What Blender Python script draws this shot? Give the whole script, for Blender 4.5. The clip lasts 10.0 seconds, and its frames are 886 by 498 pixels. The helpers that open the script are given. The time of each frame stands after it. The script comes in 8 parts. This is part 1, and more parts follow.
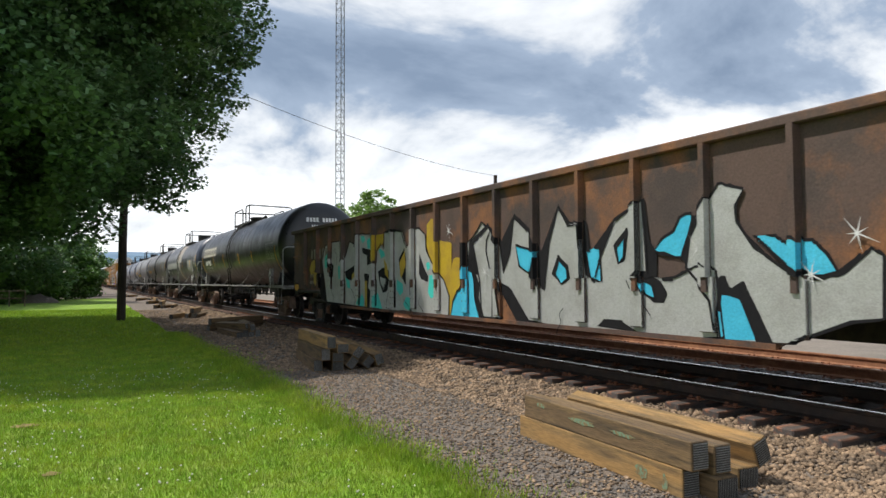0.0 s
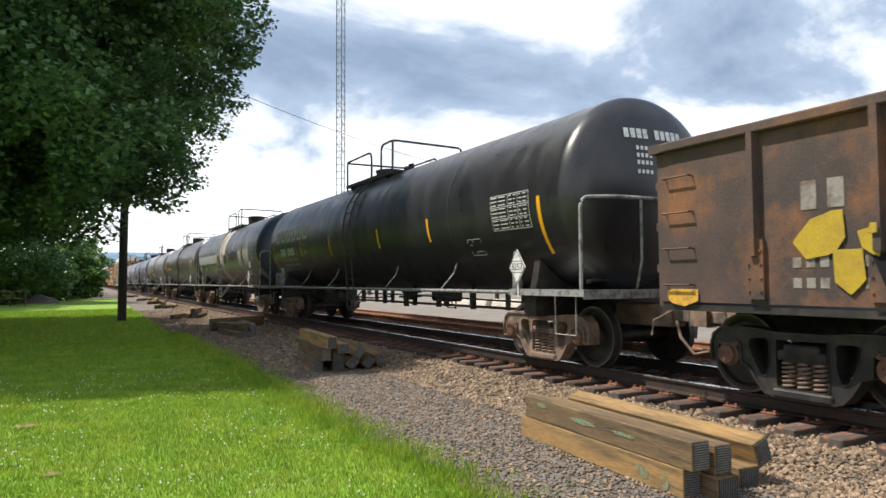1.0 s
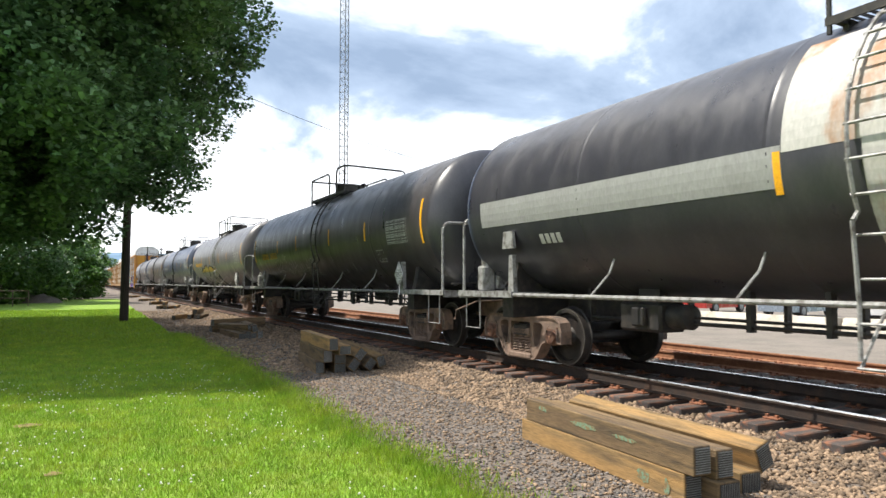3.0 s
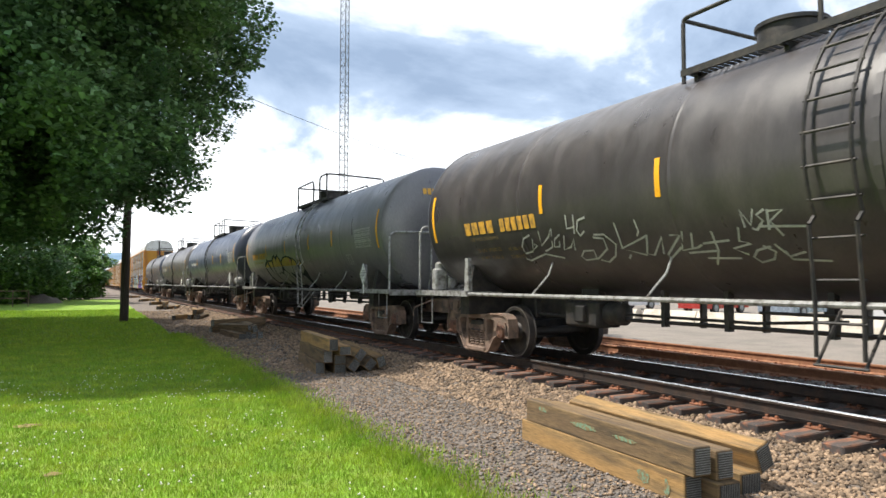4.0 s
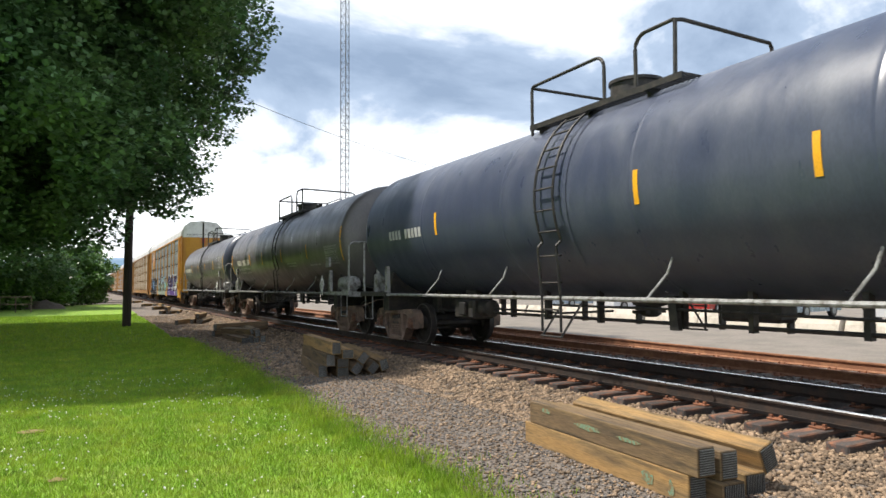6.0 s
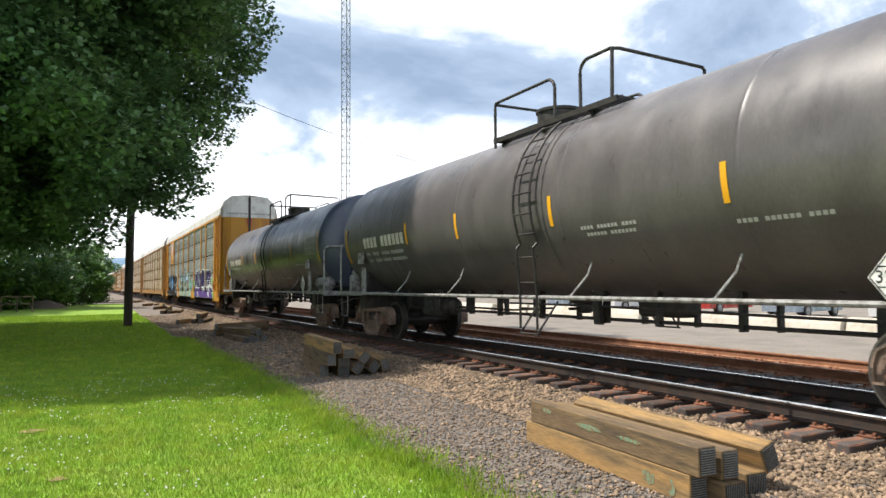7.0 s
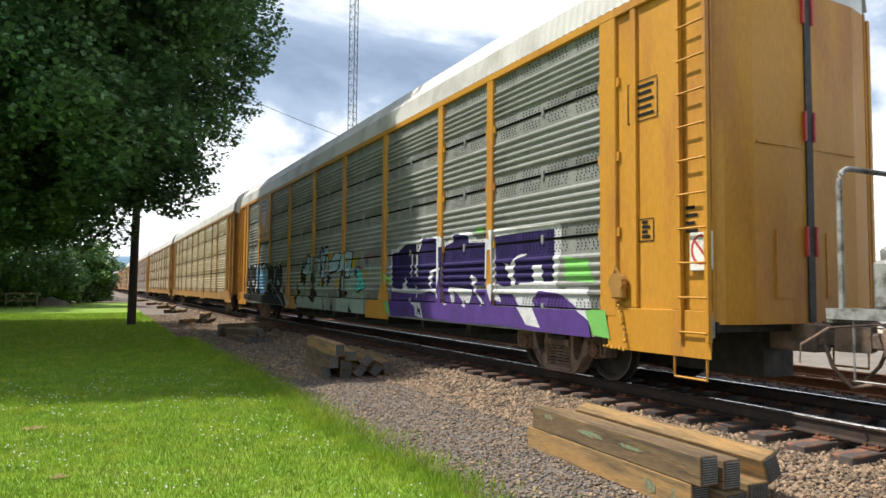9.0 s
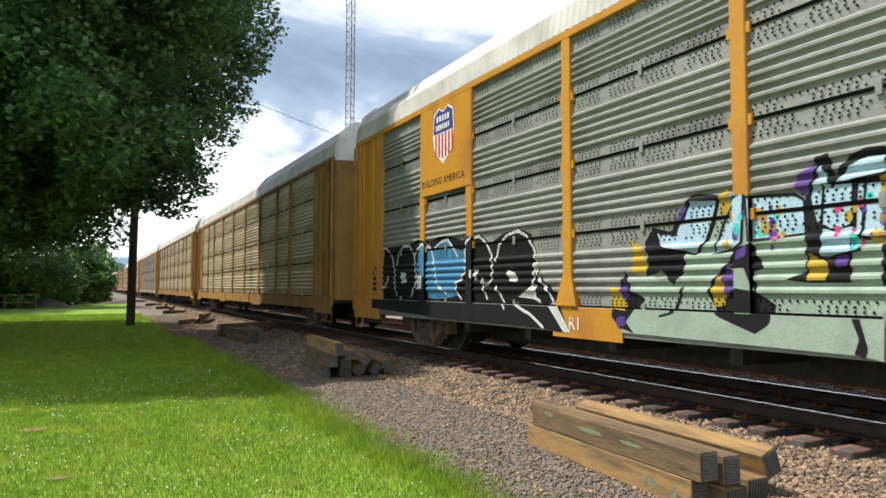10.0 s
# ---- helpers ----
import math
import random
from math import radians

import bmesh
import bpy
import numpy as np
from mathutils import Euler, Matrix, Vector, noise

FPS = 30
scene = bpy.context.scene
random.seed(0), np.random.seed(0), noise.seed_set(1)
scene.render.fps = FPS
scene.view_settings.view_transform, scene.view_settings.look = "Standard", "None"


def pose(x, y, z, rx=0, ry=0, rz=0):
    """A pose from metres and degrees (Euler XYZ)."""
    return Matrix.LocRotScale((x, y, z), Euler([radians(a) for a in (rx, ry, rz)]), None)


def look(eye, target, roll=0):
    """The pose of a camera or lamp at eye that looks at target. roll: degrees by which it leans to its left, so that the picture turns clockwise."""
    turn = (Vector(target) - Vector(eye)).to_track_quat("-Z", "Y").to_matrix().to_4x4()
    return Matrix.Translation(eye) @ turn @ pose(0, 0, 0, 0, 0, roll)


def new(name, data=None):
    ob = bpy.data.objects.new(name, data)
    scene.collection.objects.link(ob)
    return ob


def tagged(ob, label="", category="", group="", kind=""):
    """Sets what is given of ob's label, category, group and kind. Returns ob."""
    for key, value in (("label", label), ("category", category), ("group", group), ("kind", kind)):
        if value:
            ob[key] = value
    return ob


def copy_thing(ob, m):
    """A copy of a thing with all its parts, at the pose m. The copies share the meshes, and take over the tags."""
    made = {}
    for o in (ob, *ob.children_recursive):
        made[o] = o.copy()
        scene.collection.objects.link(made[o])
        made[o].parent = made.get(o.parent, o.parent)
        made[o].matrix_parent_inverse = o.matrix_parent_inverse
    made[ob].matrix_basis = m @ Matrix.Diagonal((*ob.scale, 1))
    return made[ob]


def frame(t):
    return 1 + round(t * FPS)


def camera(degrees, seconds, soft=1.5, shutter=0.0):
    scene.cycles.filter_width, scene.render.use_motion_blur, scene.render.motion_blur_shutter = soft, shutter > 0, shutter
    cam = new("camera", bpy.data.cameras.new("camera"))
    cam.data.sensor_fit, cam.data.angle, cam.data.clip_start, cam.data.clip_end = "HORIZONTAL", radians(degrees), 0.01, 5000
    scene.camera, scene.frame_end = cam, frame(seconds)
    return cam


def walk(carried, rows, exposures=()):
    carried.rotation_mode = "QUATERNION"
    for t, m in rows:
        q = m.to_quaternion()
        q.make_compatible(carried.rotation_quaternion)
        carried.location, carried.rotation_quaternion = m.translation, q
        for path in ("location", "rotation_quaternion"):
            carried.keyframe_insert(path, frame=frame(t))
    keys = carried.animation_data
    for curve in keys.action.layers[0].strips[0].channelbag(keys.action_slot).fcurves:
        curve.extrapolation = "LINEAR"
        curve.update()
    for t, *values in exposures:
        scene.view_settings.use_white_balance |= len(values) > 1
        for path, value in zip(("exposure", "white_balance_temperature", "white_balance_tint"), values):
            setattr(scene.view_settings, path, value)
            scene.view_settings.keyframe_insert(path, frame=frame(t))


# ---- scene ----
cam = camera(66.04, 10.0, soft=1.5, shutter=0.03)
# ---------- camera and its hold: a hand-held stand, turning slightly ----------
RAIL = 0.40                      # top of the running rails above the lawn
EYE = (0.0, 0.0, 1.717)


def aim(yaw, pitch, lean):
    y, p = radians(yaw), radians(pitch)
    way = Vector((math.sin(y) * math.cos(p), math.cos(y) * math.cos(p), math.sin(p)))
    return look(EYE, Vector(EYE) + 10 * way, lean)


TURNS = [(0, 28.023, 2.622, -0.307), (0.5, 27.993, 2.637, -0.345), (1, 27.969, 2.632, -0.345), (1.5, 27.862, 2.708, -0.340),
         (2, 27.868, 2.735, -0.320), (2.5, 27.815, 2.793, -0.080), (4, 27.780, 2.879, 0.090), (4.5, 27.768, 2.890, 0.024),
         (5, 27.742, 2.999, -0.072), (5.5, 27.717, 3.105, -0.312), (7, 27.545, 3.048, -0.400), (7.5, 27.600, 3.081, -0.179),
         (8, 27.466, 3.182, 0.076), (8.5, 27.234, 3.332, 0.540), (9, 27.203, 3.384, 0.553), (9.5, 27.203, 3.354, 0.313),
         (10, 27.313, 3.244, 0.095)]
walk(cam, [(t, aim(a, b, c)) for t, a, b, c in TURNS],
     exposures=[(0, 0.06), (0.5, 0.12), (0.8, 0.24), (1.2, 0.60), (1.6, 0.72), (2.5, 0.72), (5.0, 0.58), (5.6, 0.50), (7.0, 0.62), (8.0, 0.76), (8.6, 0.74), (9.0, 0.46), (10.0, 0.46)])

# ---------- world, sun ----------
SUN_EL, SUN_AZ = radians(59), radians(-60)      # azimuth from +Y towards +X
world = bpy.data.worlds.new("sky")
scene.world = world
world.use_nodes = True
wn, wl = world.node_tree.nodes, world.node_tree.links
wn.clear()
w_out = wn.new("ShaderNodeOutputWorld")
w_bg = wn.new("ShaderNodeBackground")
w_sky = wn.new("ShaderNodeTexSky")
w_sky.sky_type, w_sky.sun_disc = "NISHITA", False
w_sky.sun_elevation, w_sky.sun_rotation = SUN_EL, SUN_AZ
w_co = wn.new("ShaderNodeTexCoord")
w_sep = wn.new("ShaderNodeSeparateXYZ")
wl.new(w_co.outputs["Generated"], w_sep.inputs[0])


def wmath(op, a, b=None, c=None):
    n = wn.new("ShaderNodeMath")
    n.operation = op
    for i, v in enumerate((a, b, c)):
        if v is None:
            continue
        if isinstance(v, (int, float)):
            n.inputs[i].default_value = v
        else:
            wl.new(v, n.inputs[i])
    return n.outputs[0]


# clouds lie on a flat deck: the direction divided by its height
w_h = wmath("ADD", wmath("MAXIMUM", w_sep.outputs[2], 0.0), 0.42)
w_cx, w_cy = wmath("DIVIDE", w_sep.outputs[0], w_h), wmath("DIVIDE", w_sep.outputs[1], w_h)
w_comb = wn.new("ShaderNodeCombineXYZ")
wl.new(w_cx, w_comb.inputs[0]), wl.new(w_cy, w_comb.inputs[1])
w_map = wn.new("ShaderNodeMapping")
w_map.inputs["Location"].default_value = (3.1, 0.55, 0)
wl.new(w_comb.outputs[0], w_map.inputs[0])
w_n1 = wn.new("ShaderNodeTexNoise")
w_n1.inputs["Scale"].default_value, w_n1.inputs["Detail"].default_value, w_n1.inputs["Roughness"].default_value = 1.9, 9, 0.56
w_n1.inputs["Distortion"].default_value = 0.35
wl.new(w_map.outputs[0], w_n1.inputs[0])
w_ramp = wn.new("ShaderNodeValToRGB")
cr = w_ramp.color_ramp
cr.elements[0].position, cr.elements[0].color = 0.36, (0.255, 0.335, 0.465, 1)
cr.elements[1].position, cr.elements[1].color = 0.66, (1.35, 1.38, 1.42, 1)
e = cr.elements.new(0.47)
e.color = (0.40, 0.495, 0.64, 1)
e = cr.elements.new(0.54)
e.color = (0.88, 0.92, 0.97, 1)
# towards the horizon the deck is seen edge on and turns white
w_low = wn.new("ShaderNodeMapRange")
w_low.inputs[1].default_value, w_low.inputs[2].default_value = 0.0, 0.42
w_low.inputs[3].default_value, w_low.inputs[4].default_value = 0.17, -0.05
wl.new(w_sep.outputs[2], w_low.inputs[0])
wl.new(wmath("ADD", w_n1.outputs[0], w_low.outputs[0]), w_ramp.inputs[0])
w_mix = wn.new("ShaderNodeMix")
w_mix.data_type = "RGBA"
w_mix.inputs[0].default_value = 0.9
w_sc = wn.new("ShaderNodeVectorMath")
w_sc.operation = "SCALE"
w_sc.inputs[3].default_value = 0.10
wl.new(w_sky.outputs[0], w_sc.inputs[0])
wl.new(w_sc.outputs[0], w_mix.inputs[6])
wl.new(w_ramp.outputs[0], w_mix.inputs[7])
wl.new(w_mix.outputs[2], w_bg.inputs[0])
w_bg.inputs[1].default_value = 1.0
wl.new(w_bg.outputs[0], w_out.inputs[0])

sun_data = bpy.data.lights.new("sun", "SUN")
sun_data.energy, sun_data.angle, sun_data.color = 4.8, radians(0.9), (1.0, 0.94, 0.84)
sun = new("sun", sun_data)
s_dir = Vector((math.sin(SUN_AZ) * math.cos(SUN_EL), math.cos(SUN_AZ) * math.cos(SUN_EL), math.sin(SUN_EL)))
sun.matrix_basis = look(s_dir * 100, (0, 0, 0))


# ---------- materials ----------
def rgb(c):
    return (*c, 1.0)


def material(name, base, rough=0.6, metal=0.0, spots=None, spot_scale=3.0, spot_lo=0.45, spot_hi=0.65, grain=0.12,
             grain_scale=60.0, bump=0.15, bump_scale=80.0, random_v=0.0, island_v=0.0, stretch=(1, 1, 1), spec=0.5, second=None,
             second_scale=0.6):
    """Base colour with fine grain, spots of a second colour, large tone drift and relief, in object metres."""
    m = bpy.data.materials.new(name)
    m.use_nodes = True
    nt = m.node_tree
    b = nt.nodes["Principled BSDF"]
    b.inputs["Roughness"].default_value, b.inputs["Metallic"].default_value = rough, metal
    b.inputs["Specular IOR Level"].default_value = spec
    L = nt.links.new
    co = nt.nodes.new("ShaderNodeTexCoord")
    mp = nt.nodes.new("ShaderNodeMapping")
    mp.inputs["Scale"].default_value = stretch
    L(co.outputs["Object"], mp.inputs[0])

    def noise_tex(scale, detail=4, rough_=0.6):
        n = nt.nodes.new("ShaderNodeTexNoise")
        n.inputs["Scale"].default_value, n.inputs["Detail"].default_value, n.inputs["Roughness"].default_value = scale, detail, rough_
        L(mp.outputs[0], n.inputs[0])
        return n.outputs[0]

    def ranged(src, lo, hi, a, c):
        r = nt.nodes.new("ShaderNodeMapRange")
        for i, v in enumerate((lo, hi, a, c)):
            r.inputs[i + 1].default_value = v
        L(src, r.inputs[0])
        return r.outputs[0]

    def mixed(fac, a, c, blend="MIX"):
        n = nt.nodes.new("ShaderNodeMix")
        n.data_type, n.blend_type = "RGBA", blend
        if isinstance(fac, (int, float)):
            n.inputs[0].default_value = fac
        else:
            L(fac, n.inputs[0])
        for i, v in ((6, a), (7, c)):
            if isinstance(v, tuple):
                n.inputs[i].default_value = rgb(v)
            else:
                L(v, n.inputs[i])
        return n.outputs[2]

    col = base
    if second:
        col = mixed(ranged(noise_tex(second_scale, 3), 0.4, 0.62, 0, 1), base, second)
    if spots:
        col = mixed(ranged(noise_tex(spot_scale, 6), spot_lo, spot_hi, 0, 1), col, spots)
    g = ranged(noise_tex(grain_scale, 3), 0.25, 0.75, 1 - grain * 2, 1 + grain * 2)
    vm = nt.nodes.new("ShaderNodeVectorMath")
    vm.operation = "SCALE"
    if isinstance(col, tuple):
        vm.inputs[0].default_value = col
    else:
        L(col, vm.inputs[0])
    L(g, vm.inputs[3])
    out = vm.outputs[0]
    for amount, node, sock in ((random_v, "ShaderNodeObjectInfo", "Random"), (island_v, "ShaderNodeNewGeometry", "Random Per Island")):
        if amount:
            oi = nt.nodes.new(node)
            v2 = nt.nodes.new("ShaderNodeVectorMath")
            v2.operation = "SCALE"
            L(out, v2.inputs[0])
            L(ranged(oi.outputs[sock], 0, 1, 1 - amount, 1 + amount), v2.inputs[3])
            out = v2.outputs[0]
    L(out, b.inputs["Base Color"])
    rr = ranged(noise_tex(spot_scale * 1.7, 4), 0.3, 0.7, max(0.02, rough - 0.1), min(1, rough + 0.1))
    L(rr, b.inputs["Roughness"])
    if bump:
        bn = nt.nodes.new("ShaderNodeBump")
        bn.inputs["Strength"].default_value, bn.inputs["Distance"].default_value = bump, 0.01
        L(noise_tex(bump_scale, 5), bn.inputs["Height"])
        L(bn.outputs[0], b.inputs["Normal"])
    return m


M = {}
M["grass_ground"] = material("grass_ground", (0.14, 0.25, 0.014), 0.95, spots=(0.20, 0.28, 0.035), spot_scale=2.2, grain=0.25, grain_scale=45, bump=0.5, bump_scale=60, second=(0.165, 0.29, 0.018), second_scale=0.5)
M["gravel"] = material("gravel", (0.19, 0.150, 0.118), 0.95, spots=(0.105, 0.087, 0.073), spot_scale=24, spot_lo=0.42, spot_hi=0.6, grain=0.3, grain_scale=90, bump=0.9, bump_scale=55, second=(0.16, 0.134, 0.114), second_scale=0.45)
M["stone"] = material("stone", (0.245, 0.172, 0.112), 0.92, spots=(0.12, 0.088, 0.062), spot_scale=4, grain=0.15, island_v=0.5, bump=0.3)
M["lot"] = material("lot", (0.19, 0.162, 0.135), 0.95, spots=(0.14, 0.122, 0.10), spot_scale=0.8, grain=0.12, grain_scale=20, bump=0.4, bump_scale=30)
M["rail"] = material("rail", (0.035, 0.026, 0.022), 0.65, 0.3, spots=(0.06, 0.036, 0.025), spot_scale=5, bump=0.2)
M["rail_top"] = material("rail_top", (0.42, 0.42, 0.43), 0.28, 1.0, grain=0.05, bump=0.0)
M["rail_rust"] = material("rail_rust", (0.22, 0.10, 0.055), 0.8, 0.1, spots=(0.30, 0.15, 0.08), spot_scale=6, bump=0.3)
M["tie"] = material("tie", (0.062, 0.052, 0.048), 0.9, spots=(0.23, 0.098, 0.052), spot_scale=4, spot_lo=0.46, spot_hi=0.62, grain=0.25, bump=0.6, bump_scale=50, random_v=0.35, stretch=(0.3, 3, 3))
M["plate"] = material("plate", (0.25, 0.10, 0.05), 0.85, 0.2, spots=(0.12, 0.06, 0.04), spot_scale=12, bump=0.4, random_v=0.3)
M["timber"] = material("timber", (0.28, 0.165, 0.06), 0.85, spots=(0.105, 0.07, 0.036), spot_scale=1.9, spot_lo=0.50, spot_hi=0.66, second=(0.20, 0.135, 0.062), second_scale=0.9, grain=0.16, grain_scale=16, bump=0.6, bump_scale=30, random_v=0.28, stretch=(5, 0.5, 5))
M["timber_dark"] = material("timber_dark", (0.135, 0.088, 0.046), 0.88, spots=(0.065, 0.047, 0.029), spot_scale=1.9, spot_lo=0.47, spot_hi=0.64, second=(0.20, 0.13, 0.06), second_scale=0.8, grain=0.16, grain_scale=16, bump=0.6, bump_scale=30, random_v=0.25, stretch=(5, 0.5, 5))
M["timber_end"] = material("timber_end", (0.035, 0.035, 0.033), 0.9, spots=(0.07, 0.07, 0.065), spot_scale=9, grain=0.2, bump=0.6, bump_scale=40, random_v=0.3)
M["green_mark"] = material("green_mark", (0.15, 0.235, 0.15), 0.85, spots=(0.19, 0.13, 0.06), spot_scale=26, spot_lo=0.46, spot_hi=0.56)
M["pole"] = material("pole", (0.028, 0.021, 0.017), 0.9, spots=(0.055, 0.04, 0.03), spot_scale=4, bump=0.7, bump_scale=25, stretch=(6, 6, 0.4))
M["bark"] = material("bark", (0.07, 0.055, 0.042), 0.95, spots=(0.12, 0.10, 0.08), spot_scale=6, bump=1.0, bump_scale=14, stretch=(2, 2, 0.5))
M["tower_steel"] = material("weathered_tower_steel", (0.13, 0.14, 0.15), 0.6, 0.3, spots=(0.09, 0.09, 0.09), bump=0.05)
M["galv"] = material("galv", (0.30, 0.32, 0.33), 0.5, 0.6, spots=(0.22, 0.22, 0.22), bump=0.05)
M["steel_black"] = material("steel_black", (0.022, 0.021, 0.021), 0.6, 0.2, spots=(0.05, 0.042, 0.036), spot_scale=6, bump=0.2)
M["steel_grey"] = material("steel_grey", (0.30, 0.30, 0.295), 0.55, 0.2, spots=(0.10, 0.09, 0.08), spot_scale=8, bump=0.1)
M["truck"] = material("truck", (0.20, 0.135, 0.10), 0.85, 0.0, spots=(0.25, 0.165, 0.12), spot_scale=5, bump=0.4, second=(0.085, 0.066, 0.054), second_scale=2.2)
M["wheel"] = material("wheel", (0.022, 0.019, 0.018), 0.6, 0.3, spots=(0.045, 0.036, 0.030), spot_scale=5, bump=0.2)
M["tread"] = material("tread", (0.12, 0.11, 0.10), 0.4, 0.6, bump=0.0)
M["bearing"] = material("bearing", (0.17, 0.085, 0.055), 0.75, 0.2, spots=(0.08, 0.05, 0.04), spot_scale=12, bump=0.2)


# ---------- mesh helpers ----------
class Geo:
    """Gathers vertices and faces of one mesh."""

    def __init__(self):
        self.v, self.f, self.m = [], [], []

    def add(self, verts, faces, mi=0):
        n = len(self.v)
        self.v += [tuple(p) for p in verts]
        self.f += [tuple(i + n for i in f) for f in faces]
        self.m += [mi] * len(faces)
        return self

    def box(self, x0, y0, z0, x1, y1, z1, mi=0, bevel=0.0):
        if bevel <= 0:
            vs = [(x, y, z) for z in (z0, z1) for y in (y0, y1) for x in (x0, x1)]
            return self.add(vs, [(0, 2, 3, 1), (4, 5, 7, 6), (0, 1, 5, 4), (2, 6, 7, 3), (0, 4, 6, 2), (1, 3, 7, 5)], mi)
        b = bevel
        vs, c, h = [], ((x0 + x1) / 2, (y0 + y1) / 2, (z0 + z1) / 2), ((x1 - x0) / 2, (y1 - y0) / 2, (z1 - z0) / 2)
        idx = {}
        for sx in (-1, 1):
            for sy in (-1, 1):
                for sz in (-1, 1):
                    for a in range(3):
                        d = [h[0] - b, h[1] - b, h[2] - b]
                        d[a] = h[a]
                        idx[sx, sy, sz, a] = len(vs)
                        vs.append((c[0] + sx * d[0], c[1] + sy * d[1], c[2] + sz * d[2]))
        fs = []
        for a in range(3):
            o = [i for i in range(3) if i != a]
            for s in (-1, 1):
                q = []
                for p, r in ((-1, -1), (1, -1), (1, 1), (-1, 1)):
                    k = [0, 0, 0]
                    k[a], k[o[0]], k[o[1]] = s, p, r
                    q.append(idx[(*k, a)])
                fs.append(tuple(q if (s > 0) == (a != 1) else q[::-1]))
            for p in (-1, 1):
                for r in (-1, 1):
                    k0, k1 = [0, 0, 0], [0, 0, 0]
                    k0[a], k1[a] = -1, 1
                    k0[o[0]] = k1[o[0]] = p
                    k0[o[1]] = k1[o[1]] = r
                    fs.append((idx[(*k0, o[0])], idx[(*k1, o[0])], idx[(*k1, o[1])], idx[(*k0, o[1])]))
        for sx in (-1, 1):
            for sy in (-1, 1):
                for sz in (-1, 1):
                    fs.append(tuple(idx[sx, sy, sz, a] for a in range(3)))
        return self.add(vs, fs, mi)

    def weld(self):
        """Joins vertices that lie together."""
        seen, order, keep = {}, [], []
        for p in self.v:
            k = (round(p[0], 4), round(p[1], 4), round(p[2], 4))
            if k not in seen:
                seen[k] = len(keep)
                keep.append(p)
            order.append(seen[k])
        fs, ms = [], []
        for f, m in zip(self.f, self.m):
            q = []
            for i in f:
                if order[i] not in q:
                    q.append(order[i])
            if len(q) > 2:
                fs.append(tuple(q))
                ms.append(m)
        self.v, self.f, self.m = keep, fs, ms
        return self

    def prism(self, poly, axis, a, b, mi=0):
        """A convex or concave outline, pushed along an axis from a to b."""
        def at(p, d):
            q = list(p)
            q.insert(axis, d)
            return tuple(q)
        n = len(poly)
        vs = [at(p, a) for p in poly] + [at(p, b) for p in poly]
        fs = [tuple(range(n)), tuple(range(2 * n - 1, n - 1, -1))] + [(i, (i + 1) % n, n + (i + 1) % n, n + i) for i in range(n)]
        return self.add(vs, fs, mi)

    def lathe(self, prof, axis, centre, n=24, mi=0, closed=False, a0=0.0, a1=2 * math.pi):
        """prof: (along, radius) rings about an axis."""
        full = abs(a1 - a0 - 2 * math.pi) < 1e-6
        k = n if full else n + 1
        vs, fs = [], []
        for s, r in prof:
            for i in range(k):
                a = a0 + (a1 - a0) * i / n
                p = [math.cos(a) * r, math.sin(a) * r]
                p.insert(axis, s)
                vs.append((p[0] + centre[0], p[1] + centre[1], p[2] + centre[2]))
        for j in range(len(prof) - 1):
            for i in range(n):
                i2 = (i + 1) % k
                fs.append((j * k + i, j * k + i2, (j + 1) * k + i2, (j + 1) * k + i))
        if closed and full:
            fs += [tuple(range(k - 1, -1, -1)), tuple(range((len(prof) - 1) * k, len(prof) * k))]
        return self.add(vs, fs, mi)

    def tube(self, pts, r, n=8, mi=0):
        """A round bar along a line of points."""
        P = [Vector(p) for p in pts]
        vs, fs = [], []
        for i, p in enumerate(P):
            d = (P[min(i + 1, len(P) - 1)] - P[max(i - 1, 0)]).normalized()
            s = d.cross(Vector((0, 0, 1)) if abs(d.z) < 0.95 else Vector((1, 0, 0))).normalized()
            u = s.cross(d)
            rr = r[i] if isinstance(r, (list, tuple)) else r
            for k in range(n):
                a = 2 * math.pi * k / n
                vs.append(p + (s * math.cos(a) + u * math.sin(a)) * rr)
        for i in range(len(P) - 1):
            for k in range(n):
                fs.append((i * n + k, i * n + (k + 1) % n, (i + 1) * n + (k + 1) % n, (i + 1) * n + k))
        fs += [tuple(range(n - 1, -1, -1)), tuple(range((len(P) - 1) * n, len(P) * n))]
        return self.add(vs, fs, mi)

    def mesh(self, name, mats, smooth=False):
        me = bpy.data.meshes.new(name)
        me.from_pydata(self.v, [], self.f)
        for m in (mats if isinstance(mats, (list, tuple)) else [mats]):
            me.materials.append(m)
        if any(self.m):
            me.polygons.foreach_set("material_index", self.m)
        if smooth:
            me.polygons.foreach_set("use_smooth", [True] * len(self.f))
            me.set_sharp_from_angle(angle=radians(38))
        me.update()
        return me


def part(name, geo, mats, parent=None, label="", smooth=False, at=None):
    """One mesh object under a thing or a part; geo may be a Geo or a mesh that is shared."""
    me = geo if isinstance(geo, bpy.types.Mesh) else geo.mesh(name, mats, smooth)
    ob = new(name, me)
    ob.parent = parent
    if at is not None:
        ob.matrix_basis = at
    if label:
        ob["label"] = label
    return ob


def thing(name, label, category, group="", m=None):
    ob = new(name)
    ob.empty_display_size = 0.2
    if m is not None:
        ob.matrix_basis = m
    return tagged(ob, label, category, group)


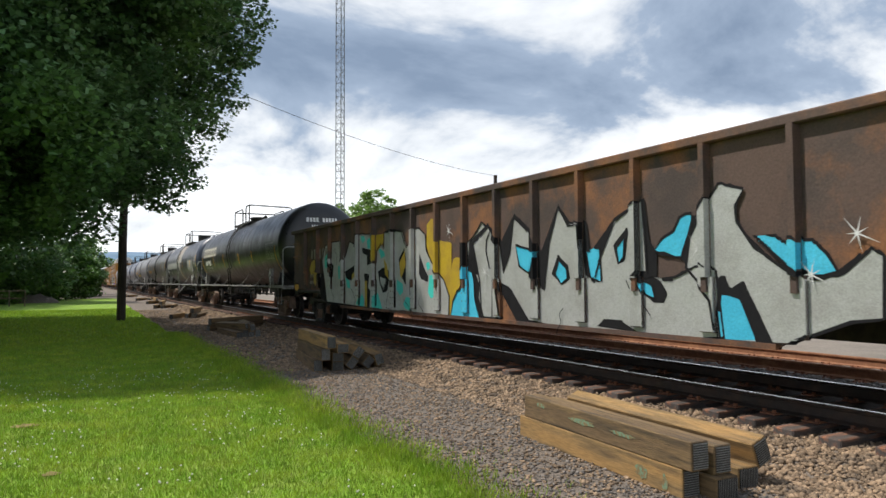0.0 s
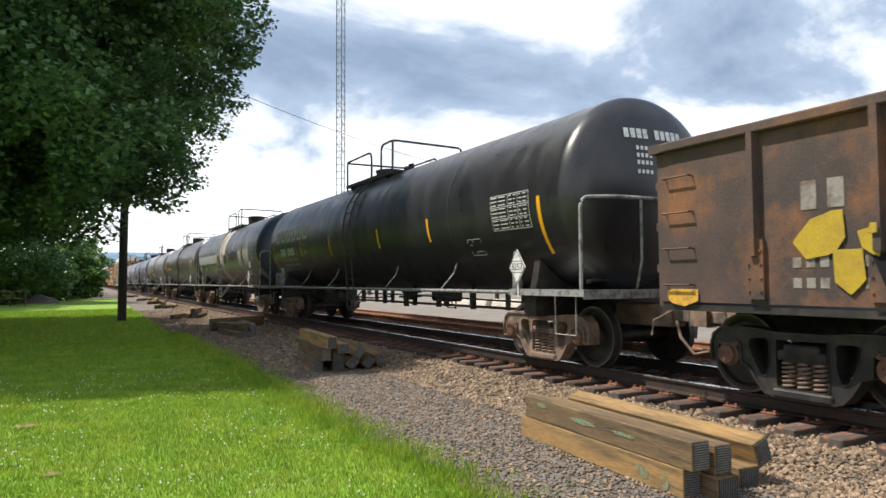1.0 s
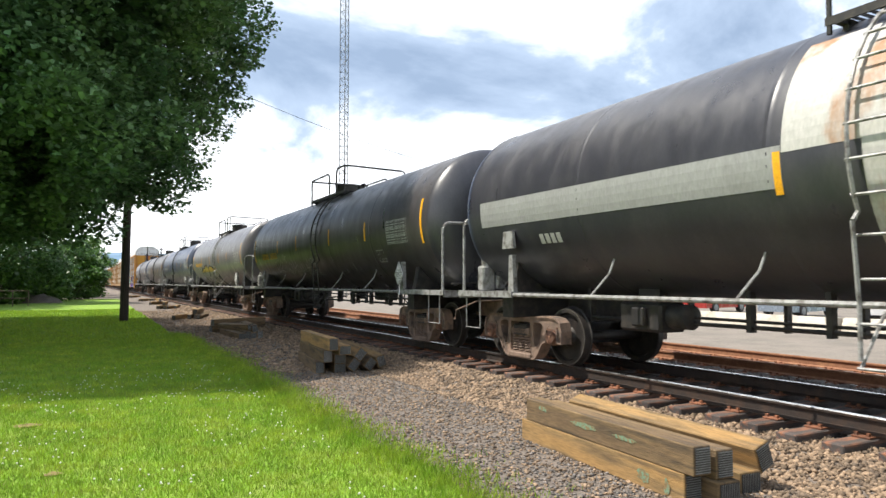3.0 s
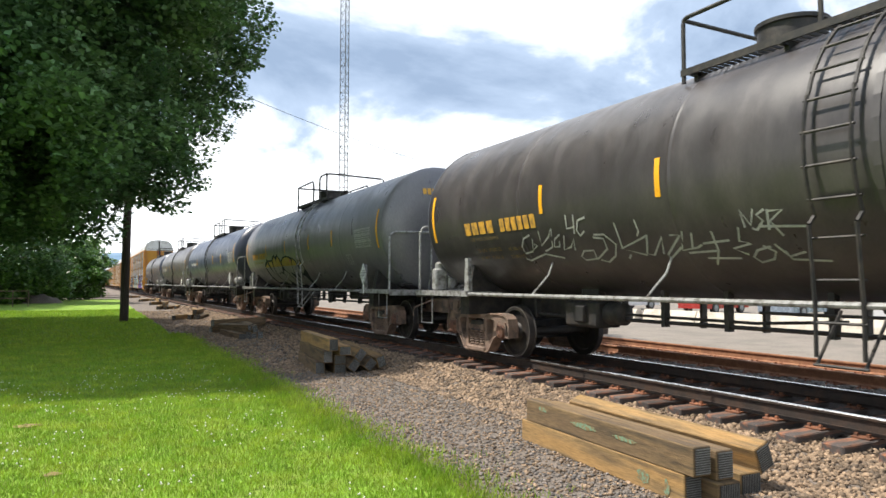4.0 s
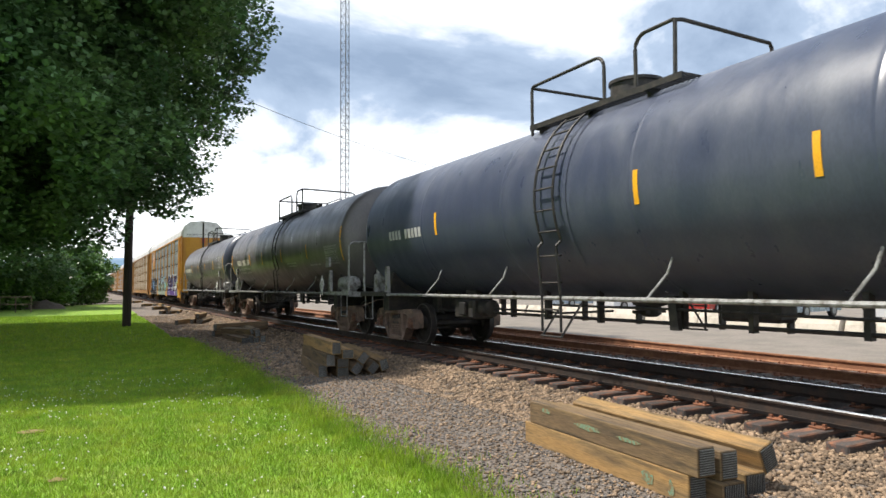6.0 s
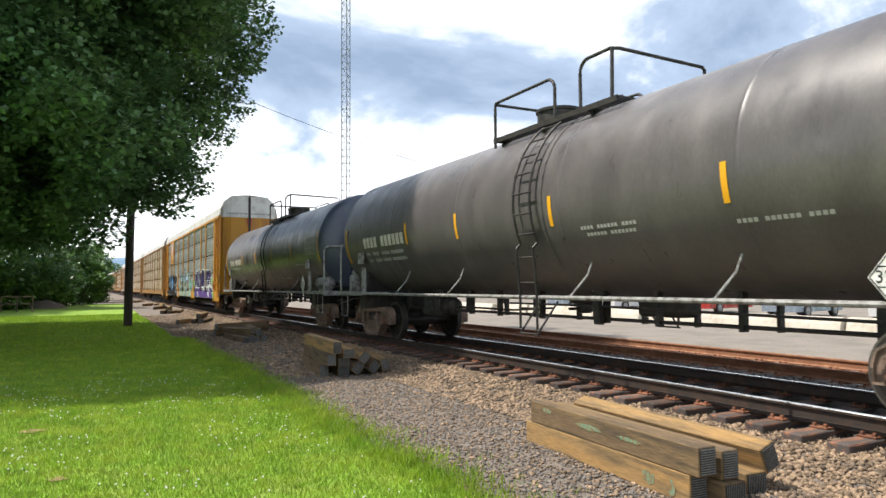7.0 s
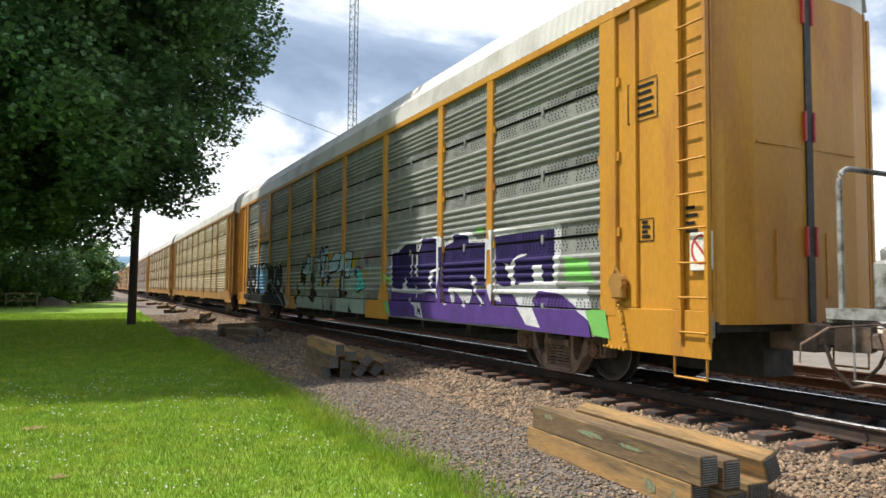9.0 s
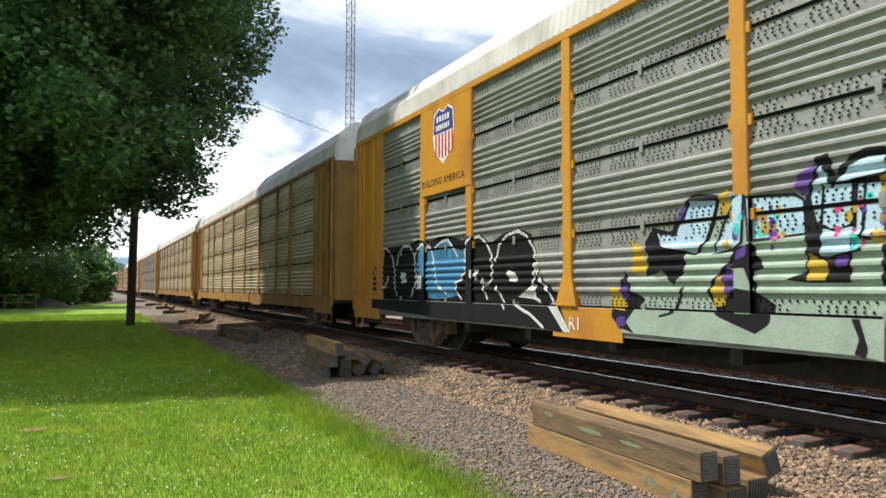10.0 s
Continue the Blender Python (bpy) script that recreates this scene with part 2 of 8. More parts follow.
def arc(c, r, a0, a1, n, plane="yz", k=0.0):
    """Points on an arc, degrees, in a plane at the third coordinate k."""
    out = []
    for i in range(n + 1):
        a = radians(a0 + (a1 - a0) * i / n)
        p, q = c[0] + r * math.cos(a), c[1] + r * math.sin(a)
        out.append({"yz": (k, p, q), "xz": (p, k, q), "xy": (p, q, k)}[plane])
    return out
# ---------- ground, lawn, lot ----------
def smooth_step(x, a, b):
    t = min(1, max(0, (x - a) / (b - a)))
    return t * t * (3 - 2 * t)


def ground_z(x, y):
    """Height of the ground: flat, a ballast shoulder up to the first track, a shallow ditch, the second track."""
    z = 0.11 * smooth_step(x, 5.2, 6.2) + 0.02 * smooth_step(x, 8.9, 9.5) - 0.07 * smooth_step(x, 13.0, 13.9)
    if x < 5.2:
        z += 0.02 * noise.noise((x * 0.5, y * 0.35, 0))
    return z


def lawn_edge(y):
    base = 2.66 + 0.30 * math.exp(-((y - 14.5) / 3.0) ** 2) + 0.22 * math.exp(-((y - 5.7) / 0.8) ** 2)
    base += 0.22 * smooth_step(y, 24, 40) + 0.35 * smooth_step(y, 42, 66)
    return base + 0.10 * noise.noise((y * 0.9, 3.3, 0)) + 0.07 * noise.noise((y * 3.1, 7.7, 0))


def sheet(name, xs, ys, zf, mat, label, off=0.0):
    g = Geo()
    g.v = [(xf(y) if callable(xf) else xf, y, 0) for y in ys for xf in xs]
    g.v = [(x, y, zf(x, y) + off) for x, y, _ in g.v]
    n = len(xs)
    g.f = [(j * n + i, j * n + i + 1, (j + 1) * n + i + 1, (j + 1) * n + i) for j in range(len(ys) - 1) for i in range(n - 1)]
    g.m = [0] * len(g.f)
    ob = part(name, g, mat, smooth=True)
    return tagged(ob, label, "ground", kind="structure")


xs = [-3000, -600, -120, -40, -20, -12, -8, -5, -3, -1, 0, 1, 2, 2.5, 3, 3.5, 4, 4.5, 5.0, 5.2, 5.4, 5.6, 5.8, 6.0, 6.2, 6.6, 7.2, 8.2, 8.9, 9.1, 9.3, 9.5, 9.8, 10.4, 11.4, 12.4, 13.0, 13.3, 13.6, 13.9, 16, 20, 30, 60, 150, 600, 3000]
ys = [-3000, -400, -60, -15] + [-6 + 0.5 * i for i in range(100)] + [46, 50, 55, 60, 70, 85, 100, 130, 170, 230, 320, 500, 900, 3000]
sheet("ground", xs, ys, ground_z, M["gravel"], "grey crushed stone ground beside the railway")
ly = [-14, -9, -5] + [-2 + 0.2 * i for i in range(200)] + [39, 40, 42, 44, 47, 50, 54, 58, 63, 70, 80]
sheet("lawn", [-70, -30, -14, -8, -5, -3, -1.5, 0, 1, 2, 2.6, lawn_edge], ly, lambda x, y: ground_z(min(x, 5), y), M["grass_ground"], "mown green lawn with clover running along the gravel", 0.018)
# ballast strip between the rails, the train's shadow put into its dark colour
M["track_bed"] = material("shade_dark_track_bed", (0.055, 0.048, 0.043), 0.95, spots=(0.09, 0.07, 0.055), spot_scale=12, grain=0.3, grain_scale=80, bump=0.9, bump_scale=50)
sheet("track_bed", [6.95, 7.4, 7.9, 8.42], [-60, -20, 0, 20, 40, 80, 160, 300, 600], ground_z, M["track_bed"], "ballast bed between the running rails, coloured dark for the train's shade", 0.012)
sheet("lot", [14.1, 16, 20, 26, 34, 44], [-40, -10, 0, 10, 20, 30, 45, 60, 90, 130], ground_z, M["lot"], "pale gravel lot behind the second track", 0.02)
sheet("field", [44.2, 60, 120, 400, 1500], [-300, -60, 0, 60, 140, 400, 1500], ground_z, M["grass_ground"], "distant green field beyond the gravel lot", 0.03)


# ---------- loose stones ----------
def stones(name, count, region, size, label, mat, seed, flat=0.7):
    """Angular stones strewn over the ground, one mesh."""
    rng = np.random.default_rng(seed)
    x0, x1, y0, y1 = region
    px = rng.uniform(x0, x1, count)
    py = y0 + (y1 - y0) * rng.uniform(0, 1, count) ** 1.5
    keep = np.array([x > lawn_edge(y) - 0.05 for x, y in zip(px, py)])
    px, py = px[keep], py[keep]
    n = len(px)
    pz = np.array([ground_z(a, b) for a, b in zip(px, py)])
    octa = np.array([(1, 0, 0), (0.2, 1, 0.1), (-1, 0.15, 0), (-0.1, -1, 0), (0.1, 0.1, 1), (0, 0, -0.8)], float)
    faces = np.array([(0, 1, 4), (1, 2, 4), (2, 3, 4), (3, 0, 4), (1, 0, 5), (2, 1, 5), (3, 2, 5), (0, 3, 5)])
    s = rng.uniform(size[0], size[1], n) * rng.choice([1, 1, 1.4], n)
    v = octa[None] * (1 + rng.uniform(-0.35, 0.35, (n, 6, 3))) * s[:, None, None]
    a = rng.uniform(0, 6.28, n)
    b = rng.uniform(-0.6, 0.6, n)
    c, d = np.cos(a)[:, None], np.sin(a)[:, None]
    x, y, z = v[..., 0] * c - v[..., 1] * d, v[..., 0] * d + v[..., 1] * c, v[..., 2] * flat
    x, z = x * np.cos(b)[:, None] - z * np.sin(b)[:, None], x * np.sin(b)[:, None] + z * np.cos(b)[:, None]
    V = np.stack([x + px[:, None], y + py[:, None], z + (pz + s * 0.25)[:, None]], -1).reshape(-1, 3)
    F = (faces[None] + (np.arange(n) * 6)[:, None, None]).reshape(-1, 3)
    return tagged(new(name, fast_mesh(name, V, F, mat)), label, "gravel", kind="stuff")


def fast_mesh(name, V, F, mat):
    me = bpy.data.meshes.new(name)
    k = F.shape[1]
    me.vertices.add(len(V))
    me.vertices.foreach_set("co", np.ascontiguousarray(V, np.float32).ravel())
    me.loops.add(len(F) * k)
    me.loops.foreach_set("vertex_index", np.ascontiguousarray(F, np.int32).ravel())
    me.polygons.add(len(F))
    me.polygons.foreach_set("loop_start", np.arange(0, len(F) * k, k, dtype=np.int32))
    me.polygons.foreach_set("loop_total", np.full(len(F), k, np.int32))
    me.update(calc_edges=True)
    me.materials.append(mat)
    return me


M["stone_dark"] = material("stone_dark", (0.125, 0.112, 0.102), 0.93, spots=(0.165, 0.14, 0.122), spot_scale=4, grain=0.15, island_v=0.45, bump=0.3)
stones("ballast_stones", 21000, (4.9, 6.85, 2.2, 18), (0.017, 0.032), "tan crushed ballast stones heaped beside the ties", M["stone"], 1)
stones("ballast_stones", 7000, (5.0, 6.75, 15, 50), (0.03, 0.05), "tan crushed ballast stones heaped beside the ties", M["stone"], 2)
stones("gravel_stones", 13000, (2.6, 5.2, 3.0, 22), (0.010, 0.022), "small grey gravel stones on the path", M["stone_dark"], 3, 0.55)
stones("gravel_stones", 9000, (2.7, 5.3, 13, 45), (0.022, 0.042), "small tan gravel stones on the path", M["stone"], 9, 0.55)
stones("gravel_stones", 9000, (2.6, 5.4, 3.0, 14), (0.012, 0.024), "small tan gravel stones on the path", M["stone"], 4, 0.55)
stones("ballast_stones", 6000, (8.9, 10.4, 3, 34), (0.025, 0.045), "dark ballast stones between the two tracks", M["stone_dark"], 5)
# stones between the rails carry the same painted train shade
M["stone_shade_dark"] = material("stone_shade_dark", (0.06, 0.053, 0.048), 0.9, spots=(0.10, 0.08, 0.065), spot_scale=4, grain=0.15, island_v=0.45, bump=0.3)
stones("ballast_stones", 4500, (6.85, 8.6, 3, 30), (0.025, 0.04), "ballast stones between the rails, coloured dark for the train's shade", M["stone_shade_dark"], 6)


# ---------- tracks ----------
def rail_mesh(y0, y1, top_mat, body_mat, z):
    g = Geo()
    prof = [(-0.075, 0), (0.075, 0), (0.075, 0.012), (0.014, 0.032), (0.010, 0.125), (0.036, 0.14), (0.036, 0.164), (0.028, 0.172), (-0.028, 0.172), (-0.036, 0.164), (-0.036, 0.14), (-0.010, 0.125), (-0.014, 0.032), (-0.075, 0.012)]
    n = len(prof)
    g.v = [(a, y, b + z - 0.172) for y in (y0, y1) for a, b in prof]
    for i in range(n):
        g.f.append((i, n + i, n + (i + 1) % n, (i + 1) % n))
        g.m.append(1 if i in (6, 7, 8) else 0)
    g.f += [tuple(range(n)), tuple(range(2 * n - 1, n - 1, -1))]
    g.m += [0, 0]
    return g.mesh("rail", [body_mat, top_mat])


def track(x_near, z_top, body, top, label, rusty):
    root = thing("railway_track", label, "railway track")
    tagged(root, kind="structure")
    for x in (x_near, x_near + 1.505):
        part("rail", rail_mesh(-60, 900, top, body, z_top), None, root, at=pose(x, 0, 0))
    rng = random.Random(int(x_near * 10))
    tm = [Geo().box(-1.30, -0.115, -0.17, 1.30, 0.115, 0, bevel=0.012).mesh("tie", M["tie"]) for _ in range(1)]
    pl = Geo().box(-0.17, -0.095, 0, 0.17, 0.095, 0.018, bevel=0.004)
    for sx, sy in ((-0.13, -0.06), (-0.13, 0.06), (0.13, 0.06), (0.13, -0.06)):
        pl.box(sx - 0.016, sy - 0.016, 0.018, sx + 0.016, sy + 0.016, 0.05)
    plm = pl.mesh("tie_plate", M["plate"])
    rest = Geo()
    y, c = -4.0, x_near + 0.7525
    while y < 300:
        dx, dr = rng.uniform(-0.07, 0.07), rng.uniform(-1.2, 1.2)
        if y < 62:
            t = part("tie", tm[0], None, root, at=pose(c + dx, y, z_top - 0.19 - rng.uniform(0, 0.012), 0, 0, dr))
            if y < 34:
                for s in (-0.7525, 0.7525):
                    part("tie_plate", plm, None, t, at=pose(s - dx, 0, 0.004 + 0.001, 0, 0, -dr))
        else:
            rest.box(c - 1.3, y - 0.115, z_top - 0.36, c + 1.3, y + 0.115, z_top - 0.195)
        y += 0.505 + rng.uniform(-0.02, 0.02)
    tagged(part("far_ties", rest, M["tie"], root), kind="stuff")
    return root


track(6.926, RAIL, M["rail"], M["rail_top"], "main line railway track with polished rails on old wooden ties", False)
track(10.55, RAIL - 0.06, M["rail_rust"], M["rail_rust"], "rusty siding track with brown rails and ties", True)


# ---------- trucks: shared meshes ----------
def wheelset_mesh():
    g = Geo()
    for s in (-1, 1):
        x = s * 0.7525
        prof = [(-0.075, 0.10), (-0.07, 0.13), (-0.015, 0.17), (-0.02, 0.36), (-0.068, 0.385), (-0.07, 0.452), (0.035, 0.460), (0.05, 0.485), (0.066, 0.48), (0.068, 0.39), (0.02, 0.365), (0.01, 0.17), (0.07, 0.13), (0.075, 0.10)]
        g.lathe([(x - s * a, r) for a, r in prof], 0, (0, 0, 0), 40)
    g.lathe([(-1.05, 0.07), (-0.85, 0.08), (0.85, 0.08), (1.05, 0.07)], 0, (0, 0, 0), 14, closed=True)
    for s in (-1, 1):
        x = s * 0.7525
        g.lathe([(x - s * -0.071, 0.43), (x - s * -0.0705, 0.4535)], 0, (0, 0, 0), 40, mi=1)
    return g.mesh("wheelset", [M["wheel"], M["tread"]], True)


def side_frame_mesh():
    """A cast side frame: one arched casting with two rounded windows, a spring opening, bearing jaws and edge flanges."""
    g = Geo()
    w = 0.075
    right = [(0.0, 0.745), (0.30, 0.75), (0.52, 0.775), (0.78, 0.785), (0.98, 0.765), (1.10, 0.69), (1.145, 0.55), (1.13, 0.36), (1.045, 0.36), (1.035, 0.57), (0.98, 0.615), (0.80, 0.615), (0.745, 0.57), (0.735, 0.37), (0.63, 0.33), (0.53, 0.18), (0.44, 0.08), (0.34, 0.05), (0.0, 0.05)]
    outer = right + [(-a, b) for a, b in right[-2:0:-1]]
    window = [(0.37, 0.63), (0.41, 0.665), (0.55, 0.665), (0.615, 0.64), (0.625, 0.57), (0.53, 0.36), (0.47, 0.27), (0.42, 0.275), (0.375, 0.40)]
    opening = [(0.275, 0.665), (0.285, 0.64), (0.285, 0.19), (0.265, 0.165), (-0.265, 0.165), (-0.285, 0.19), (-0.285, 0.64), (-0.275, 0.665)]
    loops = [outer, window, [(-a, b) for a, b in window], opening]
    flat = [p for lp in loops for p in lp]
    from mathutils.geometry import tessellate_polygon
    tri = [tuple(t) for t in tessellate_polygon([[Vector((a, b, 0)) for a, b in lp] for lp in loops])]
    for x in (-w, w):
        g.add([(x, a, b) for a, b in flat], tri if x > 0 else [t[::-1] for t in tri])
    for lp, thick, lip in ((outer, 1.35, 0.03), (window, 1.15, 0.012), (loops[2], 1.15, 0.012), (opening, 1.2, 0.012)):
        n = len(lp)
        cy, cz = sum(p[0] for p in lp) / n, sum(p[1] for p in lp) / n
        for i in range(n):
            p, q = lp[i], lp[(i + 1) % n]
            ln = math.hypot(q[0] - p[0], q[1] - p[1]) or 1e-6
            nx, nz = -(q[1] - p[1]) / ln * lip, (q[0] - p[0]) / ln * lip
            inward = (nx * (cy - p[0]) + nz * (cz - p[1]) > 0) == (lp is outer)
            nx, nz = (nx, nz) if inward else (-nx, -nz)
            g.prism([p, q, (q[0] + nx, q[1] + nz), (p[0] + nx, p[1] + nz)], 0, -w * thick, w * thick)
    g.box(-0.10, -0.27, 0.45, 0.10, 0.27, 0.56, bevel=0.015)
    g.box(-0.115, -0.33, 0.055, 0.115, 0.33, 0.15, bevel=0.02)
    return g.mesh("side_frame", M["truck"])


def spring_mesh():
    g = Geo()
    pts = [(0.068 * math.cos(a), 0.068 * math.sin(a), 0.165 + 0.285 * k / 60) for k in range(61) for a in (2 * math.pi * k / 10,)]
    g.tube(pts, 0.017, 6)
    return g.mesh("spring", M["truck"], True)


def bearing_mesh():
    g = Geo()
    g.lathe([(0.10, 0.13), (-0.05, 0.135), (-0.06, 0.11), (-0.10, 0.105), (-0.115, 0.07)], 0, (0, 0, 0), 20, closed=True)
    for k in range(3):
        a = k * 2.094 + 0.5
        g.lathe([(-0.112, 0.018), (-0.13, 0.018)], 0, (0, 0.05 * math.cos(a), 0.05 * math.sin(a)), 6, closed=True)
    g.box(-0.06, -0.13, 0.10, 0.10, 0.13, 0.16)
    return g.mesh("bearing", M["bearing"], True)


def bolster_mesh():
    g = Geo()
    g.box(-1.12, -0.20, 0.43, 1.12, 0.20, 0.62, bevel=0.02)
    g.lathe([(0.62, 0.2), (0.72, 0.2)], 2, (0, 0, 0), 18, closed=True)
    for s in (-1, 1):
        g.box(-0.72, s * 0.52 - 0.04, 0.30, 0.72, s * 0.52 + 0.04, 0.40)
        for x in (-0.7525, 0.7525):
            g.prism([(s * 0.42, 0.28), (s * 0.46, 0.60), (s * 0.40, 0.62), (s * 0.36, 0.30)], 0, x - 0.05, x + 0.05)
    return g.mesh("truck", M["steel_black"])


TRUCK = dict(wheelset=wheelset_mesh(), side_frame=side_frame_mesh(), spring=spring_mesh(), bearing=bearing_mesh(), truck=bolster_mesh())
SPINNING = []


def add_truck(car, y, shaded_frame=None):
    t = part("truck", TRUCK["truck"], None, car, at=pose(0, y, 0))
    for s in (-1, 1):
        part("side_frame", shaded_frame or TRUCK["side_frame"], None, t, at=pose(s * 1.02, 0, 0))
        for k in (-0.175, 0.0, 0.175):
            part("spring", TRUCK["spring"], None, t, at=pose(s * 1.02 + s * 0.02, k, 0))
        for w in (-0.89, 0.89):
            part("bearing", TRUCK["bearing"], None, t, at=pose(s * 1.06, w, 0.457, 0, 0, 0 if s < 0 else 180))
    for w in (-0.89, 0.89):
        ws = part("wheelset", TRUCK["wheelset"], None, t, at=pose(0, w, 0.457))
        SPINNING.append((ws, w))
    return t


def coupler_mesh():
    g = Geo()
    g.box(-0.16, 0, 0.62, 0.16, 1.35, 0.95, bevel=0.02)
    g.box(-0.09, 1.3, 0.70, 0.09, 1.72, 0.88, bevel=0.02)
    g.prism([(-0.17, 1.66), (0.12, 1.66), (0.16, 1.80), (0.10, 1.96), (-0.02, 1.92), (-0.05, 1.80), (-0.18, 1.86)], 2, 0.66, 0.94)
    g.tube([(0.2, 1.5, 0.72), (0.26, 1.62, 0.5), (0.2, 1.8, 0.28), (0.08, 1.95, 0.32)], 0.022, 8)
    g.tube([(0.15, 1.45, 0.98), (-0.9, 1.45, 0.96), (-1.35, 1.45, 0.80), (-1.38, 1.45, 0.62)], 0.014, 6)
    return g.mesh("coupler", M["truck"])


COUPLER = coupler_mesh()
# ---------- the train ----------
TRACK_X = 6.926 + 0.7525
SPEED = 15.98
MOVING = []


def paint(name, base, dust, rough=0.45, rust=None, dust_lo=0.42, dust_hi=0.7):
    return material(name, base, rough, 0.0, spec=0.6, spots=dust, spot_scale=1.6, spot_lo=dust_lo, spot_hi=dust_hi, grain=0.08, grain_scale=35, bump=0.06, bump_scale=14, second=rust, second_scale=0.7, stretch=(1, 1, 0.35))


P = {
    "black": paint("black_paint", (0.0125, 0.0125, 0.0155), (0.024, 0.0225, 0.0250), 0.36),
    "charcoal": paint("charcoal_paint", (0.030, 0.030, 0.039), (0.056, 0.054, 0.061), 0.36),
    "brownish": paint("sooty_brown_paint", (0.0384, 0.0341, 0.0352), (0.0720, 0.0629, 0.0616), 0.36),
    "grey": paint("dusty_grey_paint", (0.128, 0.126, 0.138), (0.160, 0.154, 0.163), 0.36),
    "slate": paint("slate_paint", (0.042, 0.052, 0.088), (0.070, 0.080, 0.112), 0.36),
    "taupe": paint("taupe_paint", (0.080, 0.072, 0.074), (0.116, 0.105, 0.104), 0.36),
    "patch": paint("grey_patch_paint", (0.26, 0.265, 0.26), (0.20, 0.20, 0.195), 0.6),
    "rust_patch": paint("rust_streaked_grey", (0.42, 0.41, 0.39), (0.30, 0.16, 0.08), 0.65, dust_lo=0.5, dust_hi=0.62),
    "yellow": material("yellow_reflector", (0.75, 0.36, 0.01), 0.5, bump=0.02),
    "white": material("white_stencil", (0.70, 0.70, 0.68), 0.6, spots=(0.4, 0.4, 0.39), spot_scale=9, spot_lo=0.5, bump=0.02),
    "cream": material("cream_lettering", (0.56, 0.53, 0.46), 0.7, spots=(0.42, 0.40, 0.35), spot_scale=5, bump=0.02),
    "grey_stencil": material("grey_stencil", (0.42, 0.42, 0.41), 0.65, bump=0.02),
    "black_stencil": material("black_stencil", (0.010, 0.010, 0.012), 0.8, bump=0.02, spec=0.2),
    "amber": material("amber_lettering", (0.62, 0.33, 0.04), 0.6, spots=(0.3, 0.18, 0.05), spot_scale=8, bump=0.02),
    "amber_dim": material("faded_amber_lettering", (0.22, 0.15, 0.06), 0.7, bump=0.02),
    "rust_streak": paint("rust_streak", (0.20, 0.10, 0.055), (0.26, 0.22, 0.19), 0.7),
    "worn_mark": material("worn_white_mark", (0.24, 0.22, 0.20), 0.75, spots=(0.13, 0.09, 0.07), spot_scale=7, bump=0.02),
    "pale_tag": material("pale_tag_paint", (0.36, 0.37, 0.35), 0.7, spots=(0.26, 0.27, 0.26), spot_scale=6, bump=0.02),
    "tag_outline": material("tag_outline_paint", (0.022, 0.03, 0.042), 0.75, bump=0.02, spec=0.2),
    "teal": material("teal_spray", (0.05, 0.50, 0.45), 0.5, bump=0.03),
    "cyan": material("cyan_spray", (0.045, 0.40, 0.60), 0.5, spots=(0.06, 0.46, 0.66), bump=0.03),
    "silver": material("silver_spray", (0.43, 0.44, 0.44), 0.42, 0.3, spots=(0.36, 0.36, 0.355), spot_scale=2.5, bump=0.04),
    "mustard": material("mustard_spray", (0.42, 0.29, 0.02), 0.55, spots=(0.34, 0.22, 0.03), bump=0.03),
    "violet": material("violet_spray", (0.07, 0.035, 0.19), 0.7, spots=(0.10, 0.05, 0.24), bump=0.03, spec=0.25),
    "navy_spray": material("navy_spray", (0.019, 0.013, 0.068), 0.75, spots=(0.028, 0.016, 0.085), spot_scale=2, bump=0.03, spec=0.2),
    "purple": material("purple_spray", (0.085, 0.042, 0.20), 0.75, spots=(0.065, 0.038, 0.145), spot_scale=2, bump=0.03, spec=0.2),
    "green_spray": material("green_spray", (0.16, 0.42, 0.10), 0.5, bump=0.03),
    "pale_blue": material("pale_blue_spray", (0.38, 0.53, 0.64), 0.75, spots=(0.31, 0.46, 0.58), spot_scale=3, bump=0.03, spec=0.2),
    "mint": material("mint_spray", (0.29, 0.365, 0.305), 0.75, spots=(0.235, 0.30, 0.25), spot_scale=2, bump=0.03, spec=0.2),
    "blue": material("blue_spray", (0.05, 0.19, 0.35), 0.5, bump=0.03),
    "magenta": material("magenta_spray", (0.45, 0.05, 0.16), 0.5, bump=0.03),
    "crest_blue": material("crest_blue", (0.04, 0.05, 0.22), 0.5, bump=0.02),
    "crest_red": material("crest_red", (0.45, 0.04, 0.04), 0.5, bump=0.02),
    "white_spray": material("white_spray", (0.58, 0.59, 0.60), 0.7, spots=(0.46, 0.47, 0.48), spot_scale=4, bump=0.03, spec=0.25),
}


def words(text, size):
    """The outline of some words as flat triangles, u to the right and v up, centred."""
    cu = bpy.data.curves.new("words", "FONT")
    cu.body, cu.size, cu.align_x, cu.align_y, cu.resolution_u = text, size, "CENTER", "CENTER", 2
    ob = bpy.data.objects.new("words", cu)
    scene.collection.objects.link(ob)
    me = bpy.data.meshes.new_from_object(ob.evaluated_get(bpy.context.evaluated_depsgraph_get()))
    vs, fs = [tuple(v.co)[:2] for v in me.vertices], [tuple(p.vertices) for p in me.polygons]
    bpy.data.objects.remove(ob)
    bpy.data.meshes.remove(me)
    return vs, fs


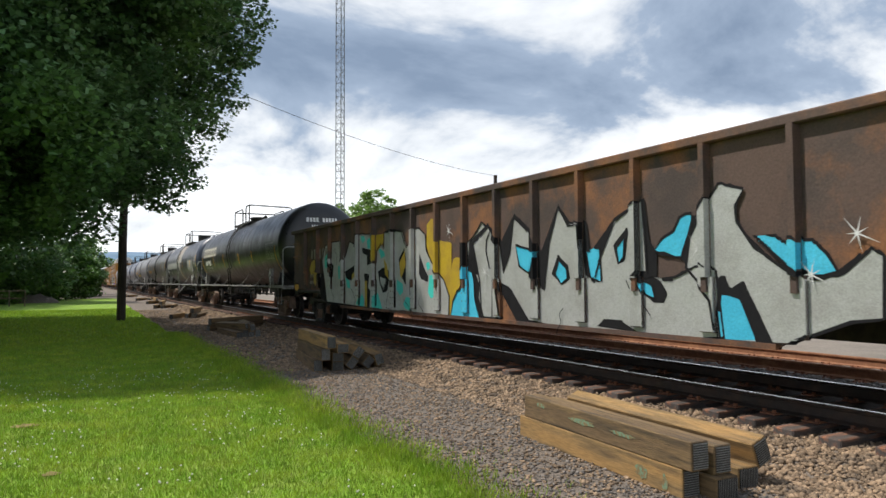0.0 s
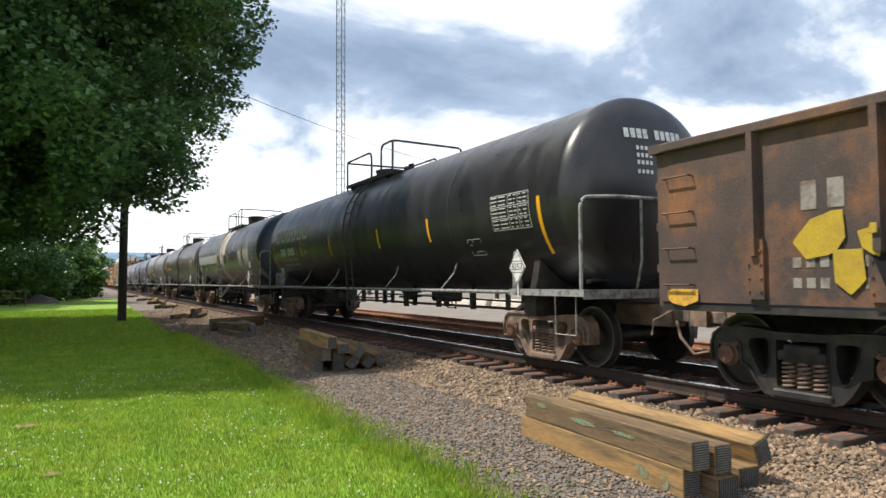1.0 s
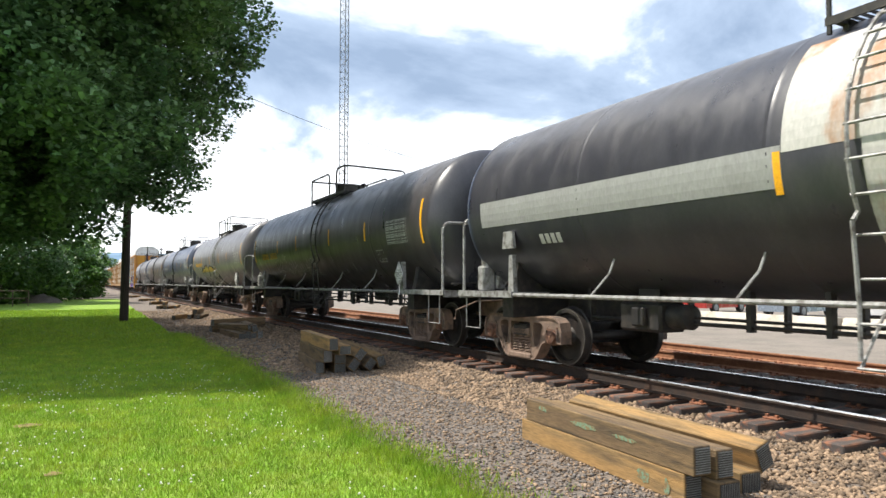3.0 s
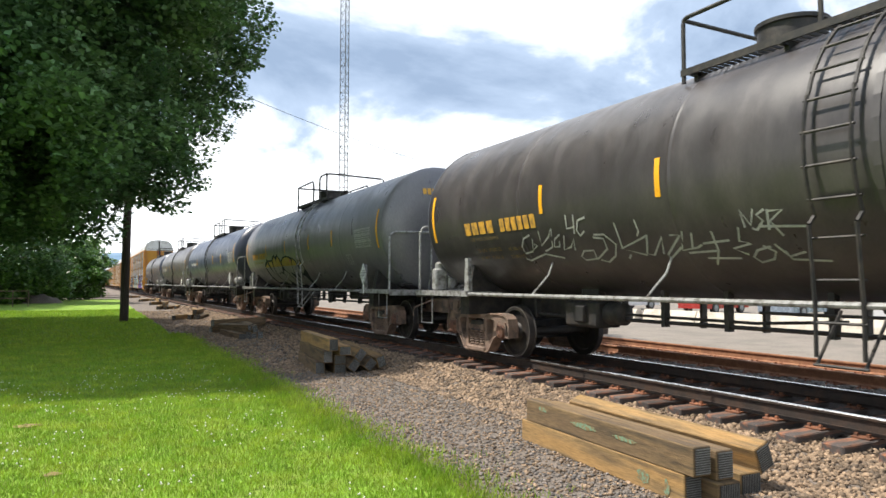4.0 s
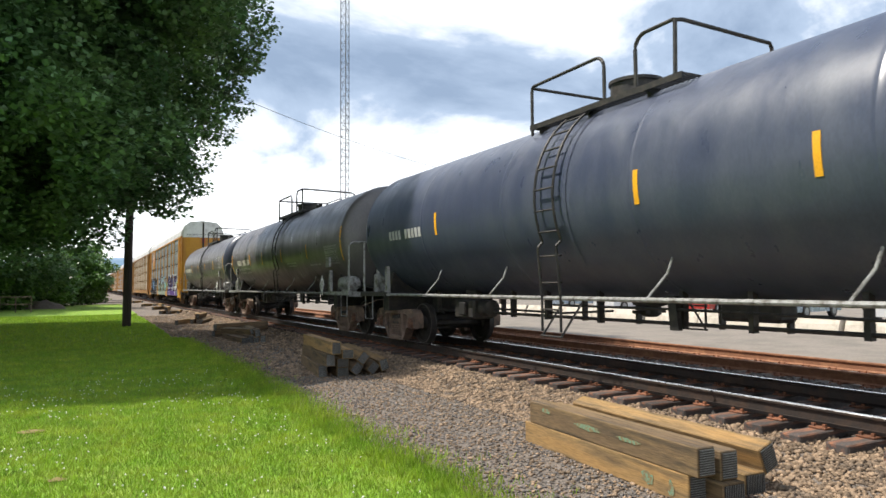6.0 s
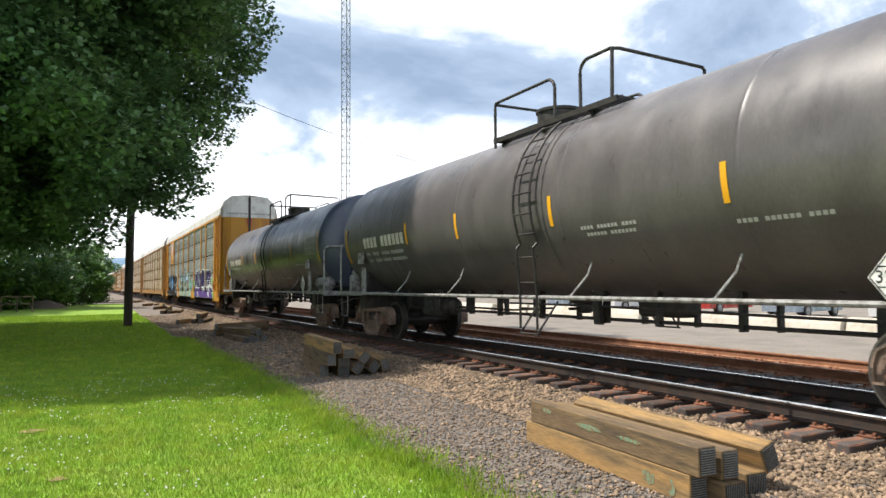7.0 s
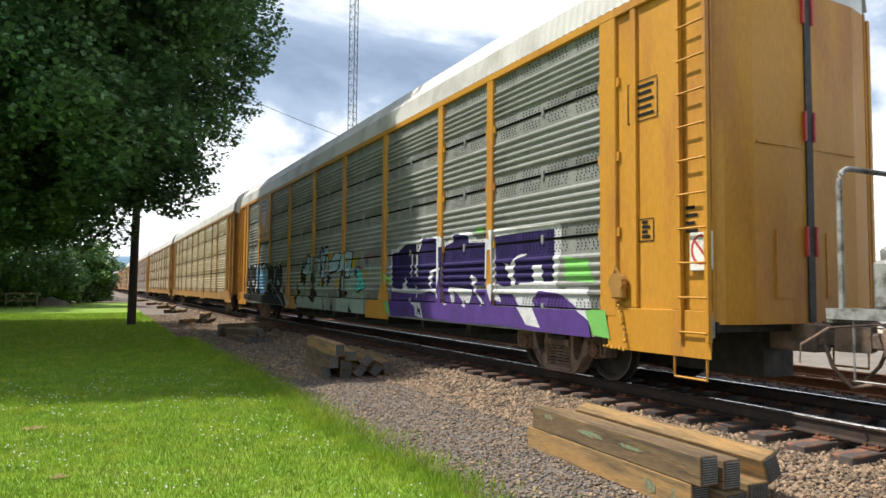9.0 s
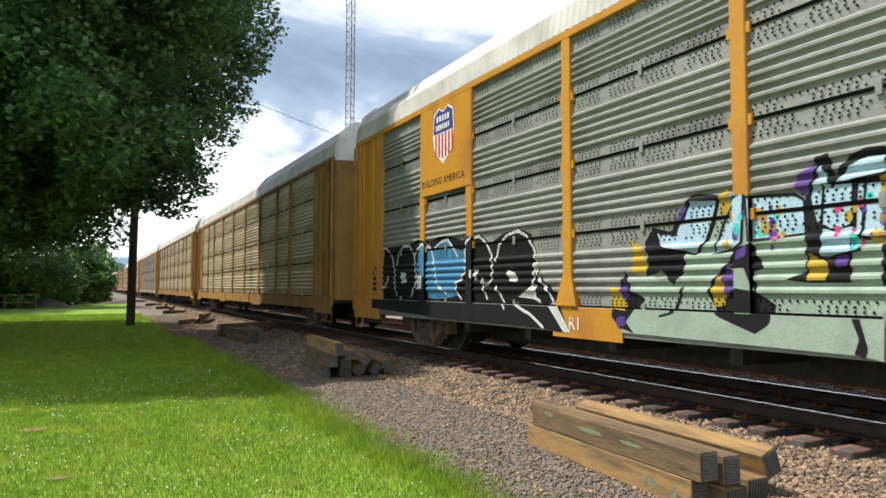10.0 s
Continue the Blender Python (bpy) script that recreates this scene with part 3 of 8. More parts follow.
class Wrap:
    """Paint on the near side of a car: y along, z up, on a round shell or on a flat side; layers lie a few millimetres apart."""

    def __init__(self, r=None, zc=0, x=-1.5):
        self.r, self.zc, self.x = r, zc, x

    def at(self, y, z, off):
        if self.r is None:
            return (self.x - off, y, z)
        a = (z - self.zc) / self.r
        return (-(self.r + off) * math.cos(a), y, self.zc + (self.r + off) * math.sin(a))

    def rect(self, g, y0, z0, y1, z1, off=0.005, mi=0, ny=1):
        nz = max(1, int(abs(z1 - z0) / 0.10 + 0.5)) if self.r else 1
        vs = [self.at(y0 + (y1 - y0) * i / ny, z0 + (z1 - z0) * j / nz, off) for j in range(nz + 1) for i in range(ny + 1)]
        fs = [(j * (ny + 1) + i, (j + 1) * (ny + 1) + i, (j + 1) * (ny + 1) + i + 1, j * (ny + 1) + i + 1) for j in range(nz) for i in range(ny)]
        g.add(vs, fs, mi)
        return g

    def poly(self, g, pts, off=0.005, mi=0):
        """A filled outline of any shape."""
        from mathutils.geometry import tessellate_polygon
        tri = tessellate_polygon([[Vector((a, b, 0)) for a, b in pts]])
        g.add([self.at(a, b, off) for a, b in pts], [tuple(t) for t in tri], mi)
        return g

    def line(self, g, pts, w, off=0.006, mi=0):
        """A painted stroke, one ribbon with mitred bends."""
        vs, n = [], len(pts)
        for i in range(n):
            (a, b), (c, d) = pts[max(0, i - 1)], pts[min(n - 1, i + 1)]
            l = math.hypot(c - a, d - b) or 1e-6
            ux, uz = (c - a) / l, (d - b) / l
            push = w * 0.35 * ((i == n - 1) - (i == 0))
            p, q = pts[i][0] + ux * push, pts[i][1] + uz * push
            vs += [self.at(p - uz * w / 2, q + ux * w / 2, off), self.at(p + uz * w / 2, q - ux * w / 2, off)]
        g.add(vs, [(2 * i, 2 * i + 2, 2 * i + 3, 2 * i + 1) for i in range(n - 1)], mi)
        return g

    def text(self, g, text, size, y, z, off=0.007, mi=0):
        vs, fs = words(text, size)
        g.add([self.at(y - a, z + b, off) for a, b in vs], fs, mi)
        return g

    def bars(self, g, y, z, n, w, h, gap, off=0.006, mi=0, slant=0.0, skip=()):
        """A row of plain bars, one for each sign that cannot be used, from y towards the front."""
        for i in range(n):
            if i in skip:
                continue
            a = y - i * (w + gap)
            self.rect(g, a, z, a - w, z + h, off, mi)
        return g


def grating(g, x0, y0, x1, y1, z, mi=0):
    for k in range(int((y1 - y0) / 0.09) + 1):
        g.box(x0, y0 + k * 0.09, z, x1, y0 + k * 0.09 + 0.02, z + 0.03, mi)
    for x in (x0, x1 - 0.03):
        g.box(x, y0, z - 0.05, x + 0.03, y1, z + 0.035, mi)


def tank_car(label, y0, hp, tc, half, coat, head_coat, pipe, spec):
    """A tank car. hp: centre to end handrail; tc: to the truck; half: to the tip of the tank's head; pipe: colour of rails and ladder."""
    car = thing("tank_car", label, "tank car", "freight train", pose(TRACK_X, y0, RAIL))
    MOVING.append((car, y0))
    r, zc, hd = spec.get("r", 1.53), spec.get("zc", 2.63), 0.50
    st, tips = half - hd, {-1: half, 1: spec.get("rear", half)}
    # shell in rings with weld seams
    shell = Geo()
    n_r = 5
    prof = []
    for i in range(n_r + 1):
        s = -st + (st + tips[1] - hd) * i / n_r
        if 0 < i < n_r:
            prof += [(s - 0.06, r), (s - 0.02, r), (s - 0.006, r + 0.004), (s + 0.006, r + 0.004), (s + 0.02, r), (s + 0.06, r)]
        else:
            prof.append((s, r))
    shell.lathe(prof, 1, (0, 0, zc), 72)
    part("shell", shell, coat, car, smooth=True)
    for s in (-1, 1):
        hg = Geo()
        sh = tips[s] - hd
        rings = [(s * (sh + hd * math.sin(radians(a))), r * math.cos(radians(a)) ** 0.8) for a in (0, 10, 20, 32, 44, 56, 66, 75, 82, 87, 89.5)]
        hg.lathe([(s * (sh - 0.03), r + 0.006), (s * (sh + 0.015), r + 0.006)] + rings[1:], 1, (0, 0, zc), 72)
        part("tank_head", hg, head_coat, car, smooth=True)
    # walkway and dome on top
    top = zc + r
    pl, pf = 1.40, spec.get("pf", 0.0)
    wk = Geo()
    grating(wk, -1.0, -1.95, -0.42, pl, top - 0.16)
    grating(wk, 0.42, -1.95, 1.0, pl, top - 0.16)
    for y in (-pl * 0.9, 0, pl * 0.9):
        wk.box(-1.0, y - 0.03, top - 0.22, 1.0, y + 0.03, top - 0.16)
        for x in (-0.85, 0.85):
            wk.box(x - 0.03, y - 0.03, zc + math.sqrt(r * r - 0.85 * 0.85) - 0.02, x + 0.03, y + 0.03, top - 0.18)
    part("walkway", wk, M["steel_black"], car, at=pose(0, pf, 0))
    dm = Geo()
    dh = spec.get("dome", 0.36)
    dy = spec.get("dome_y", -0.1)
    dm.lathe([(top - 0.06, 0.40), (top + dh - 0.06, 0.40), (top + dh - 0.05, 0.43), (top + dh, 0.43), (top + dh + 0.03, 0.30), (top + dh + 0.035, 0.02)], 2, (0, dy, 0), 28, closed=True)
    part("safety_valve", Geo().box(-0.1, -0.75, top - 0.02, 0.12, -0.6, top + 0.2, bevel=0.02), M["steel_black"], car, at=pose(0, pf, 0))
    part("vent_pipe", Geo().tube([(0, 0.55, top - 0.05), (0, 0.55, top + 0.22), (0, 0.75, top + 0.22)], 0.04, 8), M["steel_black"], car, smooth=True, at=pose(0, pf - 1.5 if dy > 0.2 else pf, 0))
    part("dome", dm, M["steel_black"], car, smooth=True, at=pose(0, pf, 0))
    rz, low = 4.76, top - 0.20
    rails = [
        [(-0.97, 1.37, low - 0.1)] + arc((1.30, rz - 0.13), 0.07, 0, 90, 3, "yz", -0.97) + arc((-0.28, rz - 0.24), 0.18, 90, 180, 4, "yz", -0.97) + [(-0.97, -0.46, low)],
        [(-0.97, -1.11, low)] + arc((-1.30, rz - 0.19), 0.19, 0, 90, 4, "yz", -0.97) + [(-0.97, -1.80, rz), (-0.85, -1.86, rz), (0.85, -1.86, rz - 0.04), (0.97, -1.80, rz - 0.06), (0.97, -1.84, low + 0.1)],
        [(0.97, 1.37, low - 0.1), (0.97, 1.30, rz - 0.06)] + arc((-0.28, rz - 0.24), 0.18, 90, 180, 4, "yz", 0.97) + [(0.97, -0.46, low)],
        [(-0.97, 1.37, rz - 0.08), (0.97, 1.37, rz - 0.08)],
        [(-0.97, -1.82, low), (-0.97, -1.84, rz)],
    ]
    for k, pts in enumerate(rails):
        part("handrail", Geo().tube(pts, 0.028, 8), M["steel_black"], car, smooth=True, at=pose(0, pf, 0))
    # side ladders: round the shell, then down past the sill
    for s in (-1, 1):
        lg = Geo()
        yl = spec.get("ladder", 0.25)
        for yy in (yl - 0.23, yl + 0.23):
            pts = [(s * (r + 0.09) * math.cos(radians(a)), yy, zc + (r + 0.09) * math.sin(radians(a))) for a in range(66, -25, -6)]
            pts += [(s * (r + 0.04), yy, zc - 0.75), (s * 1.50, yy, 1.1), (s * 1.50, yy, 0.62)]
            for p, q in zip(pts, pts[1:]):
                lg.tube([p, q], 0.022, 5)
            lg.tube([(s * 1.5, yy, 0.55), (s * 1.1, yy, 1.05)], 0.018, 5)
        for k in range(12):
            a = 62 - k * 11.5
            if a > -24:
                p = (s * (r + 0.09) * math.cos(radians(a)), zc + (r + 0.09) * math.sin(radians(a)))
            else:
                p = (s * 1.50, 1.75 - (k - 8) * 0.40)
            lg.tube([(p[0], yl - 0.26, p[1]), (p[0], yl + 0.26, p[1])], 0.016, 6)
        part("ladder", lg, pipe if spec.get("light_ladder") else M["steel_black"], car)
        bd = Geo()
        for k in range(14):
            a = 70 - k * 8
            b = a - 8
            bd.add([(s * (r + 0.012) * math.cos(radians(t)), yl - 0.36 - w, zc + (r + 0.012) * math.sin(radians(t))) for t in (a, b) for w in (0, 0.07)], [(0, 1, 3, 2)])
        part("band", bd, coat, car)
    # sill rail along each side with slanting brackets
    for s in (-1, 1):
        sr = Geo()
        sr.tube([(s * 1.47, -tc - 0.3, 1.12), (s * 1.47, tc + 0.3, 1.12)], 0.032, 8)
        for y in (-tc * 0.62, -tc * 0.25, tc * 0.3, tc * 0.66):
            sr.tube([(s * 1.47, y, 1.12), (s * 1.22, y - 0.12, 1.45), (s * 1.16, y - 0.16, 1.66)], 0.018, 6)
        part("sill_rail", sr, pipe, car, smooth=True)
    # end platforms, braces, rails across the end, steps
    for e in (-1, 1):
        ya, yb = sorted((e * (tc - 0.35), e * (hp + 0.12)))
        pm = M["steel_grey"] if spec.get("light_plat", True) else M["steel_black"]
        for s in (-1, 1):
            pg = Geo()
            xa, xb = sorted((s * 0.75, s * 1.50))
            pg.box(xa, ya, 1.125, xb, yb, 1.16)
            pg.box(s * 1.50 - 0.02, ya, 1.075, s * 1.50 + 0.02, yb, 1.175)
            part("side_platform", pg.weld(), pm, car)
        pg = Geo()
        ye, yf = sorted((e * (hp - 0.62), e * (hp + 0.12)))
        pg.box(-1.49, ye, 1.13, 1.49, yf, 1.163)
        pg.box(-1.49, e * (hp + 0.10) - 0.025, 1.04, 1.49, e * (hp + 0.10) + 0.025, 1.17)
        part("end_platform", pg, pm, car)
        for s in (-1, 1):
            bg = Geo()
            y = e * (tc - 0.25)
            bg.prism([(y - 0.085, 1.15), (y + 0.085, 1.15), (y + 0.045, 1.78), (y - 0.045, 1.78)], 0, s * 1.42 - 0.04, s * 1.42 + 0.04)
            if spec.get("jack"):
                bg.prism([(y - 0.16, 1.88), (y + 0.16, 1.88), (y + 0.13, 2.16), (y - 0.13, 2.16)], 0, s * 1.49 - 0.03, s * 1.49 + 0.03)
            part("brace", bg, M["steel_grey"], car)
        hr = Geo()
        z1 = 2.50
        for s in (-1, 1):
            hr.tube([(s * 1.46, e * (hp - 1.05 if spec.get("long_rail") else hp), 1.15), (s * 1.46, e * hp, 1.15)], 0.02, 6)
        bow = max(0.0, tips[e] + 0.10 - hp)       # stands clear of the tank's head
        pts = [(-1.46, e * hp, 1.15)] + arc((-1.30, z1 - 0.16), 0.16, 180, 90, 5, "xz", e * hp)
        pts += [(-0.95, e * (hp + bow), z1), (0.95, e * (hp + bow), z1)] + arc((1.30, z1 - 0.16), 0.16, 90, 0, 5, "xz", e * hp) + [(1.46, e * hp, 1.15)]
        hr.tube(pts, 0.027, 8)
        for x in (-0.5, 0.5):
            hr.tube([(x, e * (hp + min(bow, 0.08)), 1.15), (x, e * (hp + bow), 1.6), (x, e * (hp + bow), z1)], 0.02, 6)
        part("end_handrail", hr, pipe, car, smooth=True)
        for s in (-1, 1):
            ys = e * (hp - 0.35)
            sg = Geo().tube([(s * 1.47, ys - 0.24, 1.1), (s * 1.47, ys - 0.24, 0.52), (s * 1.47, ys + 0.24, 0.52), (s * 1.47, ys + 0.24, 1.1)], 0.014, 6)
            part("step", sg, M["steel_grey"], car)
        # saddle and stub sill
        ug = Geo()
        ug.box(-1.35, e * tc - 0.16, 0.74, 1.35, e * tc + 0.16, 1.12)
        ug.prism([(-1.30, 1.1), (1.30, 1.1), (1.18, zc - r * 0.62), (0.6, zc - r * 0.93), (-0.6, zc - r * 0.93), (-1.18, zc - r * 0.62)], 1, e * tc - 0.08, e * tc + 0.08)
        ua, ub = sorted((e * (tc - 1.6), e * (hp - 0.75)))
        ug.box(-0.20, ua, 0.70, 0.20, ub, 1.16)
        part("saddle", ug, M["steel_black"], car)
        part("coupler", COUPLER, None, car, at=pose(0, e * (hp - 0.95), 0, 0, 0, 0 if e > 0 else 180))
        add_truck(car, e * tc)
        # brake gear above the platform
        br = Geo()
        br.box(-0.5, e * (hp - 0.45) - 0.12, 1.2, -0.1, e * (hp - 0.45) + 0.12, 1.5, bevel=0.02)
        br.box(0.05, e * (hp - 0.5) - 0.1, 1.18, 0.35, e * (hp - 0.5) + 0.14, 1.62, bevel=0.03)
        br.lathe([(-0.05, 0.10), (0.2, 0.10), (0.22, 0.05)], 1, (-0.75, e * (hp - 0.5), 1.45), 12, closed=True)
        br.tube([(-1.1, e * (hp - 0.3), 1.3), (0.9, e * (hp - 0.3), 1.34)], 0.02, 6)
        br.tube([(-0.9, e * (hp - 0.55), 1.25), (-0.4, e * (hp - 0.2), 1.62), (0.1, e * (hp - 0.2), 1.6)], 0.025, 6)
        if e < 0:
            br.lathe([(-0.03, 0.30), (-0.015, 0.315), (0.015, 0.315), (0.03, 0.30), (0, 0.28), (-0.03, 0.30)], 1, (0.3, e * (hp - 0.05), 2.05), 22)
            for a in range(5):
                br.tube([(0.3, e * (hp - 0.05), 2.05), (0.3 + 0.29 * math.cos(a * 1.257), e * (hp - 0.05), 2.05 + 0.29 * math.sin(a * 1.257))], 0.014, 5)
            br.tube([(0.3, e * (hp - 0.1), 1.2), (0.3, e * (hp - 0.1), 2.05)], 0.05, 6)
        part("brake_gear", br, M["steel_black"], car, smooth=True)
        if e > 0:
            cv = Geo()
            yc = hp - 0.28
            cv.box(-1.28, yc - 0.11, 1.17, -1.02, yc + 0.11, 1.62, bevel=0.03)
            cv.lathe([(1.62, 0.09), (1.72, 0.09), (1.76, 0.04)], 2, (-1.15, yc, 0), 12, closed=True)
            cv.box(-1.00, yc - 0.14, 1.20, -0.80, yc + 0.10, 1.46, bevel=0.03)
            cv.tube([(-1.15, yc, 1.66), (-0.95, yc - 0.02, 1.70), (-0.62, yc, 1.66), (-0.58, yc, 1.2)], 0.02, 6)
            cv.tube([(-1.0, yc + 0.05, 1.32), (-0.3, yc + 0.1, 1.36)], 0.022, 6)
            cv.tube([(-0.95, yc - 0.1, 1.22), (-0.2, yc - 0.12, 1.26)], 0.022, 6)
            part("control_valve", cv, M["steel_grey"], car, "grey cast brake control valve on the end platform", smooth=True)
    # below: outlet valve, brake pipe on hangers
    vg = Geo()
    vg.lathe([(zc - r - 0.28, 0.09), (zc - r - 0.24, 0.16), (zc - r - 0.12, 0.16), (zc - r - 0.1, 0.26), (zc - r + 0.03, 0.30)], 2, (0, -0.3, 0), 16, closed=True)
    vg.tube([(-0.35, -0.3, zc - r - 0.2), (0.3, -0.3, zc - r - 0.2)], 0.03, 6)
    part("brake_cylinder", Geo().box(-0.15, -2.6, 0.82, 0.25, -1.7, 1.12, bevel=0.05), M["steel_black"], car)
    part("outlet_valve", vg, M["steel_black"], car)
    bp = Geo()
    bp.tube([(-0.55, -tc + 1.1, 0.78), (-0.55, tc - 1.1, 0.78)], 0.03, 6)
    bp.tube([(0.45, -tc + 1.1, 0.70), (0.45, tc - 1.1, 0.70)], 0.022, 6)
    for k in range(9):
        y = -tc + 1.4 + (2 * tc - 2.8) * k / 8 + (0.2 if k % 3 else -0.1)
        bp.box(-0.60, y - 0.035, 0.72, -0.50, y + 0.035, 1.30)
        bp.box(0.40, y + 0.2, 0.66, 0.50, y + 0.25, 1.28)
    part("brake_pipe", bp, M["steel_black"], car)
    bv = Geo()
    bv.box(-0.80, 3.72, 0.64, -0.30, 4.52, 1.05, bevel=0.04)
    bv.box(-0.88, 3.95, 0.72, -0.80, 4.20, 0.98, bevel=0.02)
    bv.lathe([(3.35, 0.10), (3.40, 0.17), (3.72, 0.17)], 1, (-0.55, 0, 0.86), 14, closed=True)
    bv.box(-0.62, 3.9, 1.05, -0.48, 4.3, 1.34)
    bv.tube([(-0.55, 3.4, 0.86), (-0.5, 1.2, 0.84), (-0.3, 0.2, 0.90)], 0.022, 6)
    part("brake_valve", bv, M["steel_black"], car, "sooty black brake valve under the tank", smooth=True)
    rod = Geo().tube([(-0.75, -tc + 1.0, 0.92), (-0.70, -1.4, 0.98), (-0.70, 1.0, 0.98)], 0.02, 6)
    rod.prism([(-1.55, 0.70), (-1.40, 0.70), (-1.36, 1.16), (-1.50, 1.16)], 0, -0.74, -0.66)
    part("brake_rod", rod, M["steel_black"], car)
    if spec.get("reservoir"):
        rg = Geo()
        y = -(hp - 0.75)
        rg.lathe([(-0.48, 0.02), (-0.46, 0.14), (-0.40, 0.20), (0.40, 0.20), (0.46, 0.14), (0.48, 0.02)], 1, (-1.18, y, 1.40), 20)
        for k in (-0.25, 0.25):
            rg.lathe([(k - 0.02, 0.208), (k + 0.02, 0.208)], 1, (-1.18, y, 1.40), 20)
        rg.box(-1.3, y - 0.3, 1.17, -1.06, y + 0.3, 1.24)
        part("air_reservoir", rg, M["steel_grey"], car, "dull grey cylindrical air tank", smooth=True)
    # painted marks
    W = Wrap(r, zc)
    for y, z, h in spec.get("stripes", ()):
        part("reflector", W.rect(Geo(), y, z - h / 2, y - 0.085, z + h / 2, 0.006), P["yellow"], car, "orange-yellow reflective strip")
    for (ya, za, yb, zb), mat, lab in spec.get("patches", ()):
        part("paint_patch", W.rect(Geo(), ya, za, yb, zb, 0.004, ny=3), P[mat], car, lab)
    if "placard" in spec:
        y, z = spec["placard"]
        gp = Geo()
        q = 0.225
        gp.prism([(y, z - q * 1.25), (y + q, z), (y, z + q * 1.25), (y - q, z)], 0, -1.56, -1.545)
        gp.box(-1.546, y - 0.012, 1.05, -1.53, y + 0.012, z, 0)
        plc = part("placard", gp, P["white"], car, "white diamond hazard placard")
        Wf = Wrap(x=-1.56)
        part("placard_number", Wf.text(Geo(), "3257", 0.16, y, z, 0.004), P["black_stencil"], plc)
        gl = Geo()
        k = 0.92
        Wf.line(gl, [(y, z - q * 1.25 * k), (y + q * k, z), (y, z + q * 1.25 * k), (y - q * k, z), (y, z - q * 1.25 * k)], 0.014, 0.003)
        Wf.line(gl, [(y - q * 0.62, z + 0.095), (y + q * 0.62, z + 0.095)], 0.010, 0.003)
        Wf.line(gl, [(y - q * 0.62, z - 0.085), (y + q * 0.62, z - 0.085)], 0.010, 0.003)
        part("placard_border", gl, P["black_stencil"], plc)
    rng = random.Random(int(y0 * 7))
    if "table" in spec:
        ya, z0, yb, z1 = spec["table"]
        gt = Geo()
        rows = 9
        for k in range(rows):
            zz = z1 - (z1 - z0) * (k + 0.5) / rows
            for a, b in ((0.02, 0.20), (0.22, 0.44), (0.50, 0.60), (0.62, 0.70), (0.76, 0.84), (0.86, 0.97)):
                y = ya + (yb - ya) * a
                e = ya + (yb - ya) * (b - rng.uniform(0, 0.05))
                W.rect(gt, y, zz - 0.008, e, zz + 0.014, 0.006)
        for z in (z0, z0 + (z1 - z0) * 0.33, z0 + (z1 - z0) * 0.67, z1):
            W.rect(gt, ya, z - 0.006, yb, z + 0.006, 0.007)
        for f in (0, 0.47, 0.73, 1):
            y = ya + (yb - ya) * f
            W.rect(gt, y + 0.006, z0, y - 0.006, z1, 0.007)
        part("data_stencil", gt, P["grey_stencil"], car, "small pale stencilled table of data bars")
    if "head_marks" in spec:
        gh = Geo()

        def on_head(u, z):
            rho = min(0.999, math.hypot(u, z - zc) / r)
            return (u, -(st + hd * math.sin(math.acos(rho ** 1.25)) + 0.012), z)
        for line, (z, h, cnt, w) in enumerate(((3.42, 0.15, 10, 0.085), (3.24, 0.06, 9, 0.05), (3.13, 0.06, 11, 0.05), (3.02, 0.06, 8, 0.05), (2.88, 0.06, 10, 0.05))):
            for k in range(cnt):
                if k == 4:
                    continue
                u = -0.62 + (0.0 if line == 0 else 0.18) + k * (w + 0.03)
                gh.add([on_head(u, z), on_head(u + w, z), on_head(u + w, z + h), on_head(u, z + h)], [(0, 1, 2, 3)])
        tagged(part("head_lettering", gh, P[spec["head_marks"]], car), kind="stuff")
    for y, z, w, h in spec.get("boxes", ()):
        gb = Geo()
        for a, b in (((y, z), (y, z + h)), ((y, z + h), (y - w, z + h)), ((y - w, z + h), (y - w, z)), ((y - w, z), (y, z)), ((y - w * 0.4, z), (y - w * 0.4, z + h))):
            W.line(gb, [a, b], 0.018)
        W.rect(gb, y - 0.05, z + h * 0.62, y - w * 0.3, z + h * 0.68)
        W.rect(gb, y - w * 0.5, z + h * 0.2, y - w * 0.9, z + h * 0.26)
        part("stencil_box", gb, P["grey_stencil"], car)
    for y, z, n, w, h, gap, mat, skip in spec.get("marks", ()):
        if w > 0.11:
            for i in range(n):
                if i not in skip:
                    a, q = y - i * (w + gap), 0.055
                    if w > 0.4:
                        lg = W.rect(W.rect(Geo(), a, z, a - 2 * q, z + h), a - w + 2 * q, z, a - w, z + h)
                        W.rect(W.rect(lg, a - 2 * q, z, a - w + 2 * q, z + 2 * q), a - 2 * q, z + h - 2 * q, a - w + 2 * q, z + h)
                    else:
                        lg = W.bars(Geo(), a, z, 1, w, h, gap)
                    part("letter", lg, P[mat], car)
        else:
            tagged(part("small_lettering", W.bars(Geo(), y, z, n, w, h, gap, skip=skip), P[mat], car), kind="stuff")
    for k, (t, size, y, z, mat) in enumerate(spec.get("texts", ())):
        part("lettering", W.text(Geo(), t, size, y, z), P[mat], car)
    return car


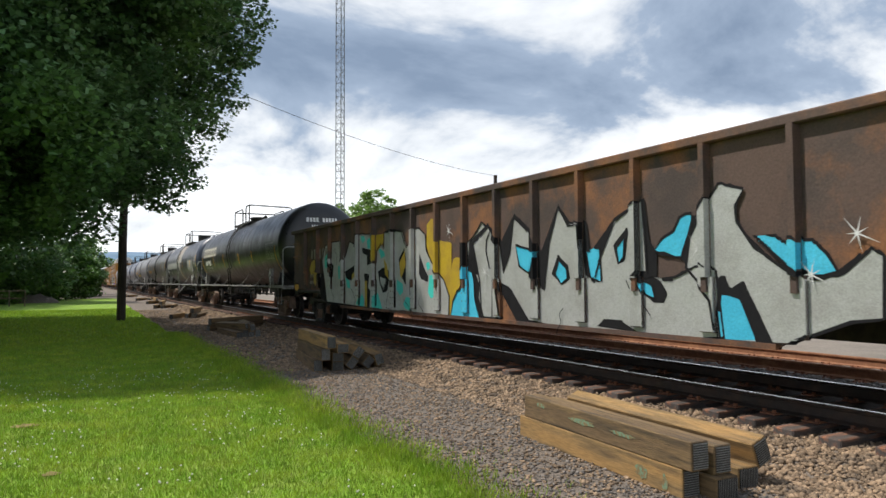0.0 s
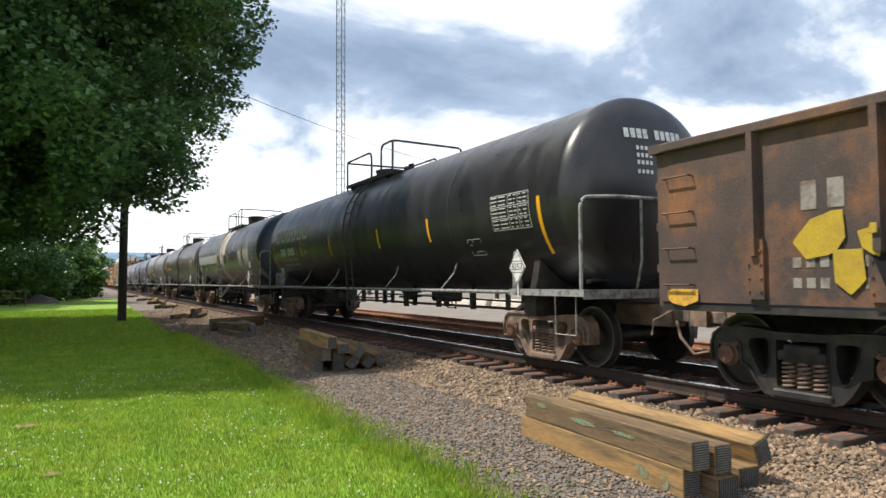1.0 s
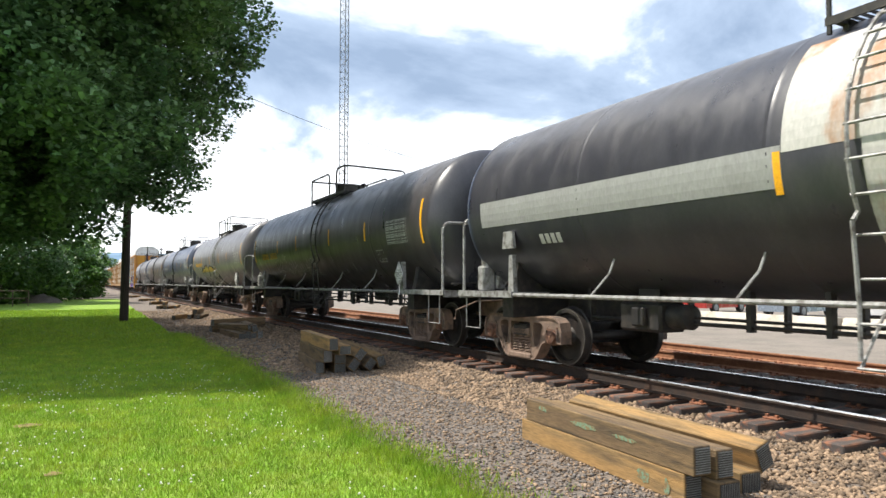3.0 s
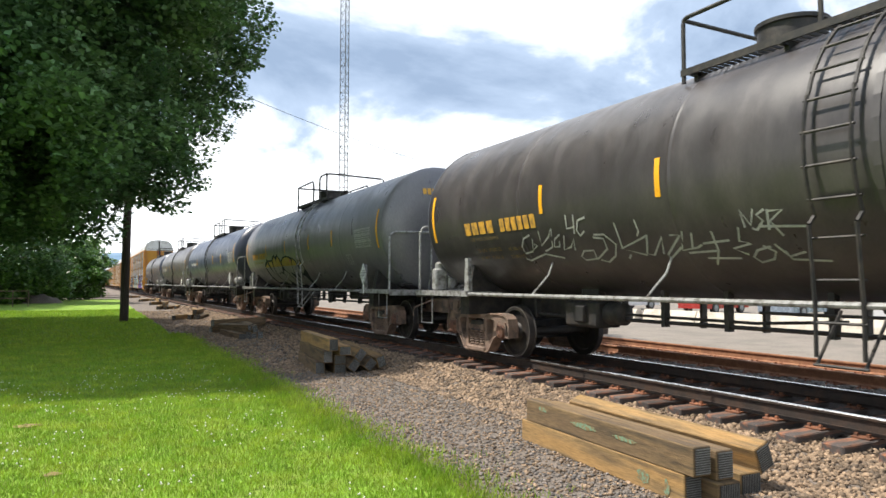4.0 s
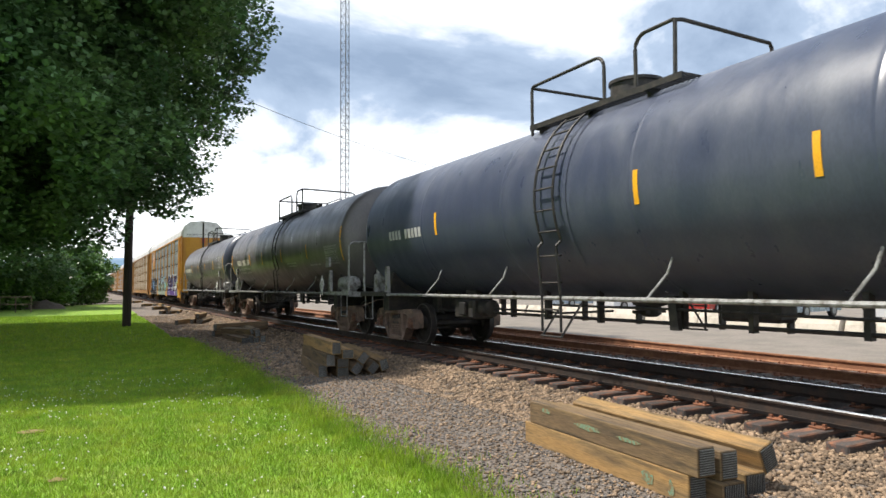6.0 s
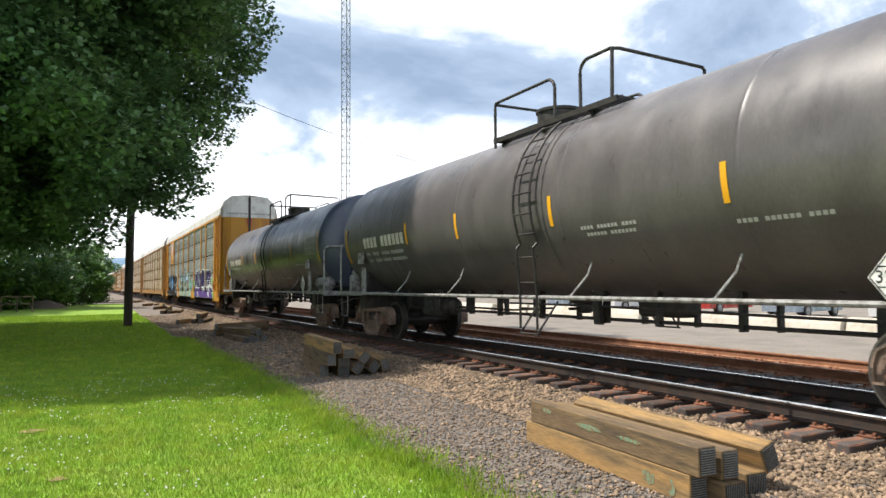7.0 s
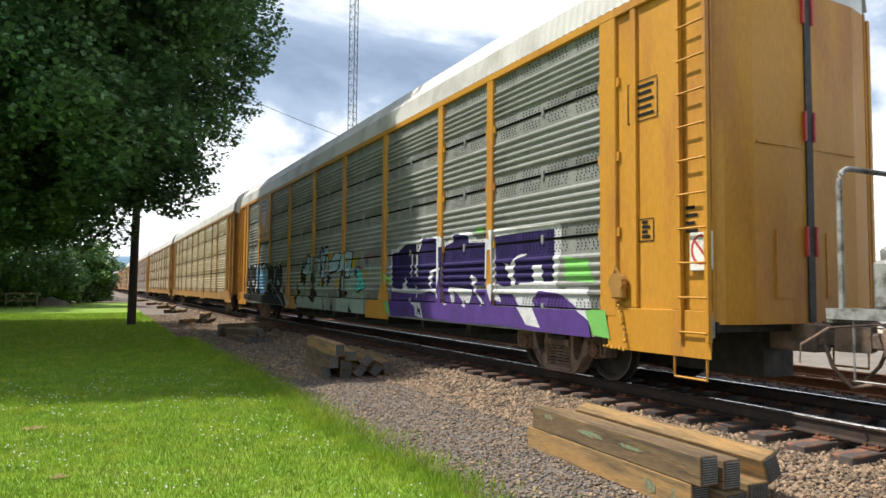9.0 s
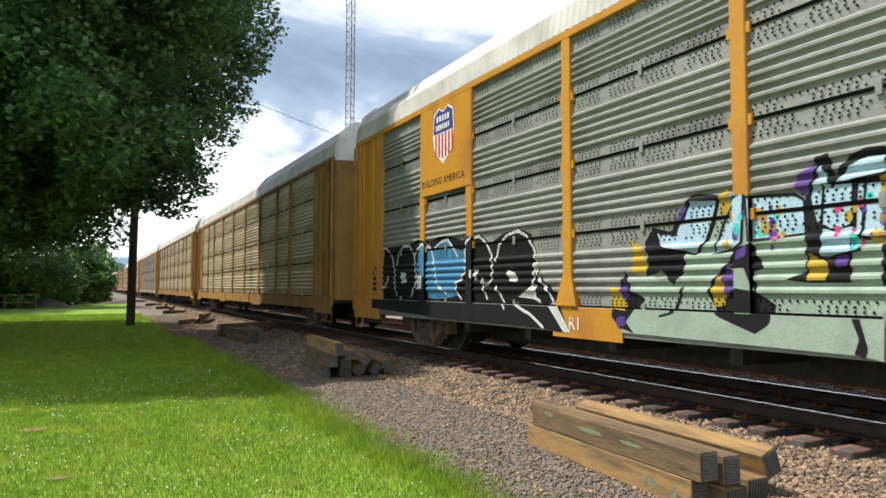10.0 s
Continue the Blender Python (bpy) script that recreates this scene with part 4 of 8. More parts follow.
TANKS = [
    dict(label="black tank car with large cream lettering", y0=32.5, hp=8.95, tc=7.55, half=9.05, coat="black", head="black", pipe="steel_grey",
         spec=dict(pf=0.55, dome_y=0.5, dome=0.24, ladder=0.25, stripes=((8.2, 2.12, 0.94), (4.8, 2.35, 0.50), (2.0, 2.32, 0.62), (-1.55, 2.30, 0.45), (-4.2, 2.32, 0.47), (-8.0, 2.13, 0.94)), placard=(-7.5, 1.52),
                   table=(-6.68, 2.14, -7.79, 2.72), boxes=((-5.68, 1.72, 0.45, 0.32), (4.5, 2.18, 0.26, 0.28)), head_marks="white",
                   marks=((7.72, 2.63, 6, 0.49, 0.45, 0.148, "cream", ()), (7.24, 2.17, 10, 0.125, 0.26, 0.045, "white", (4,)), (7.1, 1.98, 20, 0.05, 0.09, 0.035, "grey_stencil", (2, 6, 7, 13)), (7.05, 1.80, 20, 0.05, 0.09, 0.035, "grey_stencil", (3, 7, 12, 13))))),
    dict(label="dark grey tank car with pale repainted patches", y0=51.0, hp=7.9, tc=6.6, half=8.1, coat="charcoal", head="slate", pipe="steel_grey",
         spec=dict(light_ladder=True, jack=True, dome_y=-0.6, pf=-0.2, ladder=0.4, stripes=((-7.45, 2.45, 0.94), (1.45, 2.42, 0.44), (-1.4, 2.42, 0.48), (-4.95, 2.47, 0.46)), placard=(-6.3, 1.47), head_marks="grey_stencil",
                   patches=(((1.35, 2.62, -0.9, 3.95), "rust_patch", "pale band streaked with rust"), ((0.55, 1.25, -0.35, 2.62), "rust_patch", "pale band streaked with rust"), ((-3.85, 1.45, -6.0, 2.70), "patch", "pale grey repainted panel"), ((7.2, 2.27, 1.36, 2.70), "patch", "pale grey repainted band"), ((-5.25, 1.75, -5.45, 2.66), "rust_streak", "brown rust streak")),
                   table=(-6.5, 2.25, -7.45, 2.80), boxes=((-5.06, 1.58, 0.45, 0.30),), marks=((5.6, 1.9, 4, 0.1, 0.16, 0.04, "grey_stencil", ()),))),
    dict(label="sooty brown tank car with amber lettering and scrawled tags", y0=68.25, hp=8.5, tc=6.8, half=8.45, coat="brownish", head="charcoal", pipe="steel_grey",
         spec=dict(pf=0.45, dome_y=0.54, ladder=-0.45, stripes=((7.8, 2.57, 0.92), (4.2, 2.60, 0.44), (1.8, 2.61, 0.48), (-1.6, 2.60, 0.46), (-4.4, 2.58, 0.46), (-7.6, 2.60, 0.94)), placard=(-6.6, 1.5), head_marks="amber",
                   table=(-5.8, 2.2, -6.9, 2.72), boxes=((-5.0, 1.78, 0.4, 0.3),), marks=((6.53, 2.18, 4, 0.19, 0.22, 0.06, "amber", ()), (5.36, 2.18, 6, 0.13, 0.22, 0.045, "amber", ()), ), texts=(("THE TANK CAR PEOPLE", 0.088, 5.96, 2.09, "amber_dim"), ("LD LMT  190300 LB", 0.095, 5.92, 1.875, "amber_dim"), ("86 300 KG", 0.095, 5.10, 1.86, "amber_dim"), ("LT WT   72700 LB", 0.095, 5.94, 1.72, "amber_dim"), ("33 000 KG", 0.095, 5.12, 1.715, "amber_dim")))),
    dict(label="dusty grey tank car with amber lettering and a sprayed tag", y0=86.35, hp=7.98, tc=6.6, half=8.12, coat="grey", head="grey", pipe="steel_grey",
         spec=dict(rear=7.85, light_ladder=True, dome_y=0.6, ladder=-0.83, stripes=((7.22, 2.52, 0.84), (3.85, 2.55, 0.44), (1.1, 2.55, 0.44), (-1.7, 2.58, 0.46), (-3.95, 2.58, 0.44), (-7.3, 2.62, 0.94)), placard=(-6.55, 1.53), head_marks="amber",
                   table=(-5.83, 2.22, -6.93, 2.68), boxes=((-4.98, 1.79, 0.32, 0.27),), marks=((6.1, 2.24, 4, 0.185, 0.22, 0.06, "amber", ()), (5.0, 2.24, 6, 0.13, 0.22, 0.045, "amber", ()), (6.0, 2.08, 14, 0.06, 0.06, 0.05, "amber_dim", (4, 9))))),
    dict(label="slate grey tank car with an air tank on its end platform", y0=104.0, hp=8.05, tc=6.9, half=8.2, coat="slate", head="slate", pipe="steel_grey",
         spec=dict(reservoir=True, light_plat=False, ladder=0.2, stripes=((-7.37, 2.74, 0.94), (-4.03, 2.55, 0.44), (4.0, 2.55, 0.44), (-1.6, 2.55, 0.44)), placard=(-6.7, 1.54), table=(-5.98, 2.27, -7.09, 2.75), boxes=((-5.11, 1.82, 0.38, 0.28),), head_marks="amber", marks=((6.3, 2.35, 10, 0.12, 0.2, 0.05, "grey_stencil", (4,)),))),
    dict(label="taupe tank car with white reporting marks", y0=121.55, hp=8.35, tc=6.95, half=8.35, coat="taupe", head="taupe", pipe="steel_grey",
         spec=dict(reservoir=True, jack=True, dome_y=0.7, pf=-0.35, ladder=-0.75, stripes=((7.75, 2.35, 0.9), (3.93, 2.45, 0.46), (1.65, 2.43, 0.48), (-1.32, 2.42, 0.46), (-4.5, 2.42, 0.46), (-7.8, 2.5, 0.94)), placard=(-6.3, 1.36), table=(-6.37, 1.95, -7.45, 2.48), head_marks="white",
                   boxes=(), marks=((6.47, 2.25, 11, 0.17, 0.25, 0.055, "cream", (4,)), (6.4, 2.05, 28, 0.05, 0.08, 0.03, "grey_stencil", (3, 4, 10, 11, 18)), (6.35, 1.88, 28, 0.05, 0.08, 0.03, "grey_stencil", (3, 4, 10, 17)), (-2.0, 2.08, 16, 0.05, 0.05, 0.02, "grey_stencil", (4, 11)), (-2.1, 1.98, 14, 0.05, 0.05, 0.02, "grey_stencil", (6,)), (-4.6, 1.95, 16, 0.05, 0.05, 0.02, "grey_stencil", (4, 11))))),
    dict(label="dusty taupe tank car with white reporting marks", y0=139.6, hp=8.18, tc=6.8, half=8.35, coat="taupe", head="slate", pipe="steel_grey",
         spec=dict(reservoir=True, jack=True, rear=7.95, pf=-0.7, dome_y=0.6, ladder=-0.75, stripes=((7.45, 2.5, 0.9), (3.65, 2.5, 0.46), (1.0, 2.5, 0.46), (-1.75, 2.5, 0.46), (-4.58, 2.5, 0.5), (-7.66, 2.54, 0.96)), placard=(-6.25, 1.38), table=(-6.34, 2.31, -7.45, 2.88), head_marks="white",
                   boxes=((-5.76, 1.73, 0.44, 0.30),), marks=((6.35, 2.30, 11, 0.17, 0.25, 0.06, "cream", (4,)), (6.2, 2.1, 28, 0.045, 0.08, 0.03, "grey_stencil", (3, 4, 10, 11)), (-4.9, 2.0, 14, 0.05, 0.05, 0.02, "grey_stencil", (4, 11)), (-2.6, 1.5, 14, 0.05, 0.05, 0.02, "grey_stencil", (5,))))),
]
TANK_CARS = []
for q in TANKS:
    TANK_CARS.append(tank_car(q["label"], q["y0"], q["hp"], q["tc"], q["half"], P[q["coat"]], P[q["head"]], M[q["pipe"]], q["spec"]))
# ---------- gondola ----------
M["gond"] = material("gondola_brown", (0.085, 0.052, 0.042), 0.75, spots=(0.20, 0.085, 0.035), spot_scale=1.1, spot_lo=0.5, spot_hi=0.66, grain=0.14, grain_scale=40, bump=0.25, bump_scale=25, second=(0.05, 0.036, 0.033), second_scale=0.9)


GOND_POSTS = [-10.9, -9.9, -8.9, -7.85] + [-6.75 + 1.085 * k for k in range(15)] + [9.70]


def gondola(y0, half):
    car = thing("gondola_car", "rusty brown open gondola car with sprayed graffiti", "gondola car", "freight train", pose(TRACK_X, y0, RAIL))
    MOVING.append((car, y0))
    x, top = 1.46, 2.94
    rear, tc = half - 0.45, {-1: 8.6, 1: 9.5}
    out = [(-half, 1.05), (-half + 4.1, 1.05), (-half + 5.0, 0.62), (rear - 4.55, 0.62), (rear - 3.65, 1.05), (rear, 1.05), (rear, top - 0.05), (-half, top - 0.05)]
    for s in (-1, 1):
        part("side_wall", Geo().prism(out, 0, s * x - 0.012, s * x + 0.012), M["gond"], car)
        ch = Geo().box(s * x - 0.10, -half, top - 0.11, s * x + 0.10, rear, top, bevel=0.015)
        part("top_chord", ch, M["gond"], car)
        low = Geo()
        low.box(s * x - 0.05, -half + 5.0, 0.60, s * x + 0.05, half - 5.0, 0.66)
        part("sill", low, M["gond"], car)
        for y in GOND_POSTS:
            zb = 1.1 if abs(y) > half - 4.2 else 0.72
            pg = Geo()
            o = s * (x + 0.012)
            xa, xb = sorted((o, o + s * 0.10))
            pg.prism([(xa, y - 0.05), (xb, y - 0.035), (xb, y + 0.035), (xa, y + 0.05)] if s > 0 else [(xb, y - 0.05), (xa, y - 0.035), (xa, y + 0.035), (xb, y + 0.05)], 2, zb + 0.45, top - 0.10)
            pg.prism([(o, y - 0.10), (o + s * 0.05, y - 0.10), (o + s * 0.05, y + 0.10), (o, y + 0.10)], 2, zb, zb + 0.62)
            if s < 0:
                for j in range(4):
                    for d in (-0.07, 0.07):
                        pg.lathe([(o - 0.05, 0.016), (o - 0.066, 0.012)], 0, (0, y + d, zb + 0.08 + j * 0.14), 6, closed=True)
            part("side_post", pg, M["gond"], car)
    for e in (-1, 1):
        eg, end = Geo(), rear if e > 0 else half
        eg.box(-x, e * end - 0.03, 1.0, x, e * end + 0.03, top - 0.05)
        for z in (1.4, 1.9, 2.4):
            eg.box(-x, e * end - 0.06 + (0.06 if e > 0 else -0.0), z, x, e * end + 0.06, z + 0.1)
        eg.box(-x - 0.1, e * end - 0.1, top - 0.11, x + 0.1, e * end + 0.08, top + 0.002)
        part("end_wall", eg, M["gond"], car)
        part("coupler", COUPLER, None, car, at=pose(0, e * (end - 1.2), 0, 0, 0, 0 if e > 0 else 180))
        # side frame copy blackened to stand for deep shade under the gondola
        shaded_frame = TRUCK["side_frame"].copy()
        for i in range(len(shaded_frame.materials)):
            shaded_frame.materials[i] = M["steel_black"]
        add_truck(car, e * tc[e], shaded_frame)
        lg = Geo()
        for k in range(4):
            z = 1.25 + k * 0.42
            lg.tube([(-x - 0.02, e * end - e * 0.12, z), (-x - 0.09, e * end - e * 0.12, z), (-x - 0.09, e * end - e * 0.52, z), (-x - 0.02, e * end - e * 0.52, z)], 0.012, 6)
        part("grab_iron", lg, M["gond"], car)
    fg = Geo()
    fg.box(-x, -half, 0.95, x, rear, 1.02)
    fg.box(-0.2, -half + 0.3, 0.62, 0.2, rear - 0.3, 0.95)
    part("floor", fg, M["steel_black"], car)
    return car


GOND = gondola(11.0, 11.5)

# ---------- auto racks ----------
M["rack_yellow"] = material("rack_yellow", (0.46, 0.214, 0.018), 0.55, spots=(0.36, 0.150, 0.025), spot_scale=1.4, spot_lo=0.5, spot_hi=0.68, grain=0.07, grain_scale=30, bump=0.08, bump_scale=20, stretch=(1, 1, 0.3))
M["rack_panel"] = material("rack_galvanised", (0.245, 0.252, 0.240), 0.58, 0.12, spots=(0.142, 0.147, 0.139), spot_scale=1.2, grain=0.1, grain_scale=25, bump=0.06, bump_scale=15, stretch=(1, 0.4, 1))
M["rack_tan"] = material("rack_tan_panel", (0.46, 0.38, 0.26), 0.5, 0.2, spots=(0.33, 0.25, 0.15), spot_scale=1.2, grain=0.1, grain_scale=25, bump=0.06, bump_scale=15, stretch=(1, 0.4, 1))
M["rack_dark"] = material("rack_grimy_steel", (0.10, 0.10, 0.098), 0.55, 0.35, spots=(0.17, 0.165, 0.155), spot_scale=1.6, grain=0.1, bump=0.06)
M["rack_roof"] = material("rack_roof", (0.56, 0.55, 0.53), 0.5, 0.2, spots=(0.40, 0.38, 0.35), spot_scale=0.9, grain=0.08, bump=0.1)
M["rack_white"] = material("rack_white_cap", (0.66, 0.66, 0.65), 0.5, spots=(0.5, 0.49, 0.47), spot_scale=2, grain=0.05, bump=0.05)
M["rust_brown"] = material("rust_brown_steel", (0.31, 0.16, 0.035), 0.7, spots=(0.20, 0.095, 0.03), spot_scale=1.5, grain=0.12, bump=0.2)
# near-black colour standing for the shade inside holes and joint gaps
M["hole"] = material("painted_gap_shade", (0.006, 0.006, 0.006), 0.95, bump=0, spec=0.0)

POSTS = [-12.06, -8.97, -7.05, -4.1, -1.12, 1.78, 4.78, 7.68, 9.66, 12.06]     # from the front end
SHEETS = [1.05, 2.10, 3.11, 4.11, 5.03]                     # heights at which sheets meet


def sheet_profile(h):
    """Depth and height up one sheet: perforated flats at foot and head, five ribs between."""
    lowf, top, n = 0.17, 0.24, 5
    step = (h - lowf - top) / n
    prof, z = [(0.03, 0.012), (0.0, 0.02), (0.0, lowf)], lowf
    for k in range(n):
        prof += [(0.0, z + step * 0.14), (-0.036, z + step * 0.40), (-0.036, z + step * 0.62), (0.0, z + step * 0.88)]
        z += step
    return prof + [(0.0, z), (0.0, h - 0.02), (0.03, h - 0.012)]


def rib_depth(z):
    for z0, z1 in zip(SHEETS, SHEETS[1:]):
        if z0 <= z < z1:
            pr = sheet_profile(z1 - z0)
            for (a, b), (c, d) in zip(pr, pr[1:]):
                if b <= z - z0 <= d:
                    return -(a + (c - a) * (z - z0 - b) / max(1e-6, d - b))
    return 0.0


def panel_mesh(width, z0, z1, flip):
    """One sheet of a side; punched holes and joint painted near-black for shade."""
    g = Geo()
    h = z1 - z0
    prof = sheet_profile(h)
    for (a, b), (c, d) in zip(prof, prof[1:]):
        g.add([(a, -width / 2, b), (a, width / 2, b), (c, width / 2, d), (c, -width / 2, d)], [(3, 2, 1, 0)])
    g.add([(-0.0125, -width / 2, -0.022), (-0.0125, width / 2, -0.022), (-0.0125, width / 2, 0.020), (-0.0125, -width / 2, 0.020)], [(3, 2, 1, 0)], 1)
    g.box(-0.03, -0.03, -0.07, 0.0, 0.03, 0.07)
    rh = random.Random(int(width * 100))
    for zz in (0.05, 0.095, 0.14, h - 0.06, h - 0.105, h - 0.15, h - 0.195):
        k = int(width / 0.085)
        gap = 8
        for i in range(k):
            if i % gap in (0, 1) and rh.random() < 0.85 or rh.random() < 0.04:
                continue
            y = -width / 2 + 0.06 + (width - 0.12) * i / max(1, k - 1) + (0.03 if int(zz * 100) % 2 else 0)
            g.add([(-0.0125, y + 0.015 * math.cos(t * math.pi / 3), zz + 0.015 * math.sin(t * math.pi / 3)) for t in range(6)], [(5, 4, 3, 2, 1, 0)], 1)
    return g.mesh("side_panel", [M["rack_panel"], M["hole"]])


PANELS = {}


def auto_rack(y0, label, tan=False):
    """An enclosed auto carrier: ribbed side sheets between posts, end doors, a peaked roof."""
    car = thing("autorack_car", label, "autorack car", "freight train", pose(TRACK_X, y0, RAIL))
    MOVING.append((car, y0))
    half, x, eave = 13.76, 1.48, 5.10
    frame_mat = M["rust_brown"] if tan else M["rack_yellow"]
    # floor and sills
    fl = Geo()
    fl.box(-x + 0.05, -half, 0.86, x - 0.05, half, 0.98)
    fl.box(-0.28, -half + 0.3, 0.27, 0.28, half - 0.3, 0.86)
    for k in range(9):
        fl.box(-x + 0.1, -8 + 2 * k - 0.08, 0.48, x - 0.1, -8 + 2 * k + 0.08, 0.86)
    part("floor", fl, M["steel_black"], car)
    for s in (-1, 1):
        sg = Geo()
        xa, xb = sorted((s * (x - 0.02), s * (x + 0.03)))
        sg.prism([(-half, 1.045), (-half, 0.80), (-half + 2.2, 0.672), (half - 2.2, 0.672), (half, 0.80), (half, 1.045)], 0, xa, xb)
        part("sill", sg, M["rack_panel"] if not tan else M["rust_brown"], car)
        for a, b in zip(POSTS, POSTS[1:]):
            for z0, z1 in zip(SHEETS, SHEETS[1:]):
                w = round(b - a - 0.06, 2)
                key = (w, z0, tan)
                if key not in PANELS:
                    me = panel_mesh(w, z0, z1, False)
                    if tan:
                        me.materials[0] = M["rack_tan"]
                    PANELS[key] = me
                part("side_panel", PANELS[key], None, car, at=pose(s * (x - 0.01), (a + b) / 2, z0, 0, 0, 0 if s < 0 else 180))
        bk = Geo().box(s * (x - 0.06) - 0.006, -12.0, 0.98, s * (x - 0.06) + 0.006, 12.0, 5.05)
        part("backing", bk, M["rack_dark"], car)
        for i, y in enumerate(POSTS):
            pg = Geo()
            w = 0.10 if 0 < i < 9 else 0.16
            xa, xb = sorted((s * (x - 0.04), s * (x + 0.055)))
            pg.box(xa, y - w, 0.98, xb, y + w, eave - 0.03, bevel=0.012)
            for z in SHEETS[1:-1]:
                for d in (-1, 1):
                    pg.box(xa + 0.02, y + d * (w + 0.02) - 0.03, z - 0.06, xb - 0.02, y + d * (w + 0.02) + 0.03, z + 0.06)
            part("post", pg, frame_mat, car)
        for y in (POSTS[3], POSTS[6]):
            fgm = Geo()
            xa, xb = sorted((s * (x + 0.032), s * (x + 0.05)))
            fgm.box(xa, y - 0.35 if y < 0 else y - 1.15, 0.60, xb, y + 1.15 if y < 0 else y + 0.35, 1.04, bevel=0.004)
            xo = s * (x + 0.055)
            fgm.add([(xo, y - 0.10, 1.5), (xo, y + 0.10, 1.5), (xo + s * 0.03, y + 0.24, 1.06), (xo + s * 0.03, y - 0.24, 1.06), (xo - s * 0.08, y - 0.10, 1.5), (xo - s * 0.08, y + 0.10, 1.5), (xo - s * 0.08, y + 0.24, 1.03), (xo - s * 0.08, y - 0.24, 1.03)], [(0, 1, 2, 3), (0, 3, 7, 4), (1, 5, 6, 2), (3, 2, 6, 7)])
            part("post_foot", fgm, frame_mat, car)
        for e in (-1, 1):
            ya, yb = sorted((e * 12.05, e * half))
            xa, xb = sorted((s * (x + 0.032), s * (x + 0.05)))
            cs = Geo().box(xa, ya, 0.56, xb, yb, 1.04, bevel=0.004)
            cs.tube([(s * (x + 0.02), e * 13.2, 0.6), (s * (x + 0.02), e * 13.2, 0.32), (s * (x + 0.02), e * 13.68, 0.32), (s * (x + 0.02), e * 13.68, 0.6)], 0.018, 6)
            part("corner_sill", cs, frame_mat, car)
        rg = Geo()
        xa, xb = sorted((s * (x - 0.05), s * (x + 0.06)))
        rg.box(xa, -half + 0.05, eave - 0.10, xb, half - 0.05, eave + 0.02, bevel=0.01)
        part("roof_rail", rg, frame_mat, car)
    # roof: rounded haunches, ribbed
    ro = Geo()
    prof = [(-x - 0.05, eave + 0.02), (-x + 0.01, eave + 0.42), (-x + 0.36, eave + 0.88), (-0.75, 6.20), (0, 6.26), (0.75, 6.20), (x - 0.36, eave + 0.88), (x - 0.01, eave + 0.42), (x + 0.05, eave + 0.02)]
    n, k = len(prof), int(2 * half / 0.16)
    for j in range(k * 2 + 1):
        y = -half + 2 * half * j / (2 * k)
        d = 0.008 if j % 2 else 0
        ro.v += [(a * (1 + d * 0.5), y, b + d) for a, b in prof]
    for j in range(2 * k):
        for i in range(n - 1):
            ro.f.append((j * n + i, (j + 1) * n + i, (j + 1) * n + i + 1, j * n + i + 1))
            ro.m.append(0)
    part("roof", ro, M["rack_roof"], car)
    # ends: corner bay, two tall doors with a white cap, ladder
    for e in (-1, 1):
        for s in (-1, 1):
            cg = Geo()
            xa, xb = sorted((s * (x - 0.03), s * x))
            ya, yb = sorted((e * 12.2, e * half))
            cg.box(xa, ya, 0.98, xb, yb, eave - 0.02)
            xa, xb = sorted((s * (x - 0.02), s * (x + 0.05)))
            for y in (e * 12.55, e * (half - 0.52)):
                part("stile", Geo().box(xa, y - 0.05, 1.105, xb, y + 0.05, eave - 0.05, bevel=0.006), frame_mat, car)
            part("kick_plate", Geo().box(xa, ya, 1.0, xb, yb, 1.10, bevel=0.006), frame_mat, car)
            part("corner_panel", cg, frame_mat, car)
            lg = Geo()
            y1, y2 = e * (half - 0.42), e * (half - 0.02)
            for y in (y1, y2):
                lg.box(s * (x + 0.06) - 0.03, y - 0.025, 0.75, s * (x + 0.06) + 0.03, y + 0.025, eave - 0.1)
            for k_ in range(11):
                z = 0.85 + k_ * 0.40
                lg.tube([(s * (x + 0.09), y1, z), (s * (x + 0.09), y2, z)], 0.014, 6)
            part("ladder", lg, frame_mat, car)
            dg = Geo()
            pts = [(s * 0.02, e * (half + 0.16)), (s * 0.95, e * (half + 0.14)), (s * 1.34, e * (half + 0.05)), (s * (x - 0.01), e * (half - 0.08)), (s * (x - 0.06), e * (half - 0.08)), (s * 1.30, e * (half + 0.0)), (s * 0.93, e * (half + 0.09)), (s * 0.02, e * (half + 0.11))]
            dg.prism(pts, 2, 0.95, 5.02)
            dg.box(min(s * 0.30, s * 0.62), e * (half + 0.155) - 0.012, 1.25, max(s * 0.30, s * 0.62), e * (half + 0.155) + 0.012, 2.05)
            dg.box(min(s * 0.06, s * 0.92), e * (half + 0.155) - 0.01, 3.05, max(s * 0.06, s * 0.92), e * (half + 0.155) + 0.01, 3.075)
            dr = part("end_door", dg, frame_mat, car)
            cap = Geo()
            tops = [6.17, 6.17, 5.84, 5.42, 5.42, 5.84, 6.17, 6.17]
            nn = len(pts)
            cap.add([(*p, 5.024) for p in pts] + [(*p, t) for p, t in zip(pts, tops)], [tuple(range(nn)), tuple(range(2 * nn - 1, nn - 1, -1))] + [(i, (i + 1) % nn, nn + (i + 1) % nn, nn + i) for i in range(nn)])
            part("door_cap", cap, M["rack_white"], dr, "white painted cap of the end door")
        part("coupler", COUPLER, None, car, at=pose(0, e * (half - 1.05), 0, 0, 0, 0 if e > 0 else 180))
        gp = Geo()
        gp.box(-0.06, e * (half + 0.14) - 0.04, 0.97, 0.06, e * (half + 0.14) + 0.04, 6.15)
        part("door_seam", gp, M["steel_black"], car)
        add_truck(car, e * 10.4)
    return car


